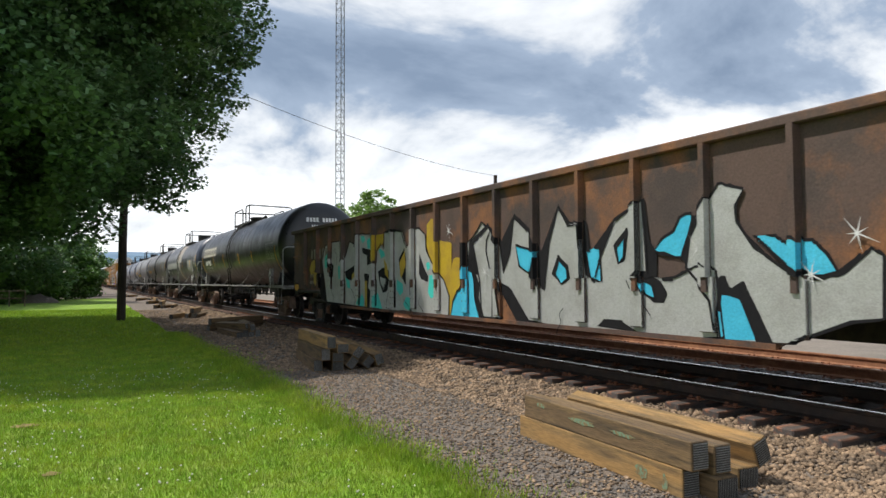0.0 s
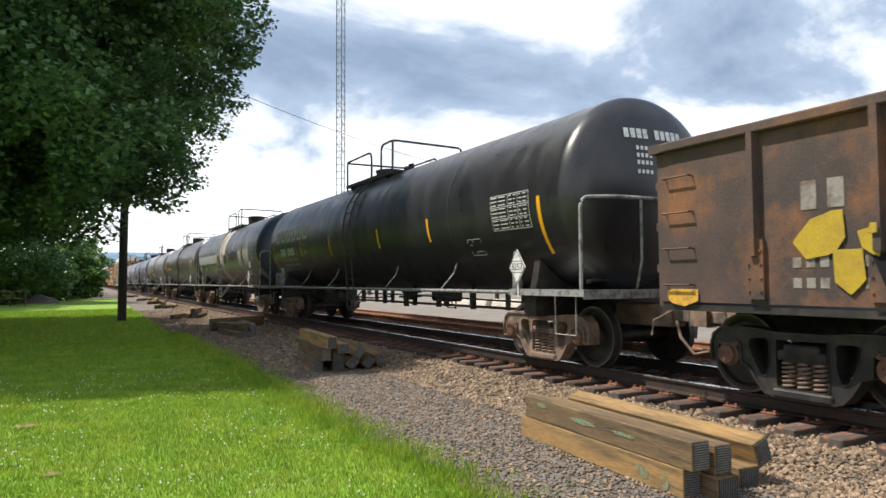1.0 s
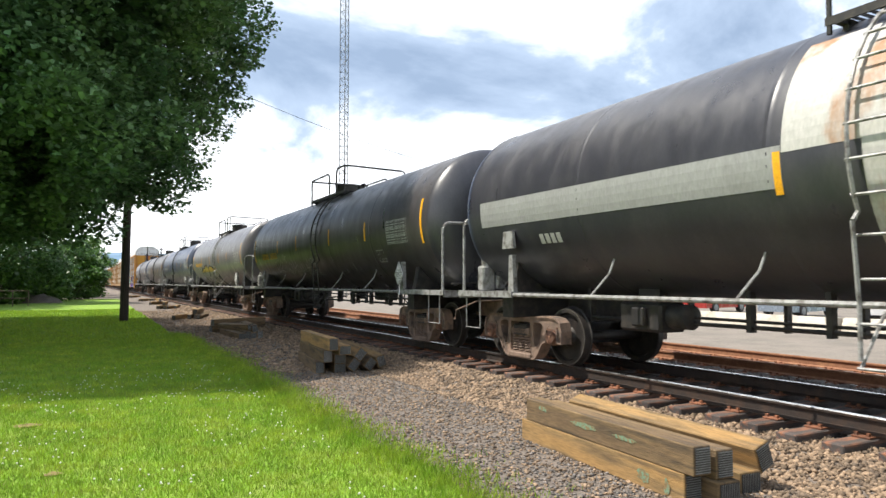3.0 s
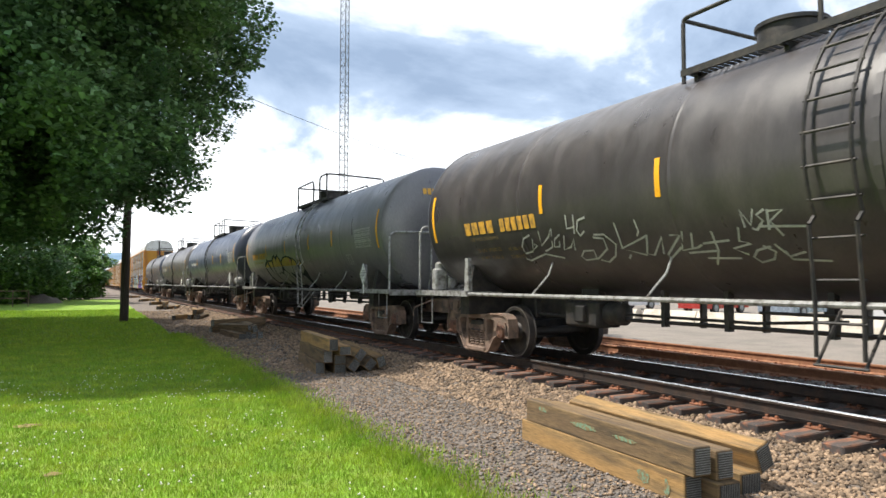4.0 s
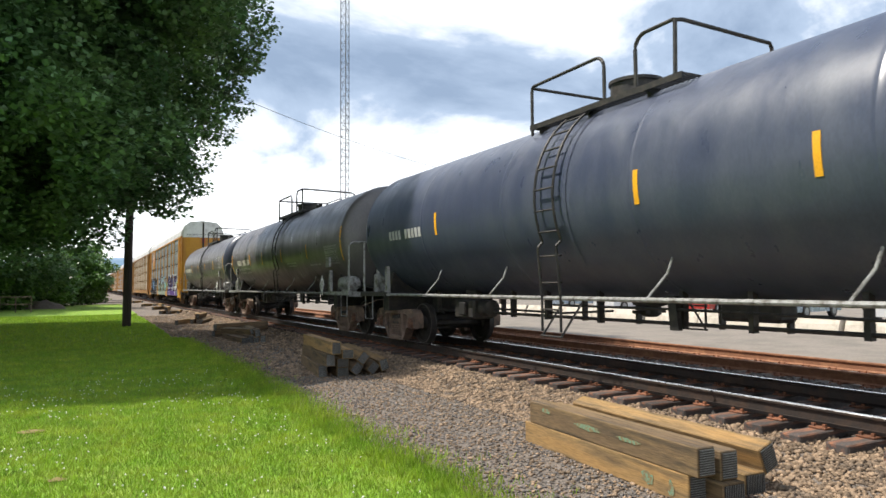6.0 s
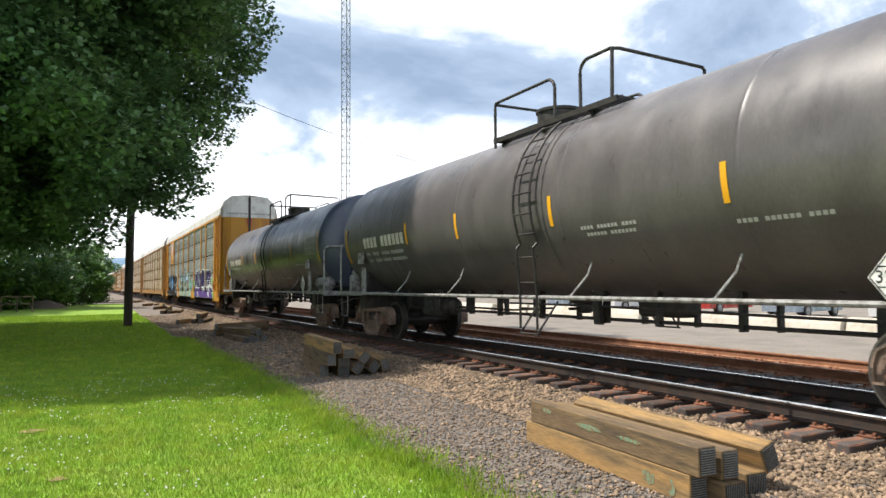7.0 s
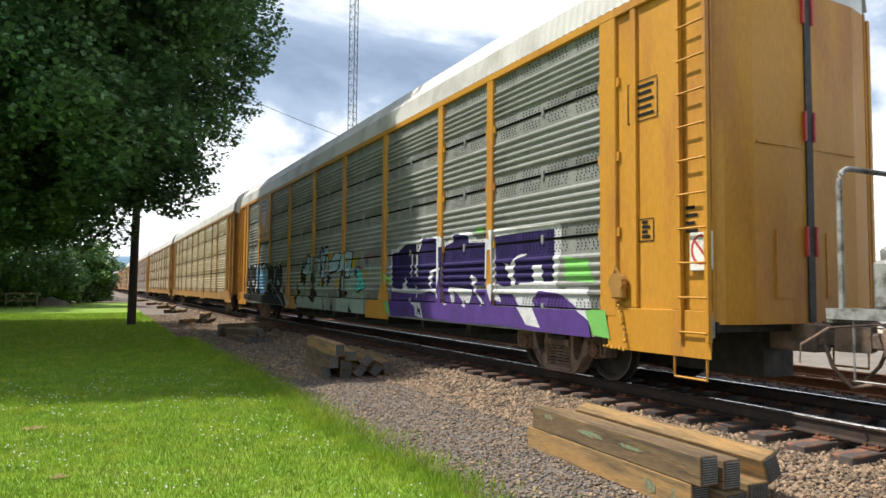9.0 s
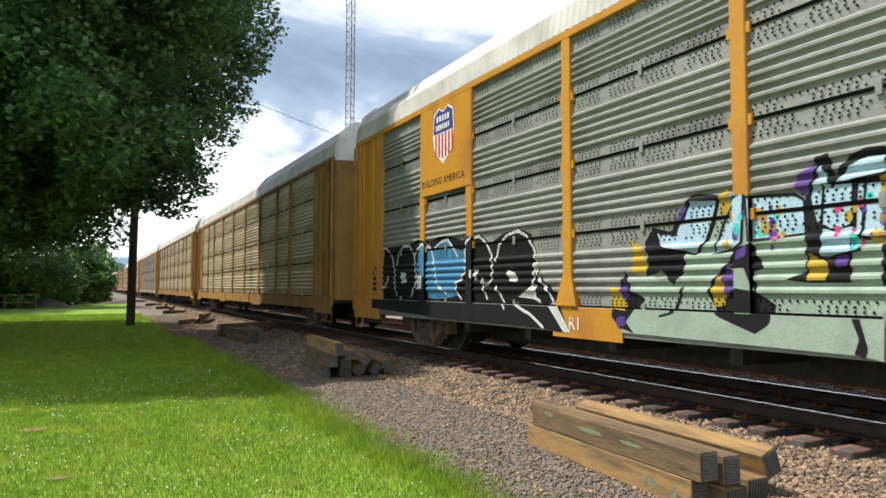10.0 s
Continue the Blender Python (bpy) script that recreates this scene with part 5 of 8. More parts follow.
RACK_CARS = []
RACK_FIRST = auto_rack(163.0, "yellow and galvanised autorack car with graffiti along its side")
RACK_SECOND = auto_rack(192.45, "brown and tan autorack car with ribbed sides", True)
RACK_CARS = [RACK_FIRST, RACK_SECOND]
for i in range(2, 13):
    y = 163.0 + 29.4 * i
    src = RACK_SECOND if i % 3 else RACK_FIRST
    c = copy_thing(src, pose(TRACK_X, y, RAIL))
    RACK_CARS.append(c)
    MOVING.append((c, y))
# ---------- trees and shrubs ----------
def leaf_material(name, base, young, gloss=0.45, drift=0.45):
    m = material(name, base, gloss, spots=young, spot_scale=drift, spot_lo=0.42, spot_hi=0.72, grain=0.15, grain_scale=6, bump=0.0, island_v=0.35)
    nt = m.node_tree
    b = nt.nodes["Principled BSDF"]
    out = nt.nodes["Material Output"]
    tr = nt.nodes.new("ShaderNodeBsdfTranslucent")
    mx = nt.nodes.new("ShaderNodeMixShader")
    mx.inputs[0].default_value = 0.32
    src = b.inputs["Base Color"].links[0].from_socket
    nt.links.new(src, tr.inputs[0])
    nt.links.new(b.outputs[0], mx.inputs[1])
    nt.links.new(tr.outputs[0], mx.inputs[2])
    nt.links.new(mx.outputs[0], out.inputs[0])
    return m


M["leaf"] = leaf_material("maple_leaf", (0.074, 0.152, 0.062), (0.135, 0.235, 0.07))
M["leaf_shrub"] = leaf_material("shrub_leaf", (0.065, 0.145, 0.028), (0.13, 0.24, 0.04))
M["leaf_light"] = leaf_material("light_leaf", (0.16, 0.28, 0.06), (0.24, 0.36, 0.09))


def leaves(name, clumps, per, size, mat, seed, parent=None):
    """Leaves in clumps: centre, radius. Every leaf is a folded, pointed quad."""
    rng = np.random.default_rng(seed)
    C = np.array([c[:3] for c in clumps])
    R = np.array([c[3] for c in clumps])
    k = np.repeat(np.arange(len(C)), np.maximum(4, (per * (R / R.mean()) ** 2)).astype(int))
    n = len(k)
    d = rng.normal(0, 1, (n, 3))
    d /= np.linalg.norm(d, axis=1)[:, None]
    pos = C[k] + d * (R[k] * rng.uniform(0.25, 1.0, n) ** 0.6)[:, None] * np.array([1, 1, 0.75])
    s = size * rng.uniform(0.6, 1.25, n)
    a = rng.uniform(0, 2 * np.pi, n)
    tilt = rng.uniform(-0.9, 0.5, n)
    t = np.stack([np.cos(a) * np.cos(tilt), np.sin(a) * np.cos(tilt), np.sin(tilt)], 1)
    side = np.cross(t, rng.normal(0, 0.45, (n, 3)) + np.array([0, 0, 1.0]))
    side /= np.linalg.norm(side, axis=1)[:, None] + 1e-9
    up = np.cross(side, t)
    s3 = s[:, None]
    V = np.stack([pos - t * s3 * 0.5, pos + side * s3 * 0.46 + up * s3 * 0.10 - t * s3 * 0.05, pos + t * s3 * 0.55, pos - side * s3 * 0.46 + up * s3 * 0.10 - t * s3 * 0.05], 1).reshape(-1, 3)
    i = (np.arange(n) * 4)[:, None]
    F = np.concatenate([np.concatenate([i, i + 1, i + 2], 1), np.concatenate([i, i + 2, i + 3], 1)])
    ob = new(name, fast_mesh(name, V, F, mat))
    ob.parent = parent
    return ob


def crown_clumps(centre, radii, count, seed, clump, inner=0.5, floor=None, lumps=6):
    rng = random.Random(seed)
    out = []
    while len(out) < count:
        v = Vector((rng.gauss(0, 1), rng.gauss(0, 1), rng.gauss(0, 1))).normalized()
        lump = 1 + 0.20 * noise.noise(v * lumps * 0.45 + Vector((seed, 0, 0))) + 0.10 * noise.noise(v * lumps + Vector((0, seed, 0)))
        r = (inner + (1 - inner) * rng.random() ** 0.55) * lump
        p = Vector((centre[0] + v.x * radii[0] * r, centre[1] + v.y * radii[1] * r, centre[2] + v.z * radii[2] * r))
        if floor and p.z < floor(p.x, p.y):
            continue
        out.append((p.x, p.y, p.z, clump * rng.uniform(0.6, 1.25)))
    return out


def limb(g, a, b, r0, r1, rng, bend=0.12, n=6):
    pts, rs = [], []
    A, B = Vector(a), Vector(b)
    d = (B - A).length
    for i in range(n + 1):
        t = i / n
        w = math.sin(t * math.pi) * bend * d
        pts.append(A.lerp(B, t) + Vector((rng.uniform(-1, 1), rng.uniform(-1, 1), rng.uniform(-0.3, 1))) * w * 0.5)
        rs.append(r0 + (r1 - r0) * t)
    g.tube(pts, rs, 8)


def broadleaf(label, x, y, trunk_r, fork, centre, radii, count, per, size, clump, mat, seed, floor=None, inner=0.5, more=(), dense=None):
    rng = random.Random(seed)
    tree = thing("tree", label, "tree", m=pose(x, y, ground_z(x, y) - 0.05))
    o = Vector((x, y, ground_z(x, y) - 0.05))
    g = Geo()
    g.tube([(0, 0, -0.1), (0.02, 0, 0.25), (0.05, 0.02, fork * 0.5), (0.0, 0.05, fork)], [trunk_r * 1.5, trunk_r * 1.1, trunk_r, trunk_r * 0.9], 14)
    cl = crown_clumps(centre, radii, count, seed, clump, inner, floor)
    for c2, r2, n2, cs2 in more:
        cl += crown_clumps(c2, r2, n2, seed + 1, cs2, inner, floor)
    part("trunk", g, M["bark"], tree, smooth=True)
    top = Vector((0, 0.05, fork - 0.2))
    for k in range(9):
        q = cl[rng.randrange(len(cl))]
        end = (Vector(q[:3]) - o)
        end = top.lerp(end, 0.85)
        lg = Geo()
        limb(lg, top, end, trunk_r * 0.5, 0.03, rng)
        for _ in range(4):
            q2 = Vector(cl[rng.randrange(len(cl))][:3]) - o
            s = top.lerp(end, rng.uniform(0.4, 0.8))
            if (q2 - s).length < radii[0] * 0.9:
                limb(lg, s, q2, trunk_r * 0.18, 0.015, rng, n=4)
        part("limb", lg, M["bark"], tree, smooth=True)
    lv = leaves("crown", [(c[0] - o.x, c[1] - o.y, c[2] - o.z, c[3]) for c in cl], per, size, mat, seed, tree)
    if dense:
        di = crown_clumps(*dense[:3], seed + 5, dense[3], 0.25, floor)
        leaves("inner_foliage", [(c[0] - o.x, c[1] - o.y, c[2] - o.z, c[3]) for c in di], 110, 0.26, mat, seed + 5, tree)
    return tree


# the great maple whose crown hangs over the lawn; its trunk stands beyond the picture's edge
broadleaf("large dark green maple overhanging the lawn", -4.8, 23.2, 0.42, 3.4, (-4.3, 23.4, 11.0), (8.9, 8.4, 7.4), 2150, 150, 0.165, 0.74, M["leaf"], 3,
          floor=lambda x, y: 2.2 + 1.3 * min(1.0, max(0.0, x + 0.7)) + 0.9 * max(0, x - 2.2) + 0.25 * abs(noise.noise((x * 0.6, y * 0.6, 1))) - 0.08 * max(0, y - 22), inner=0.42,
          more=(((-3.2, 23.4, 6.2), (6.0, 7.8, 3.3), 680, 0.85), ((0.4, 24.2, 15.0), (6.2, 7.6, 4.4), 430, 1.0), ((1.9, 24.6, 5.6), (1.5, 2.2, 1.5), 46, 0.6), ((3.5, 24.4, 8.6), (1.3, 2.4, 1.9), 46, 0.6)),
          dense=((-4.6, 23.4, 10.4), (7.6, 7.4, 6.4), 300, 1.2))
broadleaf("dense dark green maple behind the great maple", -7.6, 35.5, 0.35, 2.4, (-6.4, 35.5, 7.2), (6.2, 5.2, 5.4), 620, 90, 0.21, 0.85, M["leaf"], 21, inner=0.3,
          floor=lambda x, y: 1.9 + 0.35 * max(0.0, x + 4))
broadleaf("dark broadleaf tree at the end of the lawn", -14.0, 57.0, 0.35, 2.2, (-13.0, 57, 7.0), (8.5, 7.0, 6.8), 330, 70, 0.30, 1.3, M["leaf"], 11, inner=0.3)
broadleaf("shaded tree among the shrubs by the lawn", -7.0, 66.0, 0.3, 2.0, (-6.5, 66, 6.0), (7.0, 6.0, 5.8), 260, 60, 0.34, 1.4, M["leaf"], 12, inner=0.3)
broadleaf("bright green tree beyond the lots", 29.6, 74.0, 0.2, 5.0, (29.6, 74, 9.4), (4.2, 3.2, 2.9), 60, 70, 0.42, 0.9, M["leaf_light"], 14, inner=0.35)
for k, (x, y, r, h) in enumerate([(-1.2, 78, 3.0, 5.0), (-3.6, 72, 3.2, 4.6), (-0.6, 90, 3.4, 6.4), (-6.4, 64, 3.0, 3.4), (-10, 60, 3.5, 3.2), (0.1, 104, 3.0, 7.2), (-8.0, 53, 2.4, 1.5)]):
    sh = thing("shrub", "leafy green shrub at the edge of the lawn", "shrub", "lawn shrubs", pose(x, y, 0))
    cl = crown_clumps((0, 0, h * 0.5), (r, r, h * 0.62), 60 + int(12 * h), 20 + k, 0.8, 0.4, floor=lambda a, b: 0.15)
    gs = Geo()
    rg = random.Random(k)
    for q in cl[:9]:
        limb(gs, (0, 0, -0.05), q[:3], 0.06, 0.012, rg, n=4)
    part("stem", gs, M["bark"], sh)
    leaves("foliage", cl, 75, 0.30, M["leaf_shrub"], 40 + k, sh)

# far trees across the lot and an added unseen belt, as one wood
wood = []
rgw = random.Random(5)
for k in range(46):
    y = rgw.uniform(-20, 190)
    x = 62 + rgw.uniform(0, 60) + 0.1 * y
    r = rgw.uniform(2.5, 5)
    h = rgw.uniform(1.5, 4.0)
    for _ in range(11):
        wood.append((x + rgw.uniform(-r, r), y + rgw.uniform(-r, r), rgw.uniform(0.3, h), rgw.uniform(1.2, 2.0)))
for k in range(60):                      # unseen belt added beyond the lawn, behind the viewer, to darken the cars' sides
    y = -70 + 2.3 * k
    x = -46 - rgw.uniform(0, 10)
    for _ in range(16):
        wood.append((x + rgw.uniform(-4, 4), y + rgw.uniform(-4, 4), rgw.uniform(0.5, 6.5), rgw.uniform(1.6, 2.6)))
tagged(leaves("far_wood", wood, 45, 0.8, M["leaf_shrub"], 77), "distant green trees beyond the lot, with an added unseen belt behind the viewer", "trees", kind="stuff")

# ---------- grass ----------
M["blade"] = leaf_material("grass_blade", (0.172, 0.30, 0.015), (0.33, 0.40, 0.032), 0.6, 1.7)
M["blade_dry"] = leaf_material("grass_blade_dry", (0.20, 0.22, 0.05), (0.30, 0.26, 0.08), 0.7)


def grass(name, count, y0, y1, h, w, seed, mat, label, tuft=0.0):
    rng = np.random.default_rng(seed)
    y = y0 + (y1 - y0) * rng.uniform(0, 1, count)
    edge = np.array([lawn_edge(a) for a in y])
    left = np.maximum(-0.12 * y - 1.6, -8)
    if tuft:
        clump = rng.normal(0, 1, count // 14 + 1)
        x = edge + tuft * np.repeat(clump, 14)[:count] + rng.normal(-0.02, 0.05, count)
        y = np.repeat(y[::14], 14)[:count] + rng.normal(0, 0.05, count)
    else:
        x = left + (edge - 0.02 - left) * rng.uniform(0, 1, count)
    z = np.array([ground_z(min(a, 5), b) for a, b in zip(x, y)]) + 0.014
    hh = h * rng.uniform(0.5, 1.3, count)
    a = rng.uniform(0, 6.28, count)
    lean = rng.uniform(0.1, 0.8, count) * hh
    b = rng.uniform(0, 6.28, count)
    c, s = np.cos(a) * w / 2, np.sin(a) * w / 2
    V = np.stack([np.stack([x - c, y - s, z], 1), np.stack([x + c, y + s, z], 1), np.stack([x + np.cos(b) * lean, y + np.sin(b) * lean, z + hh], 1)], 1).reshape(-1, 3)
    F = np.arange(count * 3).reshape(-1, 3)
    return tagged(new(name, fast_mesh(name, V, F, mat)), label, "grass", kind="stuff")


grass("grass", 120000, 4.0, 11.5, 0.050, 0.008, 1, M["blade"], "short mown bright green grass")
grass("grass", 80000, 11.5, 22, 0.055, 0.013, 2, M["blade"], "short mown bright green grass")
grass("grass", 50000, 22, 48, 0.07, 0.03, 3, M["blade"], "short mown bright green grass")
grass("grass_tufts", 16000, 4.0, 24, 0.11, 0.009, 4, M["blade"], "longer grass along the gravel edge", 0.13)
grass("weeds", 4200, 4.0, 20, 0.07, 0.009, 7, M["blade"], "sparse weeds sprouting from the gravel beside the lawn", 0.34)
grass("dry_grass", 14000, 4.0, 12, 0.045, 0.008, 5, M["blade_dry"], "dry straw-coloured grass among the green")
rng_c = np.random.default_rng(8)
nc = 900
cy = rng_c.uniform(4.5, 15, nc)
cx = np.array([-0.12 * a - 1.4 + (lawn_edge(a) - 0.3 + 0.12 * a + 1.4) * u for a, u in zip(cy, rng_c.uniform(0, 1, nc))])
keepc = np.array([noise.noise((a * 0.8, b * 0.8, 4)) > -0.05 for a, b in zip(cx, cy)])
cx, cy = cx[keepc], cy[keepc]
octv = np.array([(1, 0, 0), (0, 1, 0), (-1, 0, 0), (0, -1, 0), (0, 0, 1), (0, 0, -1)]) * 0.011
octf = np.array([(0, 1, 4), (1, 2, 4), (2, 3, 4), (3, 0, 4), (1, 0, 5), (2, 1, 5), (3, 2, 5), (0, 3, 5)])
cv = (octv[None] + np.stack([cx, cy, np.array([ground_z(a, b) for a, b in zip(cx, cy)]) + 0.06], 1)[:, None]).reshape(-1, 3)
cf = (octf[None] + (np.arange(len(cx)) * 6)[:, None, None]).reshape(-1, 3)
tagged(new("clover_flowers", fast_mesh("clover_flowers", cv, cf, material("clover", (0.62, 0.62, 0.52), 0.8, bump=0))), "small white clover flowers in the lawn", "flowers", kind="stuff")
for x, y, r in ((-0.55, 9.5, 0.15), (-0.2, 7.0, 0.08)):
    g = Geo()
    ring = [(x + r * math.cos(a) * (1 + 0.3 * noise.noise((math.cos(a), math.sin(a), x))), y + 0.7 * r * math.sin(a), 0.03 + ground_z(x, y)) for a in [i * 0.449 for i in range(14)]]
    g.add(ring + [(x, y, 0.055 + ground_z(x, y))], [(i, (i + 1) % 14, 14) for i in range(14)])
    tagged(part("bare_patch", g, material("dead_grass", (0.22, 0.17, 0.06), 0.95, spots=(0.16, 0.13, 0.05), spot_scale=14, bump=0.6)), "patch of dead brown grass in the lawn", "dead grass", kind="structure")

# ---------- stacked new ties ----------
M["plate_rib"] = material("dull_plate_rib", (0.19, 0.195, 0.19), 0.6, 0.3, spots=(0.11, 0.11, 0.105), spot_scale=9, bump=0.05, random_v=0.25)
TIE_L, TIE_W, TIE_H = 2.44, 0.18, 0.23


def tie_meshes():
    g = Geo()
    g.box(-TIE_W / 2, -TIE_L / 2, 0, TIE_W / 2, TIE_L / 2, TIE_H, bevel=0.008)
    body = g.mesh("crosstie", M["timber"])
    dark = g.mesh("crosstie", M["timber_dark"])
    # ribbed nail plate on the end: one pressed sheet
    e = Geo()
    n, z = 11, 0.014
    step = (TIE_H - 0.028) / n
    prof = [(z, -0.003)]
    for k in range(n):
        prof += [(z + step * 0.28, -0.003), (z + step * 0.34, -0.011), (z + step * 0.82, -0.011), (z + step * 0.88, -0.003)]
        z += step
    prof.append((z, -0.003))
    x = TIE_W / 2 - 0.014
    e.v = [(q, d, h) for h, d in prof for q in (-x, x)]
    e.f = [(2 * i, 2 * i + 1, 2 * i + 3, 2 * i + 2) for i in range(len(prof) - 1)]
    e.m = [1 if prof[i][1] < -0.01 and prof[i + 1][1] < -0.01 else 0 for i in range(len(prof) - 1)]
    return body, dark, e.mesh("end_plate", [M["timber_end"], M["plate_rib"]])


TIE_BODY, TIE_DARK, TIE_END = tie_meshes()


def crosstie(m, dark, group, label=""):
    ob = new("crosstie", TIE_DARK if dark else TIE_BODY)
    ob.matrix_basis = m
    tagged(ob, label or ("weathered brown timber crosstie in a stack" if dark else "new tan timber crosstie in a stack"), "railway tie", group)
    part("end_plate", TIE_END, None, ob, at=pose(0, -TIE_L / 2 - 0.001, 0))
    part("end_plate", TIE_END, None, ob, at=pose(0, TIE_L / 2 + 0.001, 0, 0, 0, 180))
    return ob


def stack(x, y, turn, rows, group):
    """x, y: middle of the near end of the left column; rows of (across, up, along, roll, yaw, dark)."""
    base = pose(x, y, ground_z(x, y), 0, 0, turn)
    return [crosstie(base @ pose(a + TIE_W / 2, b + TIE_L / 2, u) @ pose(0, 0, 0, 0, roll, yaw), dark, group) for a, u, b, roll, yaw, dark in rows]


def heap(x, y, turn, rows, group):
    """x, y: near corner on the ground; rows of (across, height of the middle, along, roll, yaw, pitch, dark)."""
    base = pose(x, y, ground_z(x, y), 0, 0, turn)
    for across, up, along, roll, yaw, pitch, dark in rows:
        m = base @ pose(across, along + TIE_L / 2, up) @ pose(0, 0, 0, pitch, 0, yaw) @ pose(0, 0, 0, 0, roll, 0) @ pose(0, 0, -TIE_H / 2)
        kind = "weathered brown" if dark else "new tan"
        crosstie(m, dark, group, kind + (" timber crosstie leaning askew on a stack" if 5 < abs(roll) < 80 else " timber crosstie in a stack"))


heap(4.176, 3.893, -3.38, [(0.09, 0.115, 0, 0, 0, 0, False), (0.09, 0.348, -0.10, 0, 0, 0, True), (0.325, 0.298, -0.10, 0, 0, 0, True),
                           (0.305, 0.09, -0.16, 90, 0, 0, True), (0.69, 0.09, -0.02, 90, 0, 0, False), (0.79, 0.295, -0.02, -21, 3, 0.8, False)], "tie stack near the track")
heap(3.952, 12.552, -6, [(0.09, 0.115, 0, 0, -2.5, 0, True), (0.13, 0.347, -0.25, 0, 0, 0, True), (0.16, 0.579, -0.42, 0, 2, 0, False),
                         (0.42, 0.09, 0, 90, 0, 0, True), (0.40, 0.272, -0.10, 90, 0, 0, True), (0.43, 0.454, -0.30, 90, 1, 0, False),
                         (0.70, 0.14, 0, 40, 0, 0, True), (0.79, 0.34, -0.05, 40, 1, 0, False), (0.98, 0.14, 0, 40, 2, 0, True), (1.16, 0.24, 0, -18, 4, 2.5, False)], "tie stack on the path")
heap(4.20, 21.263, 3.2, [(0.115, 0.09, 0, 90, 0, 0, True), (0.36, 0.115, 0, 0, -3, 0, True), (0.58, 0.09, 0.05, 90, -6, 0, True), (0.84, 0.115, 0, 0, -8, 0, True),
                         (0.30, 0.30, 0.35, 80, 8, -2, True), (0.68, 0.30, 0.1, -14, -7, 0, True), (0.95, 0.115, 2.5, 0, -62, 0, True), (0.95, 0.347, 2.4, 0, -60, 0, True)], "tie stack in the shade")
stack(3.6, 33.3, -25, [(0, 0, 0, 0, 0, False)], "tie stack in the sun")
stack(4.3, 33.6, -12, [(0, 0, 0, 0, 0, True), (0.22, 0, 0.05, 0, 3, True), (0.46, 0.03, 0, 30, -6, True), (0.1, TIE_H, 0.4, 0, 4, False), (0.3, TIE_H + 0.02, 0.1, 12, -4, False)], "tie stack in the sun")
stack(4.0, 47.3, -16, [(0, 0, 0, 0, 8, False), (0.3, 0, 0.2, 0, -4, True), (0.55, 0, 0, 0, 2, False), (0.8, 0, 0.3, 20, -8, True), (0.35, TIE_H, 0.3, 0, 6, False), (1.1, 0, 0.1, 0, 5, False)], "scattered ties along the track")
stack(4.3, 57.0, -20, [(0, 0, 0, 0, 10, False), (0.5, 0, 0.2, 0, -14, False), (0.9, 0, 0.5, 0, 6, True), (0.4, TIE_H, 0.3, 0, 20, False)], "scattered ties along the track")
stack(4.4, 68.0, -14, [(0, 0, 0, 0, 4, False), (0.4, 0, 0.4, 0, -9, False), (0.8, 0, 0.2, 0, 12, True), (1.3, 0, 0, 0, -5, False)], "scattered ties along the track")
stack(4.2, 84.0, -14, [(0, 0, 0, 0, 4, False), (0.6, 0, 0.4, 0, -9, False), (1.1, 0, 0.2, 0, 12, False)], "scattered ties along the track")

# ---------- poles, tower, wire ----------
pg = Geo()
pg.tube([(0, 0, -0.2), (0.03, 0, 4), (0.10, 0, 8), (0.16, 0, 12.8)], [0.185, 0.17, 0.15, 0.125], 18)
up = thing("utility_pole", "dark creosoted wooden utility pole on the lawn", "utility pole", m=pose(1.60, 32.9, 0))
part("shaft", pg, M["pole"], up, smooth=True)
ca = Geo().box(-1.1, -0.06, 12.05, 1.35, 0.06, 12.17, bevel=0.01)
part("crossarm", ca, M["pole"], up)
fp = thing("utility_pole", "grey wooden pole behind the railway", "utility pole", m=pose(32.2, 50.6, 0))
part("shaft", Geo().tube([(0, 0, -0.2), (0, 0, 10.95)], [0.2, 0.16], 12), M["pole"], fp, smooth=True)
wire = Geo()
A, B = Vector((1.75, 32.9, 12.25)), Vector((32.1, 50.6, 10.9))
wire.tube([A.lerp(B, i / 24) - Vector((0, 0, 4 * 0.80 * (i / 24) * (1 - i / 24))) for i in range(25)], 0.015, 5)
tagged(part("overhead_wire", wire, M["steel_black"]), "thin black wire slung between the poles", "cable")


def lattice_tower(x, y, h, w):
    tw = thing("radio_tower", "tall slender grey steel lattice radio tower", "radio tower", m=pose(x, y, 0))
    legs = [(w * math.cos(a) * 0.577, w * math.sin(a) * 0.577) for a in (0.3, 2.394, 4.489)]
    for a in legs:
        part("leg", Geo().tube([(*a, -0.2), (*a, h)], 0.045, 6), M["tower_steel"], tw)
    n = int(h / 0.75)
    for k in range(n):
        z = 0.2 + k * 0.75
        for i in range(3):
            a, b = legs[i], legs[(i + 1) % 3]
            low, high = ((*a, z), (*b, z + 0.75)) if k % 2 else ((*b, z), (*a, z + 0.75))
            part("brace", Geo().tube([low, high], 0.02, 4), M["tower_steel"], tw)
            part("crossbar", Geo().tube([(*a, z), (*b, z)], 0.02, 4), M["tower_steel"], tw)
    return tw


lattice_tower(24.95, 70.7, 52, 0.92)
sg = thing("railway_signal", "small dark railway signal mast beside the line", "railway signal", m=pose(2.6, 150, 0))
part("mast", Geo().tube([(0, 0, -0.1), (0, 0, 5.4)], 0.09, 8), M["galv"], sg)
for z in (3.6, 5.0):
    part("signal_head", Geo().box(-0.5, -0.15, z, 0.5, 0.15, z + 0.9, bevel=0.08), M["steel_black"], sg)

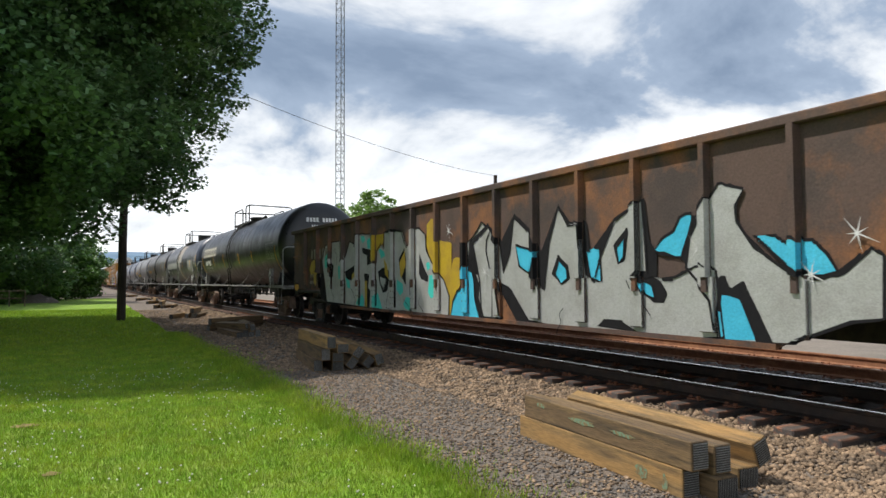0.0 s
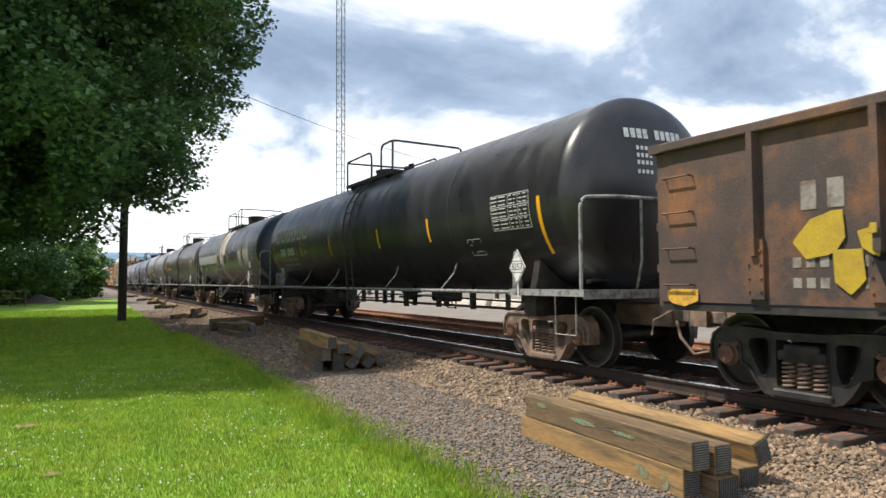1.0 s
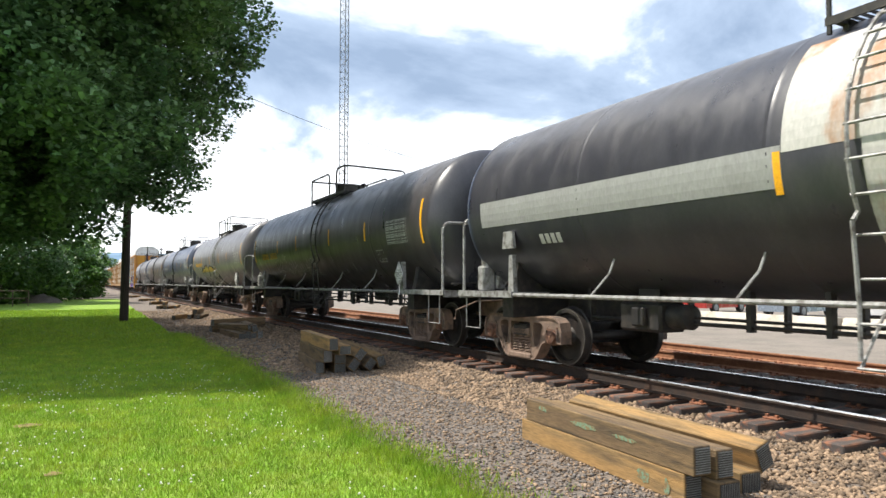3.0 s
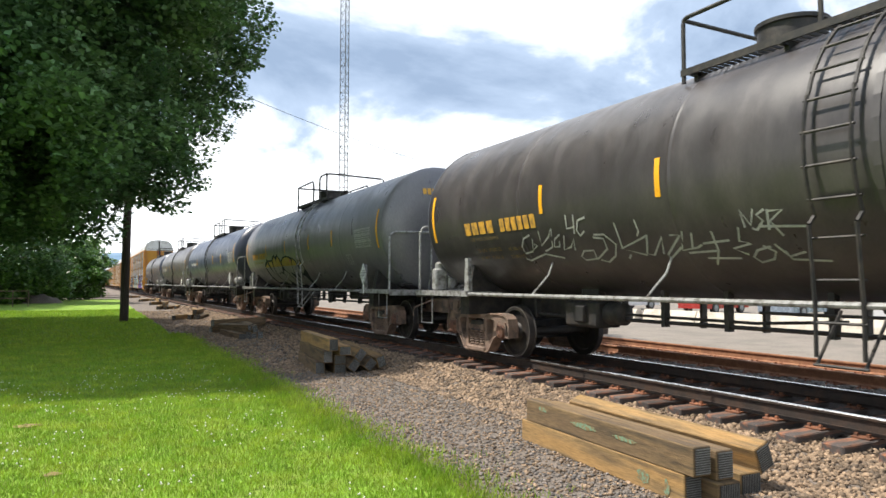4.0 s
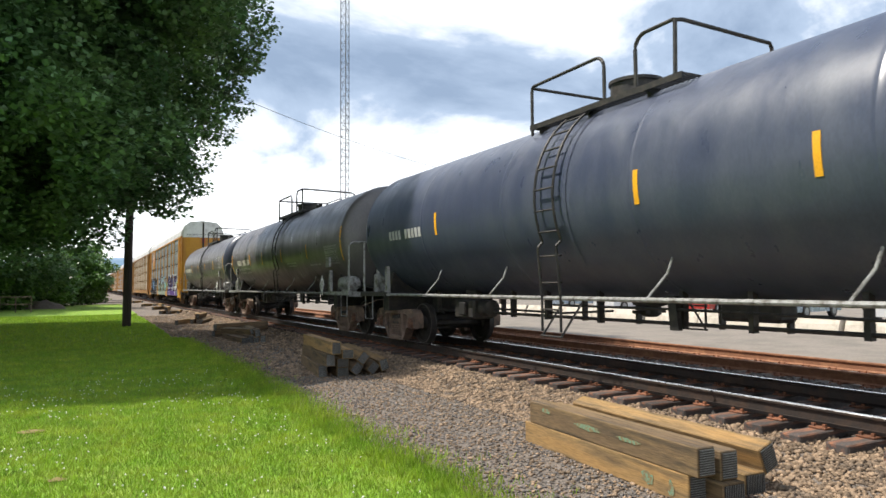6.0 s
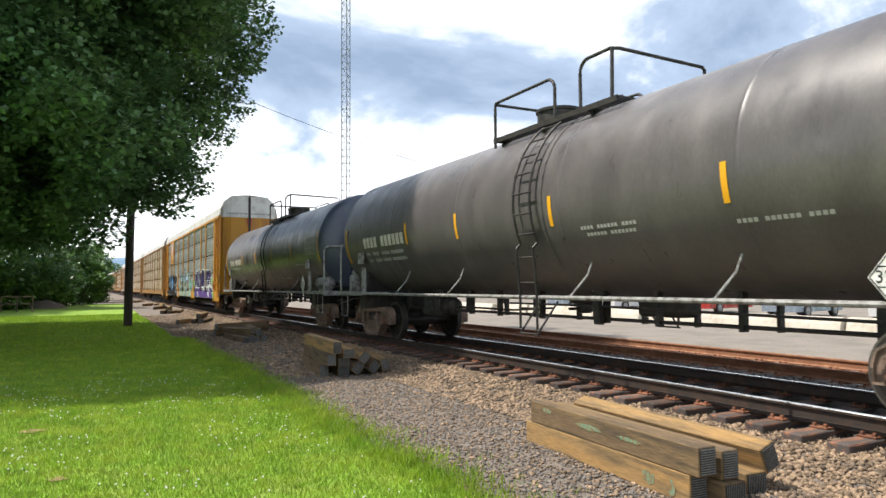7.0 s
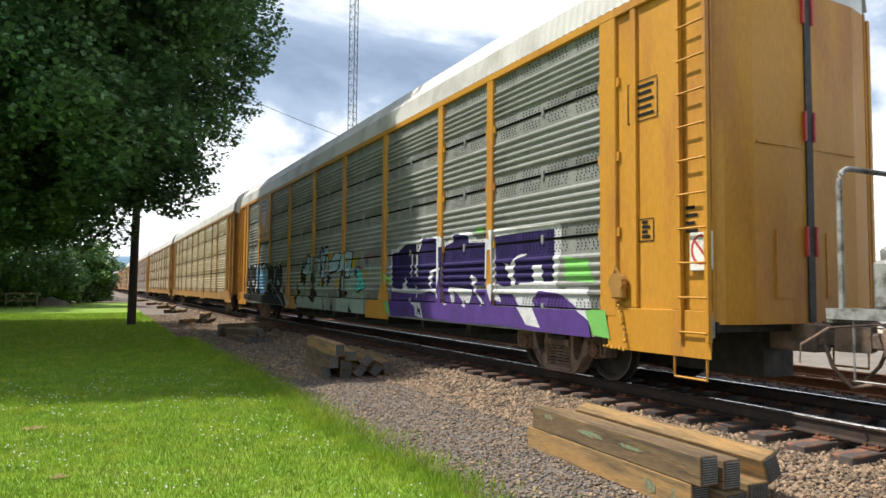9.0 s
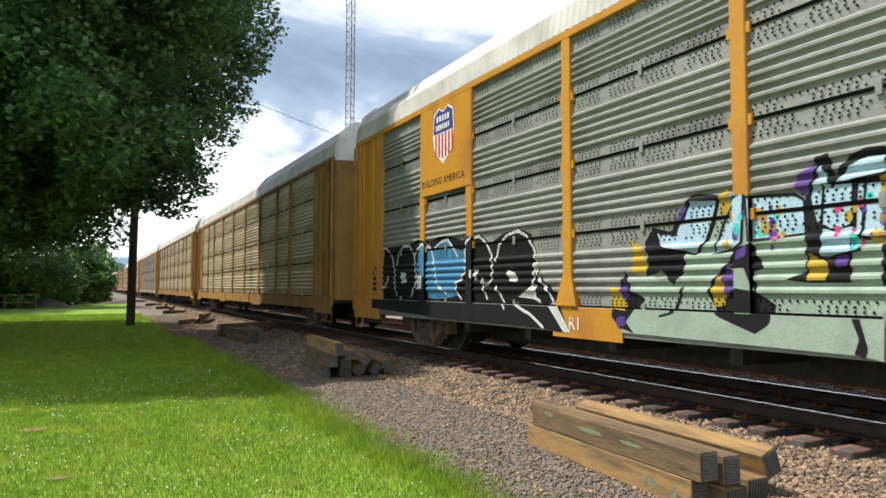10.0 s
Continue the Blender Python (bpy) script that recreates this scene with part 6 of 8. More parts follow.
# ---------- railing and spoil heap at the end of the lawn ----------
rl = thing("railing", "grey metal railing half hidden by shrubs", "railing", m=pose(-8.2, 57, 0))
for k in range(6):
    part("railing_post", Geo().tube([(k * 0.95, 0, -0.05), (k * 0.95, 0, 1.15)], 0.035, 8), M["truck"], rl)
for z in (0.6, 1.12):
    part("rail_bar", Geo().tube([(0, 0, z), (4.75, 0, z)], 0.03, 8), M["truck"], rl)
hp_ = Geo()
for j in range(9):
    for i in range(13):
        a, b = -1.8 + 3.6 * i / 12, -1.4 + 2.8 * j / 8
        d = max(0, 1 - (a / 1.8) ** 2 - (b / 1.4) ** 2)
        hp_.v.append((a, b, -0.03 + 0.75 * d ** 0.8 * (1 + 0.3 * noise.noise((a * 2, b * 2, 0)))))
hp_.f = [(j * 13 + i, j * 13 + i + 1, (j + 1) * 13 + i + 1, (j + 1) * 13 + i) for j in range(8) for i in range(12)]
hp_.m = [0] * len(hp_.f)
hm = part("gravel_mound", hp_, M["gravel"], smooth=True, at=pose(-3.2, 66, 0))
tagged(hm, "low heap of grey gravel under the shrubs", "gravel heap")

# ---------- across the tracks ----------
M["concrete"] = material("concrete", (0.52, 0.47, 0.40), 0.9, spots=(0.38, 0.34, 0.28), spot_scale=2, bump=0.4, bump_scale=20)
cb = Geo()
cb.prism([(-0.30, 0), (0.30, 0), (0.22, 0.30), (0.10, 0.52), (-0.10, 0.52), (-0.22, 0.30)], 1, -1.48, 1.48)
cbm = cb.mesh("concrete_block", M["concrete"])
for k in range(12):
    b = new("concrete_block", cbm)
    b.matrix_basis = pose(22.0 + 0.25 * math.sin(k * 1.7), 6 + k * 3.05, ground_z(22, 6) - 0.01 + 0.02, 0, 0, math.sin(k * 2.3) * 1.5)
    tagged(b, "tan concrete barrier block at the edge of the lot", "concrete barrier", "row of barrier blocks")


def parked_car(x, y, turn, colour, label):
    car = thing("parked_car", label, "car", "cars parked in the lot", pose(x, y, ground_z(x, y) + 0.02, 0, 0, turn))
    body = Geo()
    low = [(-2.2, 0.28), (-2.2, 0.75), (-1.9, 0.86), (-0.9, 0.95), (1.3, 0.98), (2.05, 0.92), (2.2, 0.7), (2.15, 0.28)]
    body.prism(low, 0, -0.86, 0.86)
    part("body", body, colour, car)
    cab = Geo()
    a, b = [(-1.0, 0.95), (-0.35, 1.42), (1.0, 1.45), (1.75, 0.97)], 0.86
    cab.add([(-b, y_, z_) if z_ < 1 else (-b * 0.8, y_, z_) for y_, z_ in a] + [(b, y_, z_) if z_ < 1 else (b * 0.8, y_, z_) for y_, z_ in a], [(0, 1, 2, 3), (7, 6, 5, 4), (0, 4, 5, 1), (1, 5, 6, 2), (2, 6, 7, 3)])
    part("window_glass", cab, M["glass_dark"], car, "dark car windows")
    part("roof", Geo().box(-0.69, -0.33, 1.425, 0.69, 0.98, 1.475, bevel=0.02), colour, car)
    for wx in (-0.80, 0.80):
        for wy in (-1.35, 1.3):
            w = part("wheel", Geo().lathe([(-0.11, 0.20), (-0.11, 0.30), (-0.08, 0.32), (0.08, 0.32), (0.11, 0.30), (0.11, 0.20)], 0, (0, 0, 0), 20, closed=True), M["steel_black"], car, at=pose(wx, wy, 0.32))
            part("rim", Geo().lathe([(-0.115, 0.19), (-0.118, 0.02)], 0, (0, 0, 0), 16, closed=True), M["galv"], w)
    return car


M["glass_dark"] = material("dark_glass", (0.02, 0.025, 0.03), 0.08, bump=0, grain=0.01)
M["car_white"] = material("white_car_paint", (0.66, 0.67, 0.68), 0.25, bump=0, grain=0.02)
M["car_blue"] = material("silver_blue_car_paint", (0.28, 0.34, 0.42), 0.25, 0.3, bump=0, grain=0.02)
M["car_red"] = material("red_car_paint", (0.38, 0.04, 0.035), 0.25, bump=0, grain=0.02)
for x, y, t, c, l in ((30, 16, 12, "car_white", "white car parked in the gravel lot"), (31, 21.5, 8, "car_blue", "silver-blue car parked in the gravel lot"), (31.5, 27, 10, "car_red", "red car parked in the gravel lot"), (30.5, 33, 5, "car_white", "white car parked in the gravel lot"), (32, 40, 5, "car_blue", "silver-blue car parked in the gravel lot")):
    parked_car(x, y, t + 90, M[c], l)

# hills on the horizon, one ridge all round; distance haze painted as blue
M["hill"] = material("haze_tinted_wooded_hill", (0.13, 0.21, 0.30), 1.0, spots=(0.10, 0.17, 0.25), spot_scale=0.01, grain=0.05, grain_scale=0.1, bump=0)
hg = Geo()
nn = 180
for k in range(nn):
    a = 2 * math.pi * k / nn
    for j, (rad, f) in enumerate(((1500, 0), (1620, 0.75), (1800, 1.0), (2100, 0.9))):
        h = 62 + 34 * noise.noise((math.cos(a) * 2.2, math.sin(a) * 2.2, 0.4)) + 9 * noise.noise((math.cos(a) * 14, math.sin(a) * 14, 0.4))
        hg.v.append((rad * math.sin(a), rad * math.cos(a), -3 + h * f))
for k in range(nn):
    for j in range(3):
        k2 = (k + 1) % nn
        hg.f.append((k * 4 + j, k2 * 4 + j, k2 * 4 + j + 1, k * 4 + j + 1))
        hg.m.append(0)
tagged(part("hills", hg, M["hill"], smooth=True), "wooded hills along the horizon, tinted blue for distance haze", "hills", kind="structure")
# ---------- sprayed paint on the cars ----------
class Relief:
    """Paint that follows a side with posts and pressed ribs."""

    def __init__(self, x, boxes=(), ribs=None):
        self.x, self.boxes, self.ribs = x, boxes, ribs

    def cuts(self, z):
        return sorted((b[0], b[1], b[4]) for b in self.boxes if b[2] <= z <= b[3])

    def depth(self, z):
        return self.ribs(z) if self.ribs else 0.0


EDGES = {}
RIB_LEVELS = [z0 + h for z0, z1 in zip(SHEETS, SHEETS[1:]) for _, h in sheet_profile(z1 - z0)]


def stroke(car, side, colour, pts, w, layer, label=""):
    """A sprayed line that lies on the side, open or closed."""
    ring = pts[0] == pts[-1] and len(pts) > 3
    p = pts[:-1] if ring else pts
    n, left, right = len(p), [], []
    for i in range(n):
        (a, b), (c, d) = (p[i - 1], p[(i + 1) % n]) if ring else (p[max(0, i - 1)], p[min(n - 1, i + 1)])
        l = math.hypot(c - a, d - b) or 1e-6
        nx, nz = -(d - b) / l * w / 2, (c - a) / l * w / 2
        left.append((p[i][0] + nx, p[i][1] + nz))
        right.append((p[i][0] - nx, p[i][1] - nz))
    if ring:
        left, right = left + left[:1], right + right[:1]
    spray(car, side, colour, left + right[::-1], layer, label, edge=False)


def spray(car, side, colour, outline, layer, label="", edge=True):
    """One area of sprayed paint, laid down in thin level strips over whatever stands out of the side."""
    if edge and colour in ("silver", "cyan", "pale_blue"):
        EDGES.setdefault(car.name, []).append(outline)
    zs = [p[1] for p in outline]
    lo, hi = max(min(zs), 0.674 if isinstance(side, Relief) and side.ribs else 0.60), max(zs)
    n = max(2, int((hi - lo) / 0.03))
    off = 0.0035 + layer * 0.0004
    g = Geo()
    k = len(outline)

    def crossings(z):
        c = []
        for i in range(k):
            (a, b), (d, e) = outline[i], outline[(i + 1) % k]
            if (b <= z) != (e <= z):
                c.append(a + (d - a) * (z - b) / (e - b))
        return sorted(c)

    levels = [lo + (hi - lo) * j / n for j in range(n + 1)]
    if isinstance(side, Relief) and side.ribs:
        levels = sorted(levels + [z for z in RIB_LEVELS if lo < z < hi])
    for z0, z1 in zip(levels, levels[1:]):
        if z1 - z0 < 5e-4:
            continue
        zm = (z0 + z1) / 2
        cm, c0, c1 = crossings(zm), crossings(z0 + 1e-4), crossings(z1 + 1e-4)
        if len(c0) != len(cm):
            c0 = cm
        if len(c1) != len(cm):
            c1 = cm
        spans, y = [], -99.0
        for a, b, d in (side.cuts(zm) if isinstance(side, Relief) else ()):
            spans += [(y, a, 0.0), (a, b, d)]
            y = b
        spans.append((y, 99.0, 0.0))
        for i in range(0, len(cm) - 1, 2):
            last = None
            for a, b, d in spans:
                q = [min(max(v, a), b) for v in (c0[i], c0[i + 1], c1[i + 1], c1[i])]
                if q[1] - q[0] < 1e-4 and q[2] - q[3] < 1e-4:
                    continue
                if isinstance(side, Relief):
                    e0, e1 = (d, d) if d else (side.depth(z0), side.depth(z1))
                    vs = [(-side.x - e0 - off, q[0], z0), (-side.x - e0 - off, q[1], z0), (-side.x - e1 - off, q[2], z1), (-side.x - e1 - off, q[3], z1)]
                    if last and abs(last[1] - q[0]) < 1e-6 and abs(last[2] - q[3]) < 1e-6:
                        g.add([last[0][1], vs[0], vs[3], last[0][2]], [(0, 1, 2, 3)])
                    last = (vs, q[1], q[2])
                else:
                    vs = [side.at(q[0], z0, off), side.at(q[1], z0, off), side.at(q[2], z1, off), side.at(q[3], z1, off)]
                g.add(vs, [(0, 1, 2, 3)])
    if g.f:
        part("sprayed_paint", g.weld(), P[colour], car, label)


G_HALF, G_X = 11.5, 1.472
g_posts = []
for gy in GOND_POSTS:
    gz = 1.1 if abs(gy) > G_HALF - 4.2 else 0.72
    g_posts += [(gy - 0.045, gy + 0.045, gz + 0.62, 2.8, 0.10), (gy - 0.10, gy + 0.10, gz, gz + 0.62, 0.05)]
GOND_SIDE = Relief(G_X, g_posts)
RACK_SIDE = Relief(1.47, [(y - 0.10, y + 0.10, 1.046, 5.0, 0.068) for y in POSTS[1:-1]] + [(-13.7, 13.7, 0.5, 1.045, 0.064)], rib_depth)
TANK_SIDE = Wrap(1.53, 2.63)

spray(GOND, GOND_SIDE, "black_stencil", [(8.51, 1.52), (7.99, 1.54), (7.68, 0.69), (8.17, 0.81), (8.31, 0.99)], 1)
spray(GOND, GOND_SIDE, "silver", [(8.12, 1.89), (7.81, 2.33), (7.61, 2.34), (7.54, 1.91), (7.27, 1.94), (7.26, 2.4), (6.59, 2.39), (6.54, 1.85), (6.41, 1.77), (6.14, 1.95), (5.81, 2.34), (5.44, 2.26), (5.27, 2.01), (5.18, 2.48), (4.35, 2.44), (4.31, 1.74), (4, 1.72), (3.96, 2.01), (3.72, 2.16), (3.54, 2.06), (3.53, 2.43), (3, 2.44), (2.55, 2.4), (2.43, 2.17), (2.3, 2.02), (2, 2.26), (2.06, 0.65), (2.45, 0.66), (3.09, 0.63), (4.41, 0.67), (6.27, 0.69), (7.68, 0.72), (7.86, 1.28)], 2)
spray(GOND, GOND_SIDE, "mustard", [(4.25, 2.38), (3.58, 2.4), (3.6, 2.2), (3.96, 2.01), (4.06, 1.76), (4.27, 1.77)], 3)
spray(GOND, GOND_SIDE, "black_stencil", [(7.42, 1.86), (7.12, 1.75), (7.17, 1.41), (7.38, 1.44)], 4)
spray(GOND, GOND_SIDE, "black_stencil", [(6.19, 1.56), (5.43, 1.72), (5.38, 1.61), (5.69, 1.32), (6.11, 1.37)], 5)
spray(GOND, GOND_SIDE, "mustard", [(5.68, 1.47), (5.44, 1.57), (5.46, 1.43), (5.66, 1.35)], 6)
spray(GOND, GOND_SIDE, "black_stencil", [(4.96, 2.13), (4.35, 2.06), (4.32, 1.74), (4.6, 1.69), (4.63, 1.96), (4.9, 1.98)], 7)
spray(GOND, GOND_SIDE, "black_stencil", [(4.82, 1.49), (4.47, 1.46), (4.55, 1.14), (4.39, 1.08), (4.45, 0.66), (4.78, 0.65), (4.71, 1.07)], 8)
spray(GOND, GOND_SIDE, "mustard", [(4.78, 1.31), (4.62, 1.31), (4.62, 0.67), (4.73, 0.66)], 9)
spray(GOND, GOND_SIDE, "teal", [(4.63, 2.31), (4.44, 2.35), (4.31, 2.24), (4.37, 2.08), (4.59, 2.11)], 10)
spray(GOND, GOND_SIDE, "teal", [(5.02, 2.42), (4.83, 2.43), (4.72, 2.32), (4.89, 2.25), (5.01, 2.31)], 11)
spray(GOND, GOND_SIDE, "teal", [(7.9, 1.97), (7.65, 2.09), (7.66, 1.69), (7.89, 1.67)], 12)
spray(GOND, GOND_SIDE, "teal", [(6.74, 1.7), (6.54, 1.73), (6.51, 1.36), (6.71, 1.36)], 13)
spray(GOND, GOND_SIDE, "teal", [(6.15, 1.4), (5.83, 1.32), (5.78, 1.11), (6.01, 1.14)], 14)
spray(GOND, GOND_SIDE, "teal", [(5.23, 0.77), (4.94, 1), (4.8, 0.86), (4.81, 0.67), (5.21, 0.66)], 15)
spray(GOND, GOND_SIDE, "teal", [(4.28, 0.72), (4.15, 0.95), (3.91, 1.02), (3.73, 0.78), (3.64, 0.64), (4.28, 0.62)], 16)
spray(GOND, GOND_SIDE, "teal", [(3.86, 2.06), (3.58, 2.01), (3.48, 1.88), (3.73, 1.83)], 17)
spray(GOND, GOND_SIDE, "black_stencil", [(3.91, 1.53), (3.63, 1.61), (3.28, 1.56), (3.25, 1.36), (3.36, 1.07), (3.61, 1.03), (3.81, 1.25)], 18)
spray(GOND, GOND_SIDE, "silver", [(3.8, 1.43), (3.39, 1.36), (3.57, 1.11), (3.75, 1.25)], 19)
spray(GOND, GOND_SIDE, "mustard", [(3.55, 1.81), (3.38, 1.69), (3.29, 1.36), (3.49, 1.46)], 20)
spray(GOND, GOND_SIDE, "black_stencil", [(2.72, 1.79), (2.43, 2.01), (2.35, 1.79), (2.35, 1.2), (2.51, 1.35), (2.59, 1.38), (2.67, 1.55)], 21)
spray(GOND, GOND_SIDE, "mustard", [(2.68, 1.71), (2.41, 1.95), (2.36, 1.64), (2.58, 1.37), (2.65, 1.44)], 22)
spray(GOND, GOND_SIDE, "teal", [(2.82, 1.33), (2.51, 1.25), (2.48, 1.07), (2.66, 0.98), (2.84, 1.11)], 23)
spray(GOND, GOND_SIDE, "teal", [(2.5, 0.8), (2.34, 0.96), (2.11, 0.93), (2.07, 0.67), (2.35, 0.69)], 24)
spray(GOND, GOND_SIDE, "mustard", [(1.33, 2.44), (1.13, 2.55), (1.03, 2.51), (0.97, 2.11), (0.29, 2.03), (0.3, 1.57), (0.33, 1.49), (0.22, 1.73), (0.06, 1.75), (-0.08, 1.69), (-0.08, 1.48), (-0.13, 1.29), (0.14, 1.09), (0.26, 0.95), (0.37, 0.63), (0.42, 0.94), (0.6, 1.33), (0.98, 1.56), (1.2, 1.76), (1.34, 2)], 25)
spray(GOND, GOND_SIDE, "cyan", [(-0.13, 1.43), (-0.21, 1.54), (-0.42, 1.61), (-0.54, 1.32), (-0.57, 0.98), (-0.7, 0.64), (0.33, 0.64), (0.24, 0.92), (0.06, 1.13), (-0.14, 1.16)], 26)
spray(GOND, GOND_SIDE, "black_stencil", [(-0.17, 2), (-0.33, 1.98), (-0.34, 1.66), (-0.53, 1.73), (-0.54, 1.51), (-0.72, 1.23), (-0.68, 1.02), (-0.89, 0.61), (-0.74, 0.61), (-0.57, 0.98), (-0.54, 1.32), (-0.39, 1.61), (-0.19, 1.54)], 27)
spray(GOND, GOND_SIDE, "silver", [(-0.31, 1.99), (-0.54, 2.09), (-0.82, 2.32), (-1.12, 2.18), (-0.98, 2), (-0.96, 1.82), (-1.07, 1.52), (-1.17, 1.55), (-1.14, 0.62), (-0.89, 0.62), (-0.68, 1.02), (-0.72, 1.23), (-0.58, 1.46), (-0.54, 1.73), (-0.34, 1.66)], 28)
spray(GOND, GOND_SIDE, "silver", [(2.06, 2.38), (1.68, 2.4), (1.39, 2.25), (1.35, 1.93), (0.98, 1.56), (0.6, 1.33), (0.38, 1.02), (0.41, 0.61), (0.8, 0.62), (1.62, 0.64), (2.11, 0.65)], 29)
spray(GOND, GOND_SIDE, "black_stencil", [(1.67, 1.87), (1.46, 1.58), (1.26, 1.38), (1.29, 1.28), (1.6, 1.34), (1.7, 1.46)], 30)
spray(GOND, GOND_SIDE, "teal", [(1.22, 1.41), (1, 1.42), (1.01, 1), (1.15, 0.95), (1.29, 1.06)], 31)
spray(GOND, GOND_SIDE, "teal", [(1.37, 1.65), (1.23, 1.68), (1.17, 1.57), (1.31, 1.51)], 32)
spray(GOND, GOND_SIDE, "black_stencil", [(-0.37, 1.99), (-1.01, 2.29), (-1.45, 1.98), (-1.83, 2.39), (-2.33, 2.07), (-2.55, 1.75), (-2.98, 2.42), (-3.26, 2.13), (-3.61, 2.12), (-3.69, 1.7), (-4.17, 2.13), (-4.71, 2.33), (-4.79, 1.77), (-4.91, 1.66), (-4.88, 0.56), (-1.92, 0.6), (-1.26, 1.28), (-0.32, 1.48)], 33)
spray(GOND, GOND_SIDE, "silver", [(-0.53, 1.96), (-1.03, 2.23), (-1.41, 1.89), (-1.51, 1.42), (-1.7, 1.74), (-1.82, 2.31), (-2.26, 2.05), (-2.39, 1.28), (-2.62, 1.15), (-2.76, 1.87), (-2.98, 2.36), (-3.21, 2.09), (-3.52, 2.09), (-3.59, 1.39), (-3.76, 1.28), (-3.87, 1.58), (-4.17, 2.08), (-4.67, 2.3), (-4.72, 1.77), (-4.74, 1.35), (-5.12, 1.31), (-5.62, 1.5), (-5.78, 1.4), (-5.87, 0.66), (-4.88, 0.61), (-3.27, 0.62), (-2.23, 0.66), (-1.69, 1.18), (-1.27, 1.32), (-1.43, 0.67), (-0.8, 0.67), (-0.75, 1.28)], 34)
spray(GOND, GOND_SIDE, "cyan", [(-1.87, 1.87), (-2.49, 1.75), (-2.37, 1.36), (-1.97, 1.53)], 35)
spray(GOND, GOND_SIDE, "cyan", [(-3.6, 1.71), (-3.88, 1.75), (-3.91, 1.29), (-3.68, 1.34)], 36)
spray(GOND, GOND_SIDE, "black_stencil", [(-2.8, 1.4), (-2.96, 1.68), (-3.2, 1.52), (-3.24, 1.32), (-3.06, 1.24)], 37)
spray(GOND, GOND_SIDE, "cyan", [(-2.89, 1.4), (-2.99, 1.59), (-3.17, 1.48), (-3.18, 1.32), (-3.03, 1.26)], 38)
spray(GOND, GOND_SIDE, "black_stencil", [(-4.14, 1.77), (-4.4, 1.98), (-4.43, 1.93), (-4.36, 1.55), (-4.22, 1.51)], 39)
spray(GOND, GOND_SIDE, "cyan", [(-4.2, 1.73), (-4.35, 1.83), (-4.34, 1.6), (-4.24, 1.53)], 40)
spray(GOND, GOND_SIDE, "black_stencil", [(-4.46, 1.34), (-4.66, 1.42), (-4.96, 1.3), (-5.07, 1.14), (-5.01, 1.03), (-4.84, 1.03), (-4.68, 1.14)], 41)
spray(GOND, GOND_SIDE, "cyan", [(-4.57, 1.3), (-4.82, 1.26), (-4.87, 1.08), (-4.71, 1.12)], 42)
spray(GOND, GOND_SIDE, "black_stencil", [(-3.76, 0.66), (-3.96, 0.79), (-4.24, 0.79), (-4.58, 0.65)], 43)
spray(GOND, GOND_SIDE, "cyan", [(-4.86, 1.65), (-5, 1.81), (-5.18, 1.88), (-5.28, 2.04), (-5.45, 2.07), (-5.47, 1.97), (-5.29, 1.57)], 44)
spray(GOND, GOND_SIDE, "black_stencil", [(-5.46, 2.03), (-5.56, 2.04), (-5.42, 1.75), (-5.37, 1.49), (-5.28, 1.56)], 45)
spray(GOND, GOND_SIDE, "silver", [(-5.42, 1.79), (-5.64, 2.14), (-5.84, 2.36), (-6.16, 2.27), (-6.05, 2.1), (-6.06, 1.93), (-6.27, 1.64), (-6.64, 1.39), (-6.94, 1.3), (-7.19, 1.35), (-7.38, 1.51), (-7.46, 1.57), (-7.57, 1.52), (-7.55, 0.95), (-7.27, 0.92), (-6.61, 0.66), (-5.79, 0.65), (-5.72, 1.08), (-5.36, 1.45)], 46)
spray(GOND, GOND_SIDE, "cyan", [(-6.27, 1.76), (-6.5, 1.75), (-6.65, 1.65), (-6.72, 1.71), (-6.92, 1.67), (-7.06, 1.54), (-7.15, 1.37), (-6.94, 1.34), (-6.64, 1.44)], 47)
spray(GOND, GOND_SIDE, "black_stencil", [(-6.05, 2), (-6.16, 1.81), (-6.5, 1.49), (-6.91, 1.33), (-7.15, 1.39), (-7.36, 1.54), (-7.38, 1.5), (-7.19, 1.35), (-6.94, 1.3), (-6.64, 1.39), (-6.27, 1.62), (-6.06, 1.91)], 48)
spray(GOND, GOND_SIDE, "cyan", [(-5.83, 1.26), (-5.98, 1.21), (-6.1, 1.09), (-6.28, 0.66), (-5.82, 0.65), (-5.78, 0.94)], 49)
spray(GOND, GOND_SIDE, "black_stencil", [(-5.79, 1.32), (-5.9, 1.35), (-5.96, 1.21), (-6.13, 1.3), (-6.47, 0.65), (-6.28, 0.65), (-6.11, 1.09), (-5.85, 1.15), (-5.82, 0.94), (-5.78, 1.01)], 50)
spray(GOND, GOND_SIDE, "mustard", [(9.29, 1.67), (9.08, 1.9), (8.78, 1.95), (8.76, 1.69), (8.87, 1.54), (9.15, 1.5)], 51)
spray(GOND, GOND_SIDE, "mustard", [(8.65, 1.74), (8.42, 1.8), (8.43, 1.5), (8.61, 1.58)], 52)
spray(GOND, GOND_SIDE, "mustard", [(8.88, 1.57), (8.61, 1.58), (8.58, 1.3), (8.72, 1.16), (8.87, 1.28)], 53)
spray(GOND, GOND_SIDE, "amber", [(10.92, 1.18), (10.47, 1.2), (10.46, 1.07), (10.66, 1), (10.89, 1.04)], 54)
spray(RACK_FIRST, RACK_SIDE, "purple", [(-4.53, 1.38), (-6.94, 1.32), (-7.62, 1.33), (-9.06, 1.31), (-9.25, 1.3), (-9.23, 0.7), (-7.69, 0.69), (-6.45, 0.72), (-4.6, 0.69), (-4.48, 1.06)], 0)
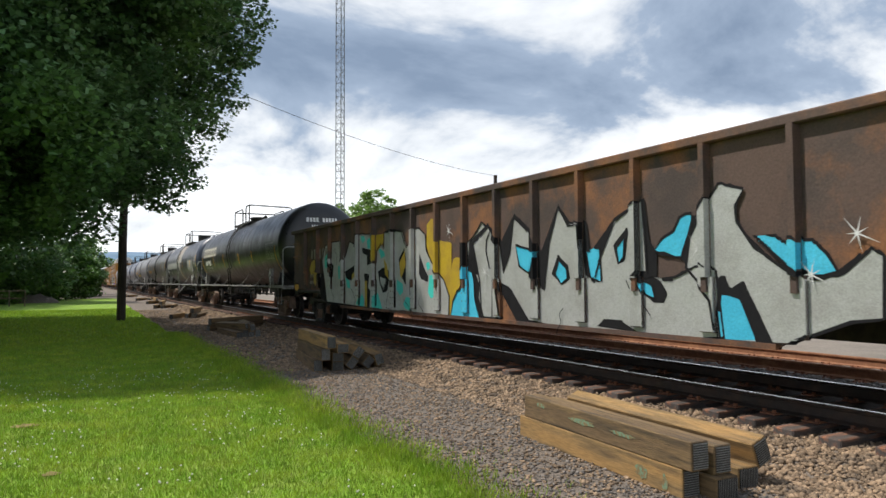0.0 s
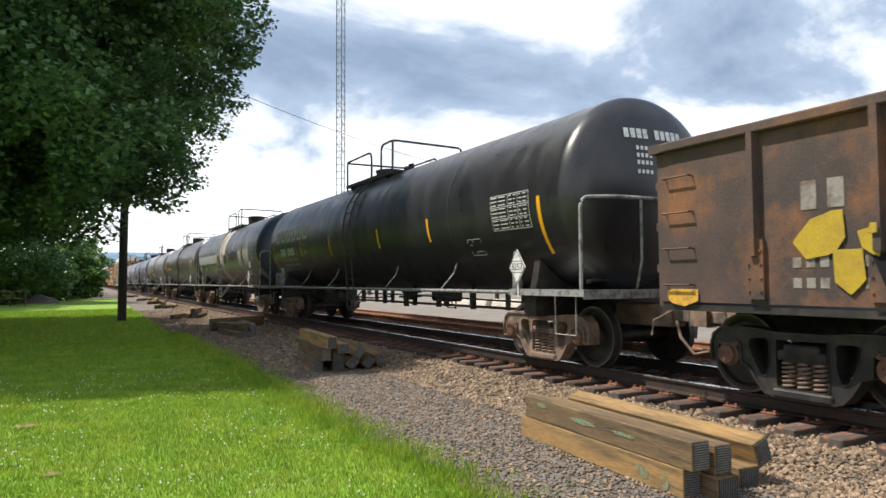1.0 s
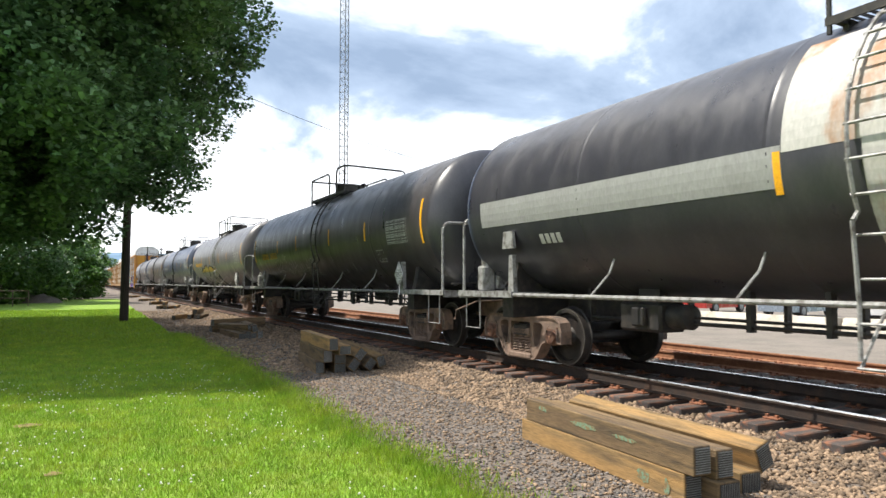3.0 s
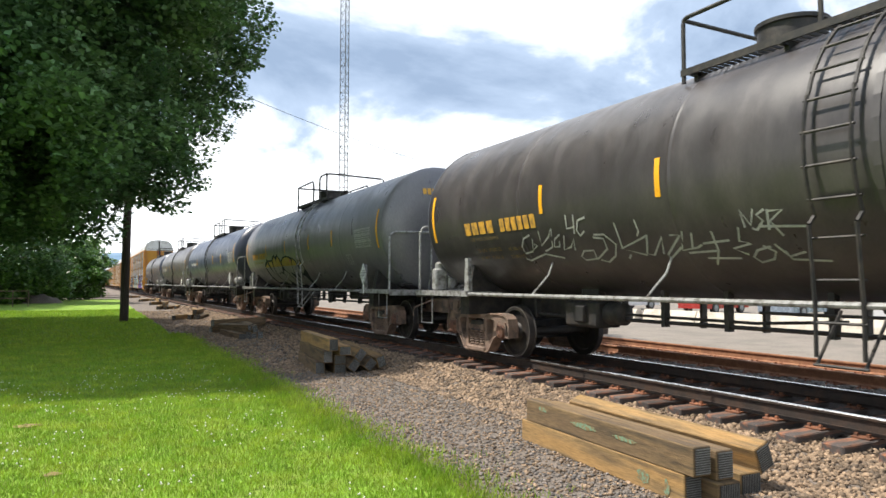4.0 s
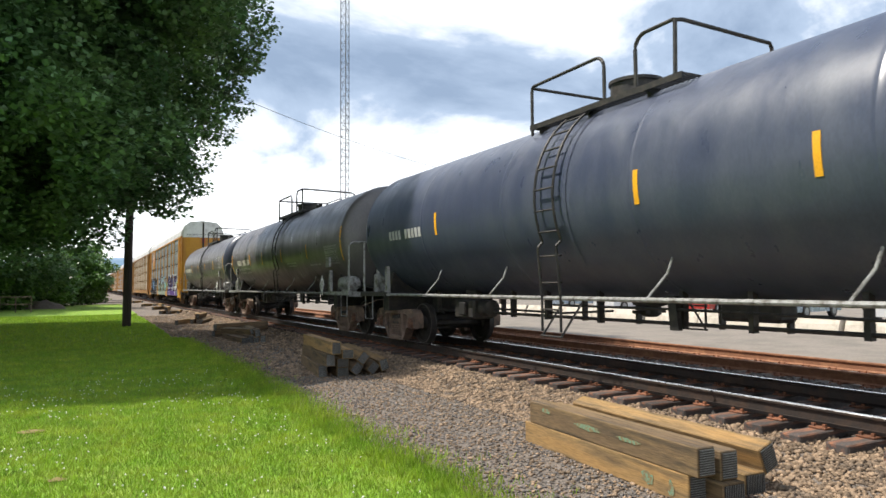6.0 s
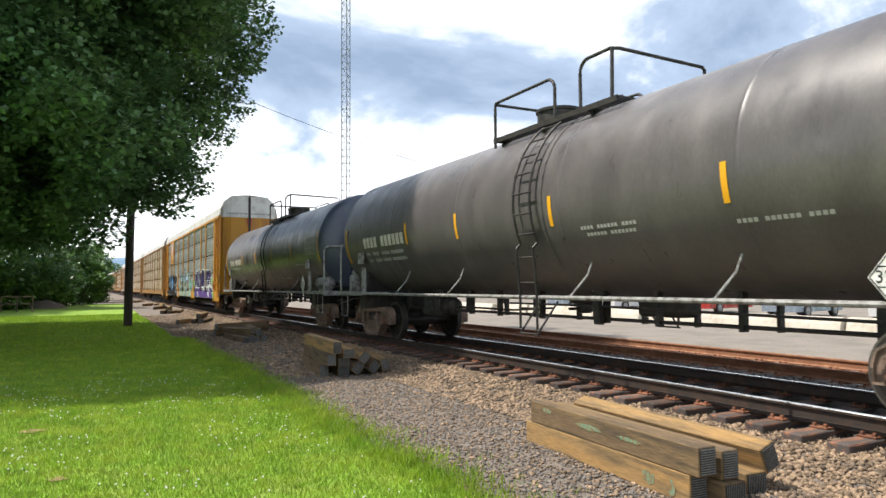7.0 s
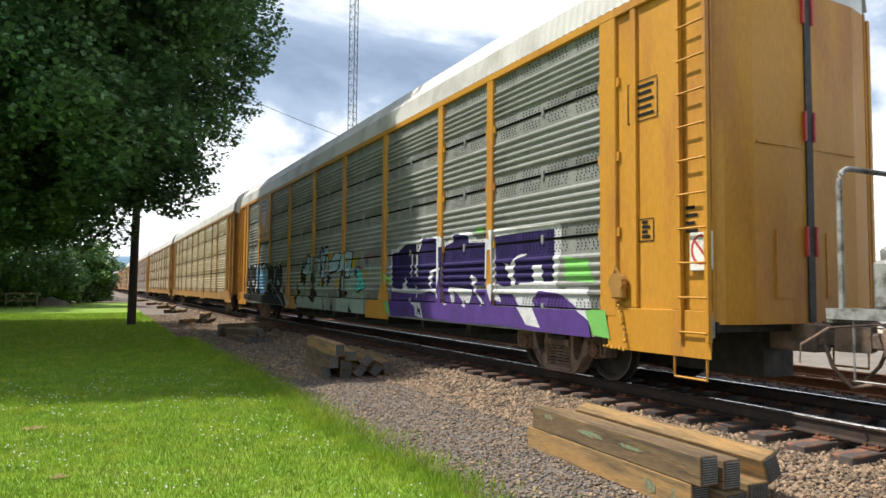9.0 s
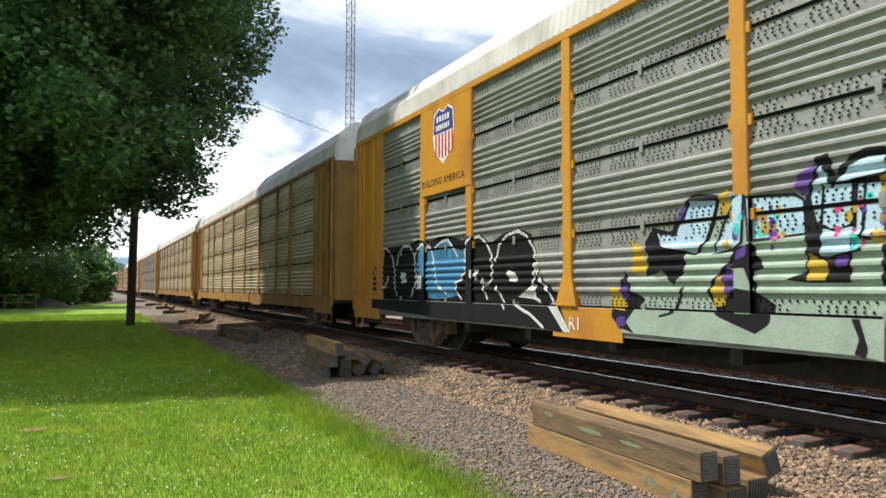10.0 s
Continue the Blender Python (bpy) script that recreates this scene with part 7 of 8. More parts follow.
spray(RACK_FIRST, RACK_SIDE, "white_spray", [(-4.44, 2.23), (-4.79, 2.24), (-5.27, 2.38), (-5.91, 2.33), (-6.22, 2.45), (-7.08, 2.38), (-7.27, 2.24), (-7.51, 2.28), (-7.56, 2.42), (-8.33, 2.36), (-8.46, 2.2), (-9.08, 2.2), (-9.1, 2.03), (-8.88, 2.02), (-8.83, 1.49), (-8.53, 1.49), (-8.44, 1.31), (-8.22, 1.61), (-8.35, 1.29), (-8.1, 0.98), (-7.62, 1.3), (-7.59, 1.07), (-7.3, 1.02), (-6.93, 1.17), (-6.64, 1.27), (-5.97, 1.21), (-4.58, 1.25)], 1)
spray(RACK_FIRST, RACK_SIDE, "navy_spray", [(-4.54, 2.16), (-4.84, 2.15), (-5.27, 2.31), (-5.83, 2.3), (-5.87, 1.54), (-5.69, 1.6), (-5.39, 1.29), (-4.58, 1.34)], 2)
spray(RACK_FIRST, RACK_SIDE, "navy_spray", [(-5.93, 2.07), (-6.22, 2.37), (-6.86, 2.35), (-6.91, 1.77), (-6.64, 1.78), (-6.6, 1.27), (-6.47, 1.58), (-6.44, 2.06), (-6.14, 2.05), (-6.11, 1.29), (-5.87, 1.54)], 3)
spray(RACK_FIRST, RACK_SIDE, "navy_spray", [(-7.02, 2.16), (-7.29, 2.16), (-7.55, 2.23), (-7.59, 2.37), (-8.14, 2.33), (-8.16, 2.15), (-8.32, 2.15), (-8.87, 2.16), (-8.83, 1.53), (-8.51, 1.53), (-8.24, 1.63), (-8.35, 1.31), (-7.37, 1.37), (-7.35, 1.75), (-7.04, 1.77)], 4)
spray(RACK_FIRST, RACK_SIDE, "purple", [(-6.94, 1.32), (-7.13, 1.71), (-7.37, 1.37), (-7.5, 1.05), (-7.06, 1.03)], 5)
spray(RACK_FIRST, RACK_SIDE, "green_spray", [(-4.29, 1.57), (-4.56, 1.66), (-4.58, 1.44), (-4.37, 1.41)], 6)
spray(RACK_FIRST, RACK_SIDE, "green_spray", [(-4.1, 1.25), (-4.42, 1.06), (-4.58, 0.72), (-4.32, 0.77)], 7)
spray(RACK_FIRST, RACK_SIDE, "green_spray", [(-8.42, 2.42), (-8.65, 2.45), (-8.73, 2.33), (-8.47, 2.35)], 8)
spray(RACK_FIRST, RACK_SIDE, "white_spray", [(-5.65, 1.03), (-6.2, 1.03), (-6.34, 0.72), (-5.97, 0.74), (-5.91, 0.96)], 9)
spray(RACK_FIRST, RACK_SIDE, "black_stencil", [(-6.05, 0.97), (-6.16, 0.89), (-6.24, 0.95), (-6.2, 0.84), (-6.25, 0.76), (-6.12, 0.82), (-6.04, 0.77), (-6.08, 0.86)], 10)
spray(RACK_FIRST, RACK_SIDE, "green_spray", [(-11.08, 1.81), (-11.59, 1.75), (-11.74, 1.43), (-11.07, 1.44)], 11)
spray(RACK_FIRST, RACK_SIDE, "green_spray", [(-11.59, 1.04), (-12, 1.09), (-12.11, 0.68), (-11.77, 0.7)], 12)
spray(RACK_FIRST, RACK_SIDE, "purple", [(-9.0, 1.3), (-11.6, 1.35), (-11.7, 0.66), (-9.0, 0.72)], 0)
spray(RACK_FIRST, RACK_SIDE, "white_spray", [(-8.95, 2.36), (-10.97, 2.32), (-10.97, 1.94), (-10.87, 1.35), (-11.59, 1.36), (-11.68, 0.89), (-10.94, 1.27), (-10.43, 1.31), (-10.2, 1.17), (-10.51, 0.74), (-10.13, 0.77), (-9.63, 1.26), (-9.19, 1.25)], 2)
spray(RACK_FIRST, RACK_SIDE, "navy_spray", [(-9.07, 2.25), (-10.8, 2.25), (-10.8, 1.48), (-10.28, 1.44), (-10.2, 1.62), (-9.96, 1.72), (-9.88, 1.4), (-9.37, 1.37), (-9.19, 1.45)], 4)
spray(RACK_FIRST, RACK_SIDE, "navy_spray", [(-4.52, 2.12), (-5.85, 2.3), (-5.95, 1.32), (-4.6, 1.34)], 11)
spray(RACK_FIRST, RACK_SIDE, "navy_spray", [(-5.85, 2.22), (-6.9, 2.32), (-6.92, 1.32), (-5.9, 1.3)], 11)
spray(RACK_FIRST, RACK_SIDE, "navy_spray", [(-7.04, 2.14), (-7.56, 2.22), (-8.86, 2.14), (-8.8, 1.4), (-7.05, 1.36)], 11)
spray(RACK_FIRST, RACK_SIDE, "navy_spray", [(-9.1, 2.22), (-10.78, 2.22), (-10.78, 1.45), (-9.15, 1.42)], 11)
spray(RACK_FIRST, RACK_SIDE, "white_spray", [(-5.15, 1.3), (-5.4, 1.6), (-5.42, 1.28)], 13)
spray(RACK_FIRST, RACK_SIDE, "white_spray", [(-5.63, 2.12), (-5.71, 2.11), (-5.67, 1.56), (-5.63, 1.56)], 13)
spray(RACK_FIRST, RACK_SIDE, "white_spray", [(-5.86, 1.4), (-5.91, 1.4), (-5.93, 1.12), (-5.87, 1.12)], 13)
spray(RACK_FIRST, RACK_SIDE, "white_spray", [(-8.28, 1.59), (-8.5, 1.53), (-8.43, 1.4), (-8.52, 1.23), (-8.76, 1.05), (-8.71, 1.02), (-8.47, 1.2), (-8.29, 1.49)], 13)
spray(RACK_FIRST, RACK_SIDE, "white_spray", [(-8.93, 1.4), (-9.14, 1.44), (-9.17, 1.29), (-9.3, 1.11), (-9.04, 1.13), (-8.94, 1.29)], 13)
spray(RACK_FIRST, RACK_SIDE, "white_spray", [(-8.88, 2.07), (-8.94, 2.07), (-8.86, 1.48), (-8.8, 1.49)], 13)
spray(RACK_FIRST, RACK_SIDE, "white_spray", [(-5.85, 2.05), (-5.95, 2.05), (-5.97, 1.58), (-5.87, 1.58)], 13)
spray(RACK_FIRST, RACK_SIDE, "white_spray", [(-6.53, 1.61), (-6.67, 1.72), (-7.12, 1.74), (-7.12, 1.7), (-6.72, 1.67), (-6.63, 1.34), (-6.56, 1.34)], 13)
spray(RACK_FIRST, RACK_SIDE, "white_spray", [(-9.4, 1.79), (-9.55, 1.73), (-9.7, 1.8), (-9.76, 1.87), (-10.09, 1.9), (-10.09, 1.88), (-9.75, 1.83), (-9.7, 1.55), (-9.93, 1.11), (-9.88, 1.09), (-9.65, 1.42)], 13)
spray(RACK_FIRST, RACK_SIDE, "white_spray", [(-10.26, 1.7), (-10.51, 1.71), (-10.52, 1.42), (-10.27, 1.42)], 13)
spray(RACK_FIRST, RACK_SIDE, "green_spray", [(-3.88, 1.82), (-4.05, 1.7), (-3.98, 1.55), (-3.85, 1.6)], 38)
spray(RACK_FIRST, RACK_SIDE, "green_spray", [(-4.16, 1.69), (-4.35, 1.54), (-4.15, 1.42)], 3)

spray(RACK_FIRST, RACK_SIDE, "black_stencil", [(12.49, 1.03), (12.62, 2.07), (12.21, 2.26), (11.44, 2.23), (10.95, 2.27), (10.33, 2.27), (9.9, 2.33), (9.35, 2.26), (8.97, 2.33), (8.48, 2.32), (8.03, 2.21), (7.7, 2.27), (7.29, 2.25), (7.0, 2.08), (6.87, 2.14), (6.54, 2.25), (6.11, 2.28), (5.79, 2.19), (5.63, 1.93), (5.49, 1.49), (5.06, 1.23), (4.86, 0.9), (4.73, 0.66), (5.72, 0.71), (7.5, 0.7), (9.34, 0.73), (12.48, 0.82)], 0)
spray(RACK_FIRST, RACK_SIDE, "blue", [(9.98, 2.09), (9.76, 2.2), (9.43, 2.22), (9.22, 2.06), (8.84, 2.21), (8.6, 2.25), (8.37, 2.07), (7.92, 2.0), (7.87, 1.68), (7.96, 1.52), (8.18, 1.42), (8.25, 1.15), (9.09, 1.08), (9.48, 1.1), (9.56, 1.54), (9.98, 1.57)], 2)
spray(RACK_FIRST, RACK_SIDE, "white_spray", [(7.64, 1.64), (7.39, 1.64), (7.5, 1.44), (7.66, 1.52)], 4)
spray(RACK_FIRST, RACK_SIDE, "white_spray", [(6.46, 1.61), (6.17, 1.56), (6.12, 1.41), (6.37, 1.43)], 4)
spray(RACK_FIRST, RACK_SIDE, "white_spray", [(10.0, 1.57), (9.67, 1.57), (9.67, 1.29), (10.0, 1.28)], 4)
spray(RACK_FIRST, RACK_SIDE, "white_spray", [(10.88, 1.65), (10.6, 1.64), (10.53, 1.43), (10.78, 1.41)], 4)
spray(RACK_FIRST, RACK_SIDE, "white_spray", [(5.27, 1.07), (5.06, 1.1), (4.7, 0.67), (4.86, 0.67)], 4)
spray(RACK_FIRST, RACK_SIDE, "white_spray", [(5.64, 1.36), (5.59, 1.36), (5.64, 1.18), (6.12, 1.19)], 4)
spray(RACK_FIRST, RACK_SIDE, "mint", [(3.67, 0.73), (3.51, 0.95), (3.55, 1.46), (3.15, 1.49), (2.91, 1.35), (2.68, 1.72), (2.26, 2.02), (2.09, 2.32), (1.8, 2.32), (1.2, 2.25), (1.09, 1.82), (0.3, 1.76), (0.34, 0.68), (0.68, 0.73), (1.91, 0.74)], 0)
spray(RACK_FIRST, RACK_SIDE, "mint", [(-0.5, 1.59), (-0.84, 1.78), (-1.3, 1.76), (-1.79, 1.85), (-1.98, 1.78), (-2.27, 1.81), (-2.89, 1.77), (-2.85, 0.64), (-0.65, 0.69)], 2)
spray(RACK_FIRST, RACK_SIDE, "black_stencil", [(3.26, 1.89), (3.13, 2.05), (2.81, 2.01), (2.63, 2.25), (2.49, 2.4), (2.08, 2.36), (2.16, 2.04), (2.26, 1.83), (2.59, 1.78), (2.6, 1.52), (2.78, 1.35), (2.96, 1.52), (3.24, 1.46), (3.19, 1.67)], 3)
spray(RACK_FIRST, RACK_SIDE, "black_stencil", [(3.77, 1.24), (3.6, 1.54), (3.5, 1.28), (3.25, 1.18), (3.45, 0.99), (3.56, 0.88), (3.41, 0.74), (3.67, 0.8), (3.83, 0.94)], 3)
spray(RACK_FIRST, RACK_SIDE, "black_stencil", [(1.88, 1.74), (1.67, 1.79), (1.57, 1.58), (1.51, 1.52), (1.68, 1.5), (1.62, 1.26), (1.42, 1.15), (1.46, 0.95), (1.63, 0.84), (2.13, 1.01), (2.28, 1.25), (2.23, 1.38), (1.96, 1.63)], 3)
spray(RACK_FIRST, RACK_SIDE, "black_stencil", [(1.07, 2.26), (0.95, 2.57), (0.81, 2.6), (0.76, 2.38), (0.62, 2.54), (0.46, 2.58), (0.28, 2.57), (0.3, 1.74), (0.62, 1.76), (0.63, 1.37), (1.05, 1.37), (1.29, 1.4), (1.07, 1.48)], 3)
spray(RACK_FIRST, RACK_SIDE, "mint", [(1.96, 1.53), (1.75, 1.53), (1.65, 1.29), (1.97, 1.32)], 5)
spray(RACK_FIRST, RACK_SIDE, "pale_blue", [(3.04, 2.0), (2.76, 1.96), (2.5, 2.34), (2.13, 2.31), (2.19, 2.08), (2.3, 1.83), (2.43, 1.71), (2.68, 1.75), (3.0, 1.81)], 6)
spray(RACK_FIRST, RACK_SIDE, "pale_blue", [(2.17, 1.7), (2.06, 2.0), (1.87, 2.3), (1.73, 2.31), (1.77, 1.8), (1.88, 1.74)], 6)
spray(RACK_FIRST, RACK_SIDE, "pale_blue", [(1.71, 2.28), (1.2, 2.26), (1.08, 2.18), (1.08, 1.84), (1.69, 1.82)], 6)
spray(RACK_FIRST, RACK_SIDE, "pale_blue", [(1.03, 2.2), (0.96, 2.41), (0.9, 2.51), (0.84, 2.44), (0.8, 2.27), (0.62, 2.46), (0.47, 2.52), (0.28, 2.51), (0.29, 2.32), (0.59, 2.31), (0.62, 1.9), (0.8, 1.87), (0.97, 1.94)], 6)
spray(RACK_FIRST, RACK_SIDE, "pale_blue", [(0.56, 2.28), (0.29, 2.27), (0.3, 1.77), (0.6, 1.79)], 6)
spray(RACK_FIRST, RACK_SIDE, "mustard", [(3.49, 1.53), (3.44, 1.82), (3.54, 1.97), (3.29, 1.82), (3.19, 1.53), (3.34, 1.46)], 7)
spray(RACK_FIRST, RACK_SIDE, "mustard", [(3.88, 1.32), (3.66, 1.32), (3.56, 1.02), (3.88, 1.05)], 7)
spray(RACK_FIRST, RACK_SIDE, "mustard", [(2.09, 2.32), (1.98, 2.43), (1.95, 2.18), (2.1, 2.1)], 7)
spray(RACK_FIRST, RACK_SIDE, "mustard", [(2.22, 1.32), (2.12, 1.44), (1.96, 1.5), (2.05, 1.13), (2.19, 1.1)], 7)
spray(RACK_FIRST, RACK_SIDE, "mustard", [(1.04, 1.65), (0.84, 1.56), (0.87, 1.39), (1.06, 1.39)], 7)
spray(RACK_FIRST, RACK_SIDE, "violet", [(2.76, 2.08), (2.67, 2.24), (2.54, 2.31), (2.61, 2.08)], 8)
spray(RACK_FIRST, RACK_SIDE, "violet", [(1.15, 2.42), (0.95, 2.52), (0.92, 2.4), (1.03, 2.22), (1.17, 2.3)], 8)
spray(RACK_FIRST, RACK_SIDE, "violet", [(3.71, 1.28), (3.6, 1.43), (3.53, 1.24), (3.62, 1.13)], 8)
spray(RACK_FIRST, RACK_SIDE, "violet", [(2.08, 1.44), (1.96, 1.56), (1.89, 1.38), (2.01, 1.2)], 8)
spray(RACK_FIRST, RACK_SIDE, "violet", [(0.78, 1.64), (0.67, 1.68), (0.65, 1.53), (0.76, 1.5)], 8)
spray(RACK_FIRST, RACK_SIDE, "violet", [(1.85, 1.71), (1.71, 1.77), (1.73, 1.65), (1.85, 1.62)], 8)
spray(RACK_FIRST, RACK_SIDE, "violet", [(3.75, 0.91), (3.58, 0.95), (3.54, 0.84), (3.71, 0.8)], 8)
spray(RACK_FIRST, RACK_SIDE, "black_stencil", [(0.62, 1.04), (0.54, 1.03), (0.47, 0.77), (0.5, 0.69), (0.6, 0.71), (0.55, 0.86)], 9)
spray(RACK_FIRST, RACK_SIDE, "black_stencil", [(2.65, 1.33), (2.61, 1.32), (2.75, 1.01), (2.99, 0.96), (3.01, 0.98), (2.79, 1.03)], 9)
spray(RACK_FIRST, RACK_SIDE, "black_stencil", [(0.33, 1.98), (0.2, 2.06), (-0.51, 2.08), (-0.86, 2.35), (-0.94, 2.31), (-0.7, 1.92), (-0.55, 1.78), (0.15, 1.72), (-0.04, 1.61), (0.36, 1.33)], 10)
spray(RACK_FIRST, RACK_SIDE, "black_stencil", [(-0.73, 1.26), (-0.84, 1.59), (-1.08, 1.74), (-1.87, 2.33), (-1.89, 2.31), (-1.66, 1.59), (-1.3, 1.57), (-1.12, 1.7), (-1.11, 1.27), (-1.5, 1.21), (-1.21, 1.05), (-0.74, 1.04)], 10)
spray(RACK_FIRST, RACK_SIDE, "black_stencil", [(-1.97, 1.72), (-2.16, 1.9), (-2.65, 1.85), (-2.64, 1.82), (-2.21, 1.8), (-2.26, 1.55), (-2.09, 1.66)], 10)
spray(RACK_FIRST, RACK_SIDE, "black_stencil", [(-1.76, 0.93), (-1.79, 0.82), (-2.0, 0.68), (-1.66, 0.68)], 10)
spray(RACK_FIRST, RACK_SIDE, "black_stencil", [(-0.22, 0.98), (-0.31, 0.79), (-0.39, 0.69), (-0.12, 0.71)], 10)
spray(RACK_FIRST, RACK_SIDE, "black_stencil", [(-2.11, 1.38), (-2.29, 1.52), (-2.54, 1.69), (-2.77, 1.53), (-2.83, 1.31), (-2.42, 1.24), (-2.2, 1.17)], 10)
spray(RACK_FIRST, RACK_SIDE, "pale_blue", [(0.25, 2.04), (-0.34, 2.33), (-0.87, 2.29), (-0.64, 1.92), (-0.51, 1.82), (0.15, 1.77)], 11)
spray(RACK_FIRST, RACK_SIDE, "pale_blue", [(-0.61, 1.79), (-1.24, 2.3), (-1.39, 2.35), (-1.82, 2.3), (-1.64, 1.63), (-1.33, 1.61), (-1.28, 1.81), (-0.88, 1.78)], 11)
spray(RACK_FIRST, RACK_SIDE, "pale_blue", [(0.88, 2.3), (0.48, 2.29), (0.54, 1.66), (0.94, 1.6)], 11)
spray(RACK_FIRST, RACK_SIDE, "teal", [(-2.2, 1.86), (-2.59, 1.76), (-2.57, 1.67), (-2.73, 1.53), (-2.8, 1.34), (-2.42, 1.28), (-2.21, 1.22), (-2.16, 1.38), (-2.26, 1.49)], 12)
spray(RACK_FIRST, RACK_SIDE, "mustard", [(0.35, 2.32), (-0.25, 2.4), (0.04, 2.12), (0.35, 2.13)], 12)
spray(RACK_FIRST, RACK_SIDE, "mustard", [(-1.81, 2.08), (-2.17, 2.21), (-2.26, 2.36), (-2.22, 2.15), (-2.04, 1.89), (-1.74, 1.85)], 12)
spray(RACK_FIRST, RACK_SIDE, "mustard", [(-0.39, 1.52), (-0.8, 1.61), (-0.71, 1.26), (-0.43, 1.38)], 12)
spray(RACK_FIRST, RACK_SIDE, "mustard", [(-2.65, 1.79), (-2.89, 1.82), (-2.87, 1.43), (-2.69, 1.58)], 12)
spray(RACK_FIRST, RACK_SIDE, "violet", [(-2.02, 1.8), (-2.13, 1.88), (-2.15, 1.71), (-2.08, 1.67)], 13)
spray(RACK_FIRST, RACK_SIDE, "violet", [(-0.8, 1.46), (-0.88, 1.53), (-0.91, 1.26), (-0.81, 1.23)], 13)
spray(RACK_FIRST, RACK_SIDE, "violet", [(-2.4, 1.49), (-2.48, 1.54), (-2.51, 1.43), (-2.44, 1.38)], 13)

def above(outline, level):
    """The part of an outline that lies higher than a level."""
    out = []
    for (a, b), (c, d) in zip(outline, outline[1:] + outline[:1]):
        if b >= level:
            out.append((a, b))
        if (b >= level) != (d >= level):
            out.append((a + (c - a) * (level - b) / (d - b), level))
    return out


def letter_shape(car, side, outline, layer, level):
    """One swollen letter: pale grey fill, mustard head."""
    spray(car, side, "patch", outline, layer)
    if max(p[1] for p in outline) > level:
        spray(car, side, "mustard", above(outline, level), layer + 1)



spray(TANK_CARS[3], TANK_SIDE, "tag_outline", [(4.45, 1.99), (3.88, 2.22), (3.68, 2.17), (3.11, 2.18), (2.97, 2.3), (2.68, 2.34), (2.49, 2.29), (2.24, 2.35), (2.01, 2.21), (1.89, 2.11), (1.5, 2.24), (1.06, 2.27), (0.58, 2.2), (0.3, 2.17), (0.06, 2.07), (-0.02, 1.86), (-0.25, 2.17), (-0.38, 2.23), (-0.5, 2.05), (-0.63, 1.77), (-0.63, 1.58), (-0.13, 1.02), (0.41, 0.77), (1.19, 0.52), (1.98, 0.76), (2.87, 0.83), (3.86, 0.93), (4.57, 0.97), (4.58, 1.37)], 0)
letter_shape(TANK_CARS[3], TANK_SIDE, [(4.37, 1.93), (3.9, 2.06), (3.8, 1.8), (3.68, 1.6), (3.64, 1.89), (3.69, 2.1), (3.22, 2.1), (3.28, 1.78), (3.4, 1.44), (3.34, 1.16), (4.32, 1.11), (4.35, 1.51)], 2, 1.89)
letter_shape(TANK_CARS[3], TANK_SIDE, [(3.02, 2.13), (2.74, 2.25), (2.58, 2.19), (2.6, 1.9), (2.64, 1.62), (2.31, 1.53), (2.51, 1.23), (2.77, 1.04), (3.11, 0.94), (3.25, 1.19), (3.28, 1.52), (3.18, 1.83)], 2, 1.89)
letter_shape(TANK_CARS[3], TANK_SIDE, [(2.52, 2.14), (2.24, 2.26), (2.09, 2.16), (2.0, 1.9), (2.35, 1.66), (2.61, 1.66), (2.58, 1.9)], 2, 1.89)
letter_shape(TANK_CARS[3], TANK_SIDE, [(2.29, 1.64), (1.97, 1.72), (1.76, 1.62), (1.69, 1.39), (1.83, 1.07), (2.15, 0.8), (2.36, 0.84), (2.29, 1.07), (2.47, 1.26), (2.28, 1.49)], 2, 1.89)
letter_shape(TANK_CARS[3], TANK_SIDE, [(1.84, 2.06), (1.52, 2.17), (1.09, 2.2), (0.71, 2.16), (0.56, 2.09), (0.75, 1.83), (1.04, 1.52), (1.21, 1.62), (1.35, 1.59), (1.26, 1.21), (1.15, 1.04), (1.3, 0.92), (1.81, 0.92), (1.6, 1.39), (1.66, 1.58), (1.84, 1.76)], 2, 1.89)
letter_shape(TANK_CARS[3], TANK_SIDE, [(0.53, 2.04), (0.32, 2.11), (0.12, 2.02), (0.05, 1.76), (0.08, 1.55), (0.28, 1.43), (0.35, 1.11), (0.67, 0.83), (0.97, 0.75), (1.08, 0.99), (1.11, 1.3), (1.02, 1.47), (0.71, 1.83)], 2, 1.89)
letter_shape(TANK_CARS[3], TANK_SIDE, [(-0.14, 1.93), (-0.29, 2.17), (-0.4, 2.21), (-0.44, 1.99), (-0.59, 1.77), (-0.41, 1.68), (-0.08, 1.55), (0.02, 1.64)], 2, 1.89)
letter_shape(TANK_CARS[3], TANK_SIDE, [(0.26, 1.39), (0.09, 1.49), (-0.06, 1.42), (-0.02, 1.24), (0.24, 0.96), (0.41, 0.96), (0.36, 1.2)], 2, 1.89)
spray(TANK_CARS[3], TANK_SIDE, "tag_outline", [(0.69, 1.58), (0.56, 1.61), (0.58, 1.4), (0.68, 1.31), (0.79, 1.33)], 5)
spray(TANK_CARS[3], TANK_SIDE, "tag_outline", [(2.95, 1.63), (2.75, 1.62), (2.91, 1.53)], 5)
spray(TANK_CARS[3], TANK_SIDE, "magenta", [(0.76, 2.08), (0.67, 2.11), (0.64, 2.05), (0.73, 2.01)], 5)

# scrawled tags in white, stars, cracks
tag = Geo()
rng_t = random.Random(12)


def scrawl(*pts):
    TANK_SIDE.line(tag, list(pts), 0.030)


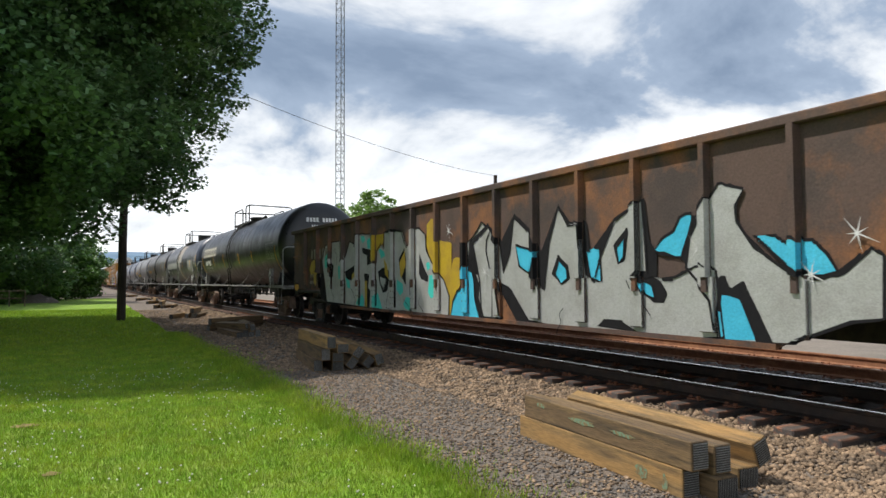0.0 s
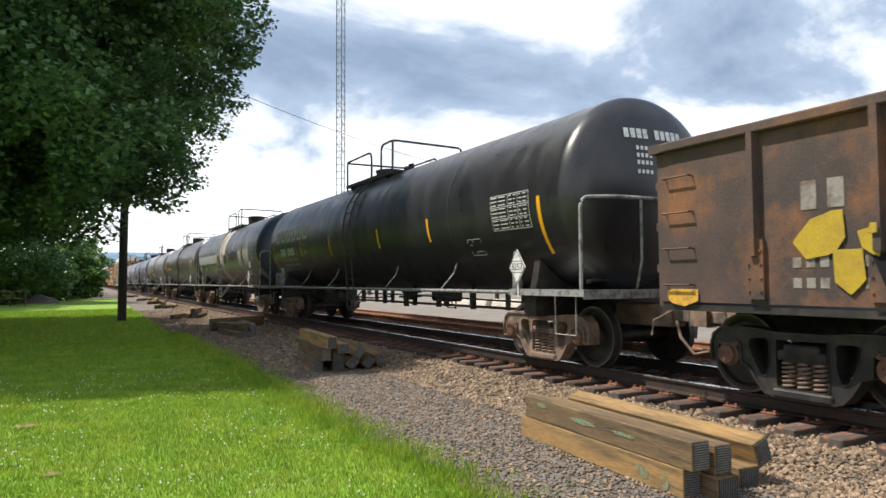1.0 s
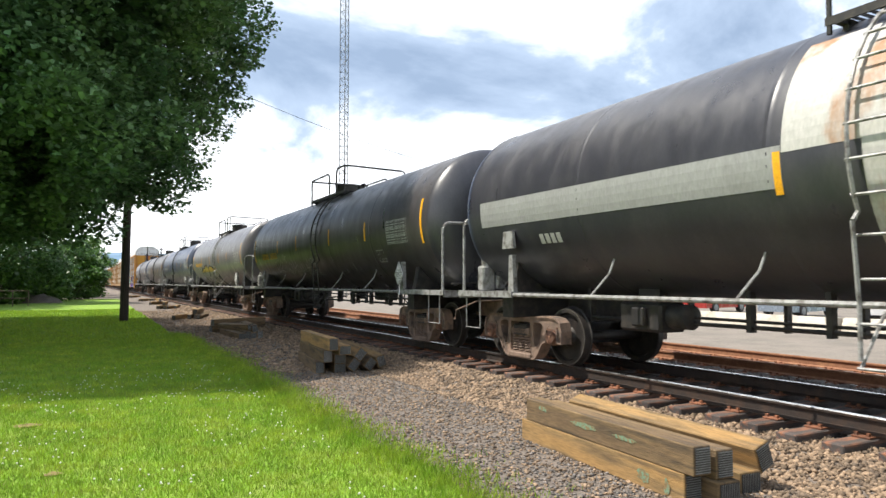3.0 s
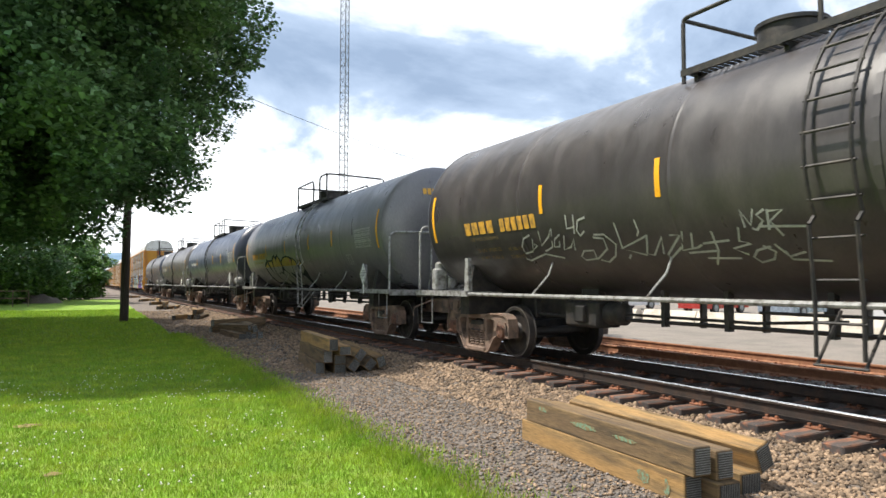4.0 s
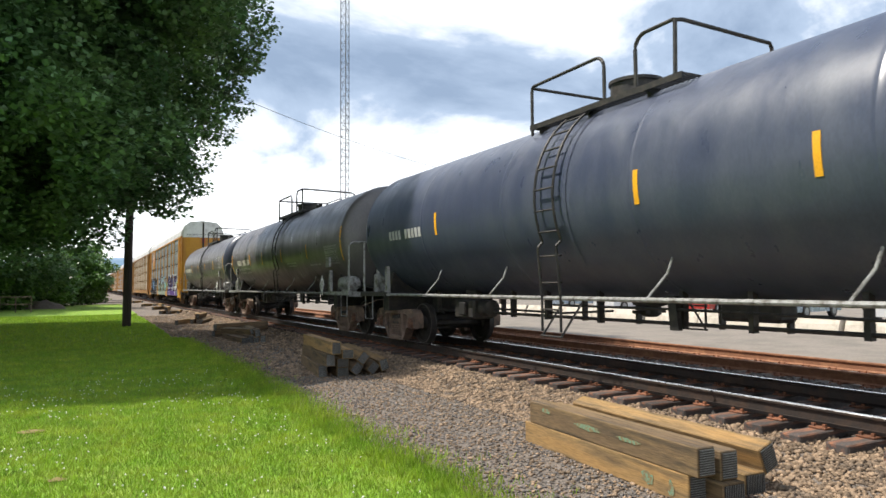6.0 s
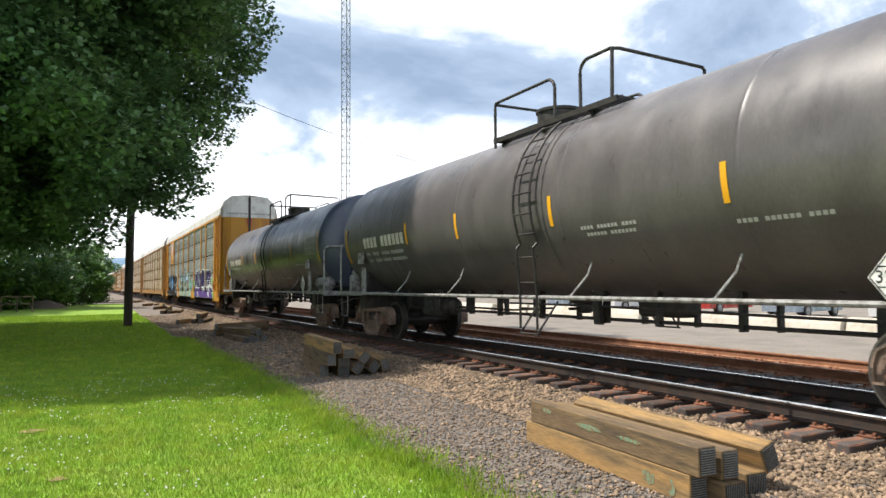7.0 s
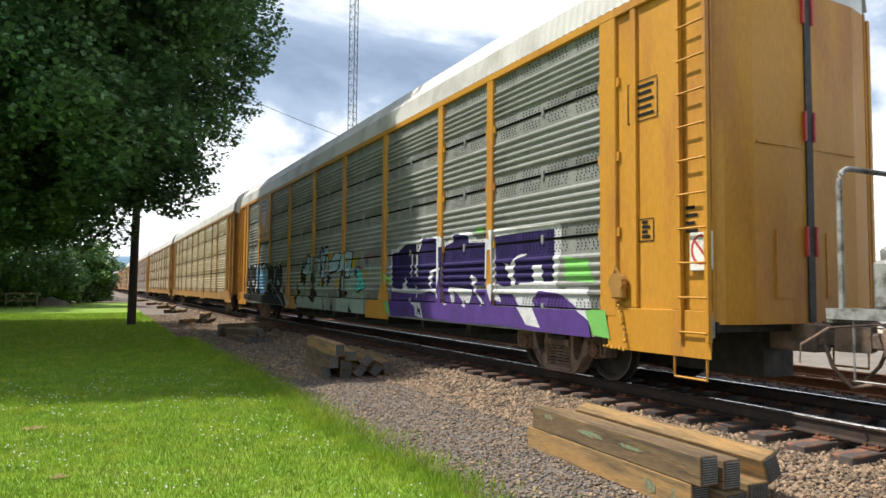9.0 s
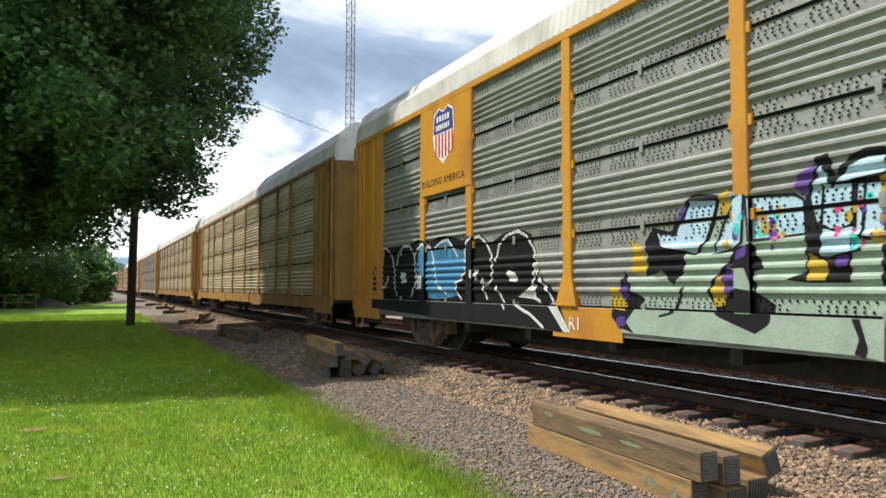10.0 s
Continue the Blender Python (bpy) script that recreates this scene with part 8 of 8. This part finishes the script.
scrawl((4.59, 2.07), (4.78, 2.02), (4.90, 1.88), (4.88, 1.76), (4.66, 1.79))
scrawl((4.55, 1.99), (4.64, 1.81), (4.47, 1.89), (4.54, 1.91))
scrawl((4.33, 2.11), (4.36, 1.88), (4.10, 2.02), (3.99, 2.14), (4.11, 1.84), (4.32, 1.78))
scrawl((3.84, 2.03), (3.99, 1.96), (4.06, 1.84), (3.93, 1.84), (3.89, 1.92))
scrawl((3.74, 2.00), (3.86, 1.78), (3.67, 1.82), (3.55, 1.94), (3.61, 1.77))
scrawl((3.59, 2.30), (3.62, 2.11), (3.45, 2.12))
scrawl((3.42, 2.29), (3.48, 2.03))
scrawl((3.18, 2.24), (3.34, 2.21), (3.41, 2.07), (3.37, 1.98), (3.26, 2.04))
scrawl((3.08, 1.98), (2.88, 1.97), (2.72, 1.81), (2.84, 1.63), (3.04, 1.53), (3.17, 1.57))
scrawl((3.11, 1.94), (2.92, 1.91), (2.93, 1.75), (3.21, 1.60), (3.49, 1.58), (3.55, 1.65), (3.43, 1.74), (3.22, 1.74), (3.24, 1.62))
scrawl((4.93, 1.66), (4.85, 1.62), (4.37, 1.73), (3.96, 1.64))
scrawl((2.62, 2.11), (2.61, 1.93), (2.63, 1.76))
scrawl((2.24, 2.12), (2.22, 1.97), (2.60, 1.58))
scrawl((2.11, 1.90), (2.65, 1.74), (2.26, 1.62))
scrawl((2.11, 1.90), (2.24, 1.64), (2.13, 1.61), (1.87, 1.87), (1.96, 1.63))
scrawl((1.73, 1.88), (1.58, 1.87), (1.90, 1.61), (1.90, 1.54), (1.64, 1.70))
scrawl((1.53, 1.91), (1.64, 1.66), (1.39, 1.69), (1.32, 1.72))
scrawl((1.40, 1.88), (1.47, 1.69))
scrawl((1.55, 1.62), (1.15, 1.63))
scrawl((1.28, 1.74), (0.92, 1.76))
scrawl((1.11, 1.88), (1.12, 1.64), (1.25, 1.43))
scrawl((1.32, 1.53), (0.88, 1.51))
scrawl((0.74, 1.90), (0.79, 1.74), (0.66, 1.70), (0.91, 1.65), (0.76, 1.56))
scrawl((0.45, 1.65), (0.62, 1.61), (0.71, 1.52), (0.65, 1.44), (0.48, 1.48), (0.41, 1.58), (0.52, 1.66))
scrawl((0.38, 1.67), (0.28, 1.51), (0.09, 1.56))
scrawl((0.30, 1.58), (0.27, 1.47), (-0.13, 1.43))
scrawl((0.65, 1.91), (0.66, 2.10), (0.57, 1.92), (0.50, 2.09))
scrawl((0.37, 2.08), (0.47, 2.03), (0.41, 1.96), (0.51, 1.86), (0.56, 1.88))
scrawl((0.33, 2.07), (0.37, 1.86))
scrawl((0.33, 2.06), (0.16, 2.06), (0.33, 1.95), (0.24, 1.78))
scrawl((0.47, 1.90), (-0.07, 1.86))
part("tag_lettering", tag, P["pale_tag"], TANK_CARS[2], "pale scrawled graffiti tags")
GW = Wrap(x=-1.472)
for y, z in ((-7.35, 1.72), (-5.55, 1.66), (3.0, 2.1), (6.25, 1.95), (0.35, 2.25), (-0.95, 1.45), (-6.9, 1.35)):
    ray = []
    for a in range(7):
        l, t = 0.10 + 0.16 * ((a * 37) % 10) / 10, a * 0.8976
        ray += [(y + l * math.cos(t), z + l * math.sin(t)), (y + 0.018 * math.cos(t + 0.449), z + 0.018 * math.sin(t + 0.449))]
    part("sprayed_star", GW.poly(Geo(), ray, 0.045), P["white_spray"], GOND, "white sprayed star burst")
for y, z in ((6.9, 2.2), (5.6, 1.1), (3.2, 1.1), (1.6, 1.0), (-1.4, 1.2), (-4.4, 1.3), (2.4, 0.9), (7.2, 1.1), (4.0, 2.2), (-3.1, 0.9)):
    pts = [(y, z)]
    for s in range(4):
        pts.append((pts[-1][0] - rng_t.uniform(-0.1, 0.28), pts[-1][1] - rng_t.uniform(0.02, 0.2)))
    part("sprayed_crack", GW.line(Geo(), pts, 0.014, 0.046), P["black_stencil"], GOND)
gm = Geo()
GW.bars(gm, 9.2, 1.98, 6, 0.16, 0.28, 0.11, 0.006, skip=(2,))
GW.bars(gm, 9.3, 1.42, 8, 0.09, 0.10, 0.05, 0.006, skip=(4,))
GW.bars(gm, 9.3, 1.22, 6, 0.09, 0.10, 0.05, 0.006, skip=(3,))
part("lettering", gm, P["worn_mark"], GOND, "worn white stencilled marks")

# thin black outlines round the sprayed letters
for car, side, layer in ((GOND, GOND_SIDE, 56), (RACK_FIRST, RACK_SIDE, 14)):
    for o in EDGES.get(car.name, ()):
        stroke(car, side, "black_stencil", o + o[:1], 0.036, layer)

# white outlines of the bubble letters at the first rack's rear, drops of colour on the wild letters
RW = Wrap(x=-1.51)
for pts in ([(12.4, 2.14), (12.47, 1.93), (12.35, 1.65), (12.05, 1.33), (11.77, 1.31), (11.53, 1.57)],
            [(12.4, 2.14), (12.14, 2.26), (11.68, 2.24), (11.37, 2.03), (11.16, 1.69), (11.19, 1.44), (11.09, 1.11)],
            [(11.07, 1.82), (11.01, 2.08), (10.73, 2.24), (10.42, 2.24), (10.18, 2.04), (10.06, 1.73), (10.03, 1.43), (10.32, 1.12)],
            [(10.15, 1.98), (9.98, 2.15), (9.62, 2.22), (9.35, 2.12), (9.22, 1.88), (9.14, 1.65), (9.04, 1.37), (8.65, 1.2)],
            [(9.2, 2.11), (8.89, 2.23), (8.6, 2.26), (8.37, 2.07), (8.18, 1.9)],
            [(7.96, 1.97), (7.7, 2.2), (7.39, 2.25), (7.15, 2.11), (6.96, 1.9), (6.91, 1.65), (6.95, 1.41), (7.14, 1.36), (7.29, 1.51), (7.2, 1.26), (7.1, 1.11)],
            [(7.92, 1.96), (7.85, 1.78), (7.87, 1.63), (8.03, 1.47), (8.25, 1.4), (8.2, 1.2), (8.03, 1.1)],
            [(6.81, 1.75), (6.72, 2.04), (6.45, 2.21), (6.11, 2.25), (5.87, 2.14), (5.68, 1.94), (5.59, 1.71), (5.56, 1.49), (5.34, 1.31), (5.16, 1.1)],
            [(5.64, 1.71), (5.67, 1.4), (5.87, 1.22), (6.12, 1.19), (5.72, 1.18), (5.49, 1.1)],
            [(6.82, 1.34), (6.64, 1.17), (6.46, 0.96)],
            [(6.17, 1.06), (5.88, 0.95), (5.72, 0.91), (5.35, 0.71)]):
    stroke(RACK_FIRST, RACK_SIDE, "white_spray", pts, 0.05, 14, "white outline of a bubble letter")
part("lettering", RW.text(Geo(), "R1", 0.26, 4.6, 0.80, 0.032), P["white"], RACK_FIRST)
for pts in ([(-4.57, 1.35), (-4.50, 2.16), (-4.84, 2.17), (-5.27, 2.33), (-5.88, 2.32), (-5.92, 2.08)],
            [(-5.95, 2.10), (-6.20, 2.40), (-6.90, 2.38), (-7.0, 2.18), (-7.5, 2.26), (-7.58, 2.40), (-8.2, 2.36), (-8.3, 2.20), (-8.9, 2.18), (-8.88, 1.50)],
            [(-9.1, 1.45), (-9.05, 2.28), (-10.85, 2.30), (-10.85, 1.42)]):
    stroke(RACK_FIRST, RACK_SIDE, "white_spray", pts, 0.065, 15, "white outline of the purple letters")
for colour, seed in (("teal", 1), ("mustard", 2), ("violet", 3), ("magenta", 4)):
    rd = random.Random(seed)
    for _ in range(22):
        y, z, r_ = rd.choice((rd.gauss(-2.9, 0.35), rd.gauss(-1.3, 0.3), rd.gauss(0.35, 0.22), rd.gauss(1.55, 0.2))), rd.uniform(1.72, 2.15), rd.uniform(0.02, 0.05)
        if abs(noise.noise((y, z, 3))) < 0.03:
            continue
        spray(RACK_FIRST, RACK_SIDE, colour, [(y + r_ * math.cos(a * 0.785), z + r_ * 1.5 * math.sin(a * 0.785)) for a in range(8)], 15)

# crest on the yellow panel, words, notices
pn = Geo().box(-1.545, 7.60, 3.20, -1.50, 9.72, 5.0, bevel=0.01)
pan = part("emblem_panel", pn, M["rack_yellow"], RACK_FIRST, "plain yellow panel with a shield emblem")
EW = Wrap(x=-1.545)
sh = [(9.05, 4.78), (8.86, 4.88), (8.67, 4.80), (8.48, 4.88), (8.29, 4.78), (8.25, 4.35), (8.32, 4.05), (8.67, 3.80), (9.02, 4.05), (9.09, 4.35)]
part("emblem", EW.poly(Geo(), [(8.67 + (a - 8.67) * 1.08, 4.35 + (b - 4.35) * 1.06) for a, b in sh], 0.003), P["white"], pan)
part("emblem", EW.poly(Geo(), [(9.05, 4.78), (8.86, 4.88), (8.67, 4.80), (8.48, 4.88), (8.29, 4.78), (8.25, 4.40), (9.09, 4.40)], 0.006), P["crest_blue"], pan)
for i in range(6):
    y = 9.02 - i * 0.14
    lowz = 3.86 + 0.24 * abs(y - 8.67 - 0.03)
    part("emblem", EW.rect(Geo(), y, lowz + 0.02, y - 0.07, 4.38, 0.006), P["crest_red"], pan)
part("emblem", EW.bars(EW.bars(Geo(), 8.95, 4.63, 5, 0.07, 0.12, 0.045, 0.009), 8.98, 4.46, 7, 0.055, 0.11, 0.03, 0.009), P["white"], pan)
part("slogan", EW.text(Geo(), "BUILDING AMERICA", 0.205, 8.73, 3.44, 0.004), P["black_stencil"], pan)
part("lettering", RW.bars(Geo(), 6.9, 0.72, 11, 0.10, 0.19, 0.045, 0.012, skip=(4,)), P["white"], RACK_FIRST, "white stencilled number bars")
nb = Geo()
CW = Wrap(x=-1.485)
for y, z, w, h, rows in ((-12.42, 3.5, 0.52, 0.52, 5), (-12.6, 1.95, 0.26, 0.28, 4), (-13.32, 1.95, 0.3, 0.42, 4)):
    if rows != 4 or w < 0.28:
        CW.line(nb, [(y, z), (y, z + h), (y - w, z + h), (y - w, z), (y, z)], 0.018, 0.004)
    for q in range(rows):
        CW.rect(nb, y - 0.06, z + h * (q + 0.6) / (rows + 0.6), y - w + 0.06 + 0.04 * (q % 2), z + h * (q + 0.6) / (rows + 0.6) + 0.04, 0.004)
tagged(part("notice", nb, P["black_stencil"], RACK_FIRST), kind="stuff")
sg_ = Geo()
sg_.box(-1.512, -13.78, 1.56, -1.50, -13.46, 2.0)
sgn = part("warning_sign", sg_, P["white"], RACK_FIRST, "white notice with a red barred circle")
rgd = Geo()
SW = Wrap(x=-1.512)
SW.line(rgd, [(-13.62 + 0.13 * math.cos(a * 0.3927), 1.80 + 0.16 * math.sin(a * 0.3927)) for a in range(17)], 0.03, 0.003)
SW.line(rgd, [(-13.53, 1.91), (-13.71, 1.69)], 0.03, 0.004)
part("barred_circle", rgd, P["crest_red"], sgn)
for s in (-1, 1):
    cw = Geo()
    vs, fs = words("EXCESS HEIGHT CAR", 0.115)
    cw.add([(s * 0.62 + a, -13.76 - 0.165, 5.22 + b) for a, b in vs], fs)
    part("cap_words", cw, P["black_stencil"], RACK_FIRST, "black stencilled words on the white cap")
hb = Geo()
hb.tube([(-1.58, -12.2, 1.35), (-1.60, -12.3, 1.62), (-1.58, -12.42, 1.40)], 0.03, 8)
hb.lathe([(-0.05, 0.13), (0.05, 0.13)], 0, (-1.57, -12.3, 1.42), 16, closed=True)
hb.box(-1.62, -12.42, 1.22, -1.52, -12.2, 1.36, bevel=0.02)
part("hand_brake", hb, M["rust_brown"], RACK_FIRST, "rusty hand brake housing")
chn = Geo()
for k_ in range(15):
    t_ = k_ / 14
    y, z = -12.3 - 0.25 * t_ + 1.3 * max(0, t_ - 0.6), 1.2 - 1.05 * t_ + 1.1 * max(0, t_ - 0.6)
    chn.lathe([(-0.012, 0.022), (0.012, 0.022)], k_ % 3, (-1.57, y, z), 8, closed=True)
part("brake_chain", chn, P["amber"], RACK_FIRST, "hanging orange rusty chain")
for s in (-1, 1):
    for z in (1.75, 3.15, 4.60):
        hd_ = Geo().box(s * 0.085 - 0.018, -13.76 - 0.20, z, s * 0.085 + 0.018, -13.76 - 0.16, z + 0.36, bevel=0.005)
        part("door_lock", hd_, P["crest_red"], RACK_FIRST)


# green marks on the nearest stack
for y, z, h, w in ((4.35, 0.10, 0.10, 0.16), (4.08, 0.08, 0.13, 0.07), (5.2, 0.36, 0.05, 0.35), (5.9, 0.40, 0.05, 0.16), (4.6, 0.36, 0.04, 0.3)):
    gk = Geo()
    ring = []
    for a in range(30):
        q = a * math.pi / 15
        f = 1 + 0.5 * noise.noise((math.cos(q) * 2.2, math.sin(q) * 2.2, y * 7))
        ring.append((y + 0.5 * w * f * math.cos(q), z + 0.5 * h * f * math.sin(q)))
    x_at = 4.176 - 0.005 + 0.059 * (y - 3.893)
    gk.add([(x_at + 0.059 * (a - y), a, b + ground_z(4.176, 3.893)) for a, b in ring], [tuple(range(29, -1, -1))])
    mk = tagged(part("paint_mark", gk, M["green_mark"]), "faded green paint mark on a crosstie", "paint mark")


# ---------- what moves ----------
def motions():
    for car, y in MOVING:
        walk(car, [(t, pose(TRACK_X, y - SPEED * t, RAIL)) for t in (0, 2.5, 5, 7.5, 10)])
    step = 1 / 30
    for ws, w in SPINNING[:36]:
        walk(ws, [(k * step, pose(0, w, 0.457, math.degrees(SPEED * k * step / 0.457), 0, 0)) for k in range(0, 301)])


motions()
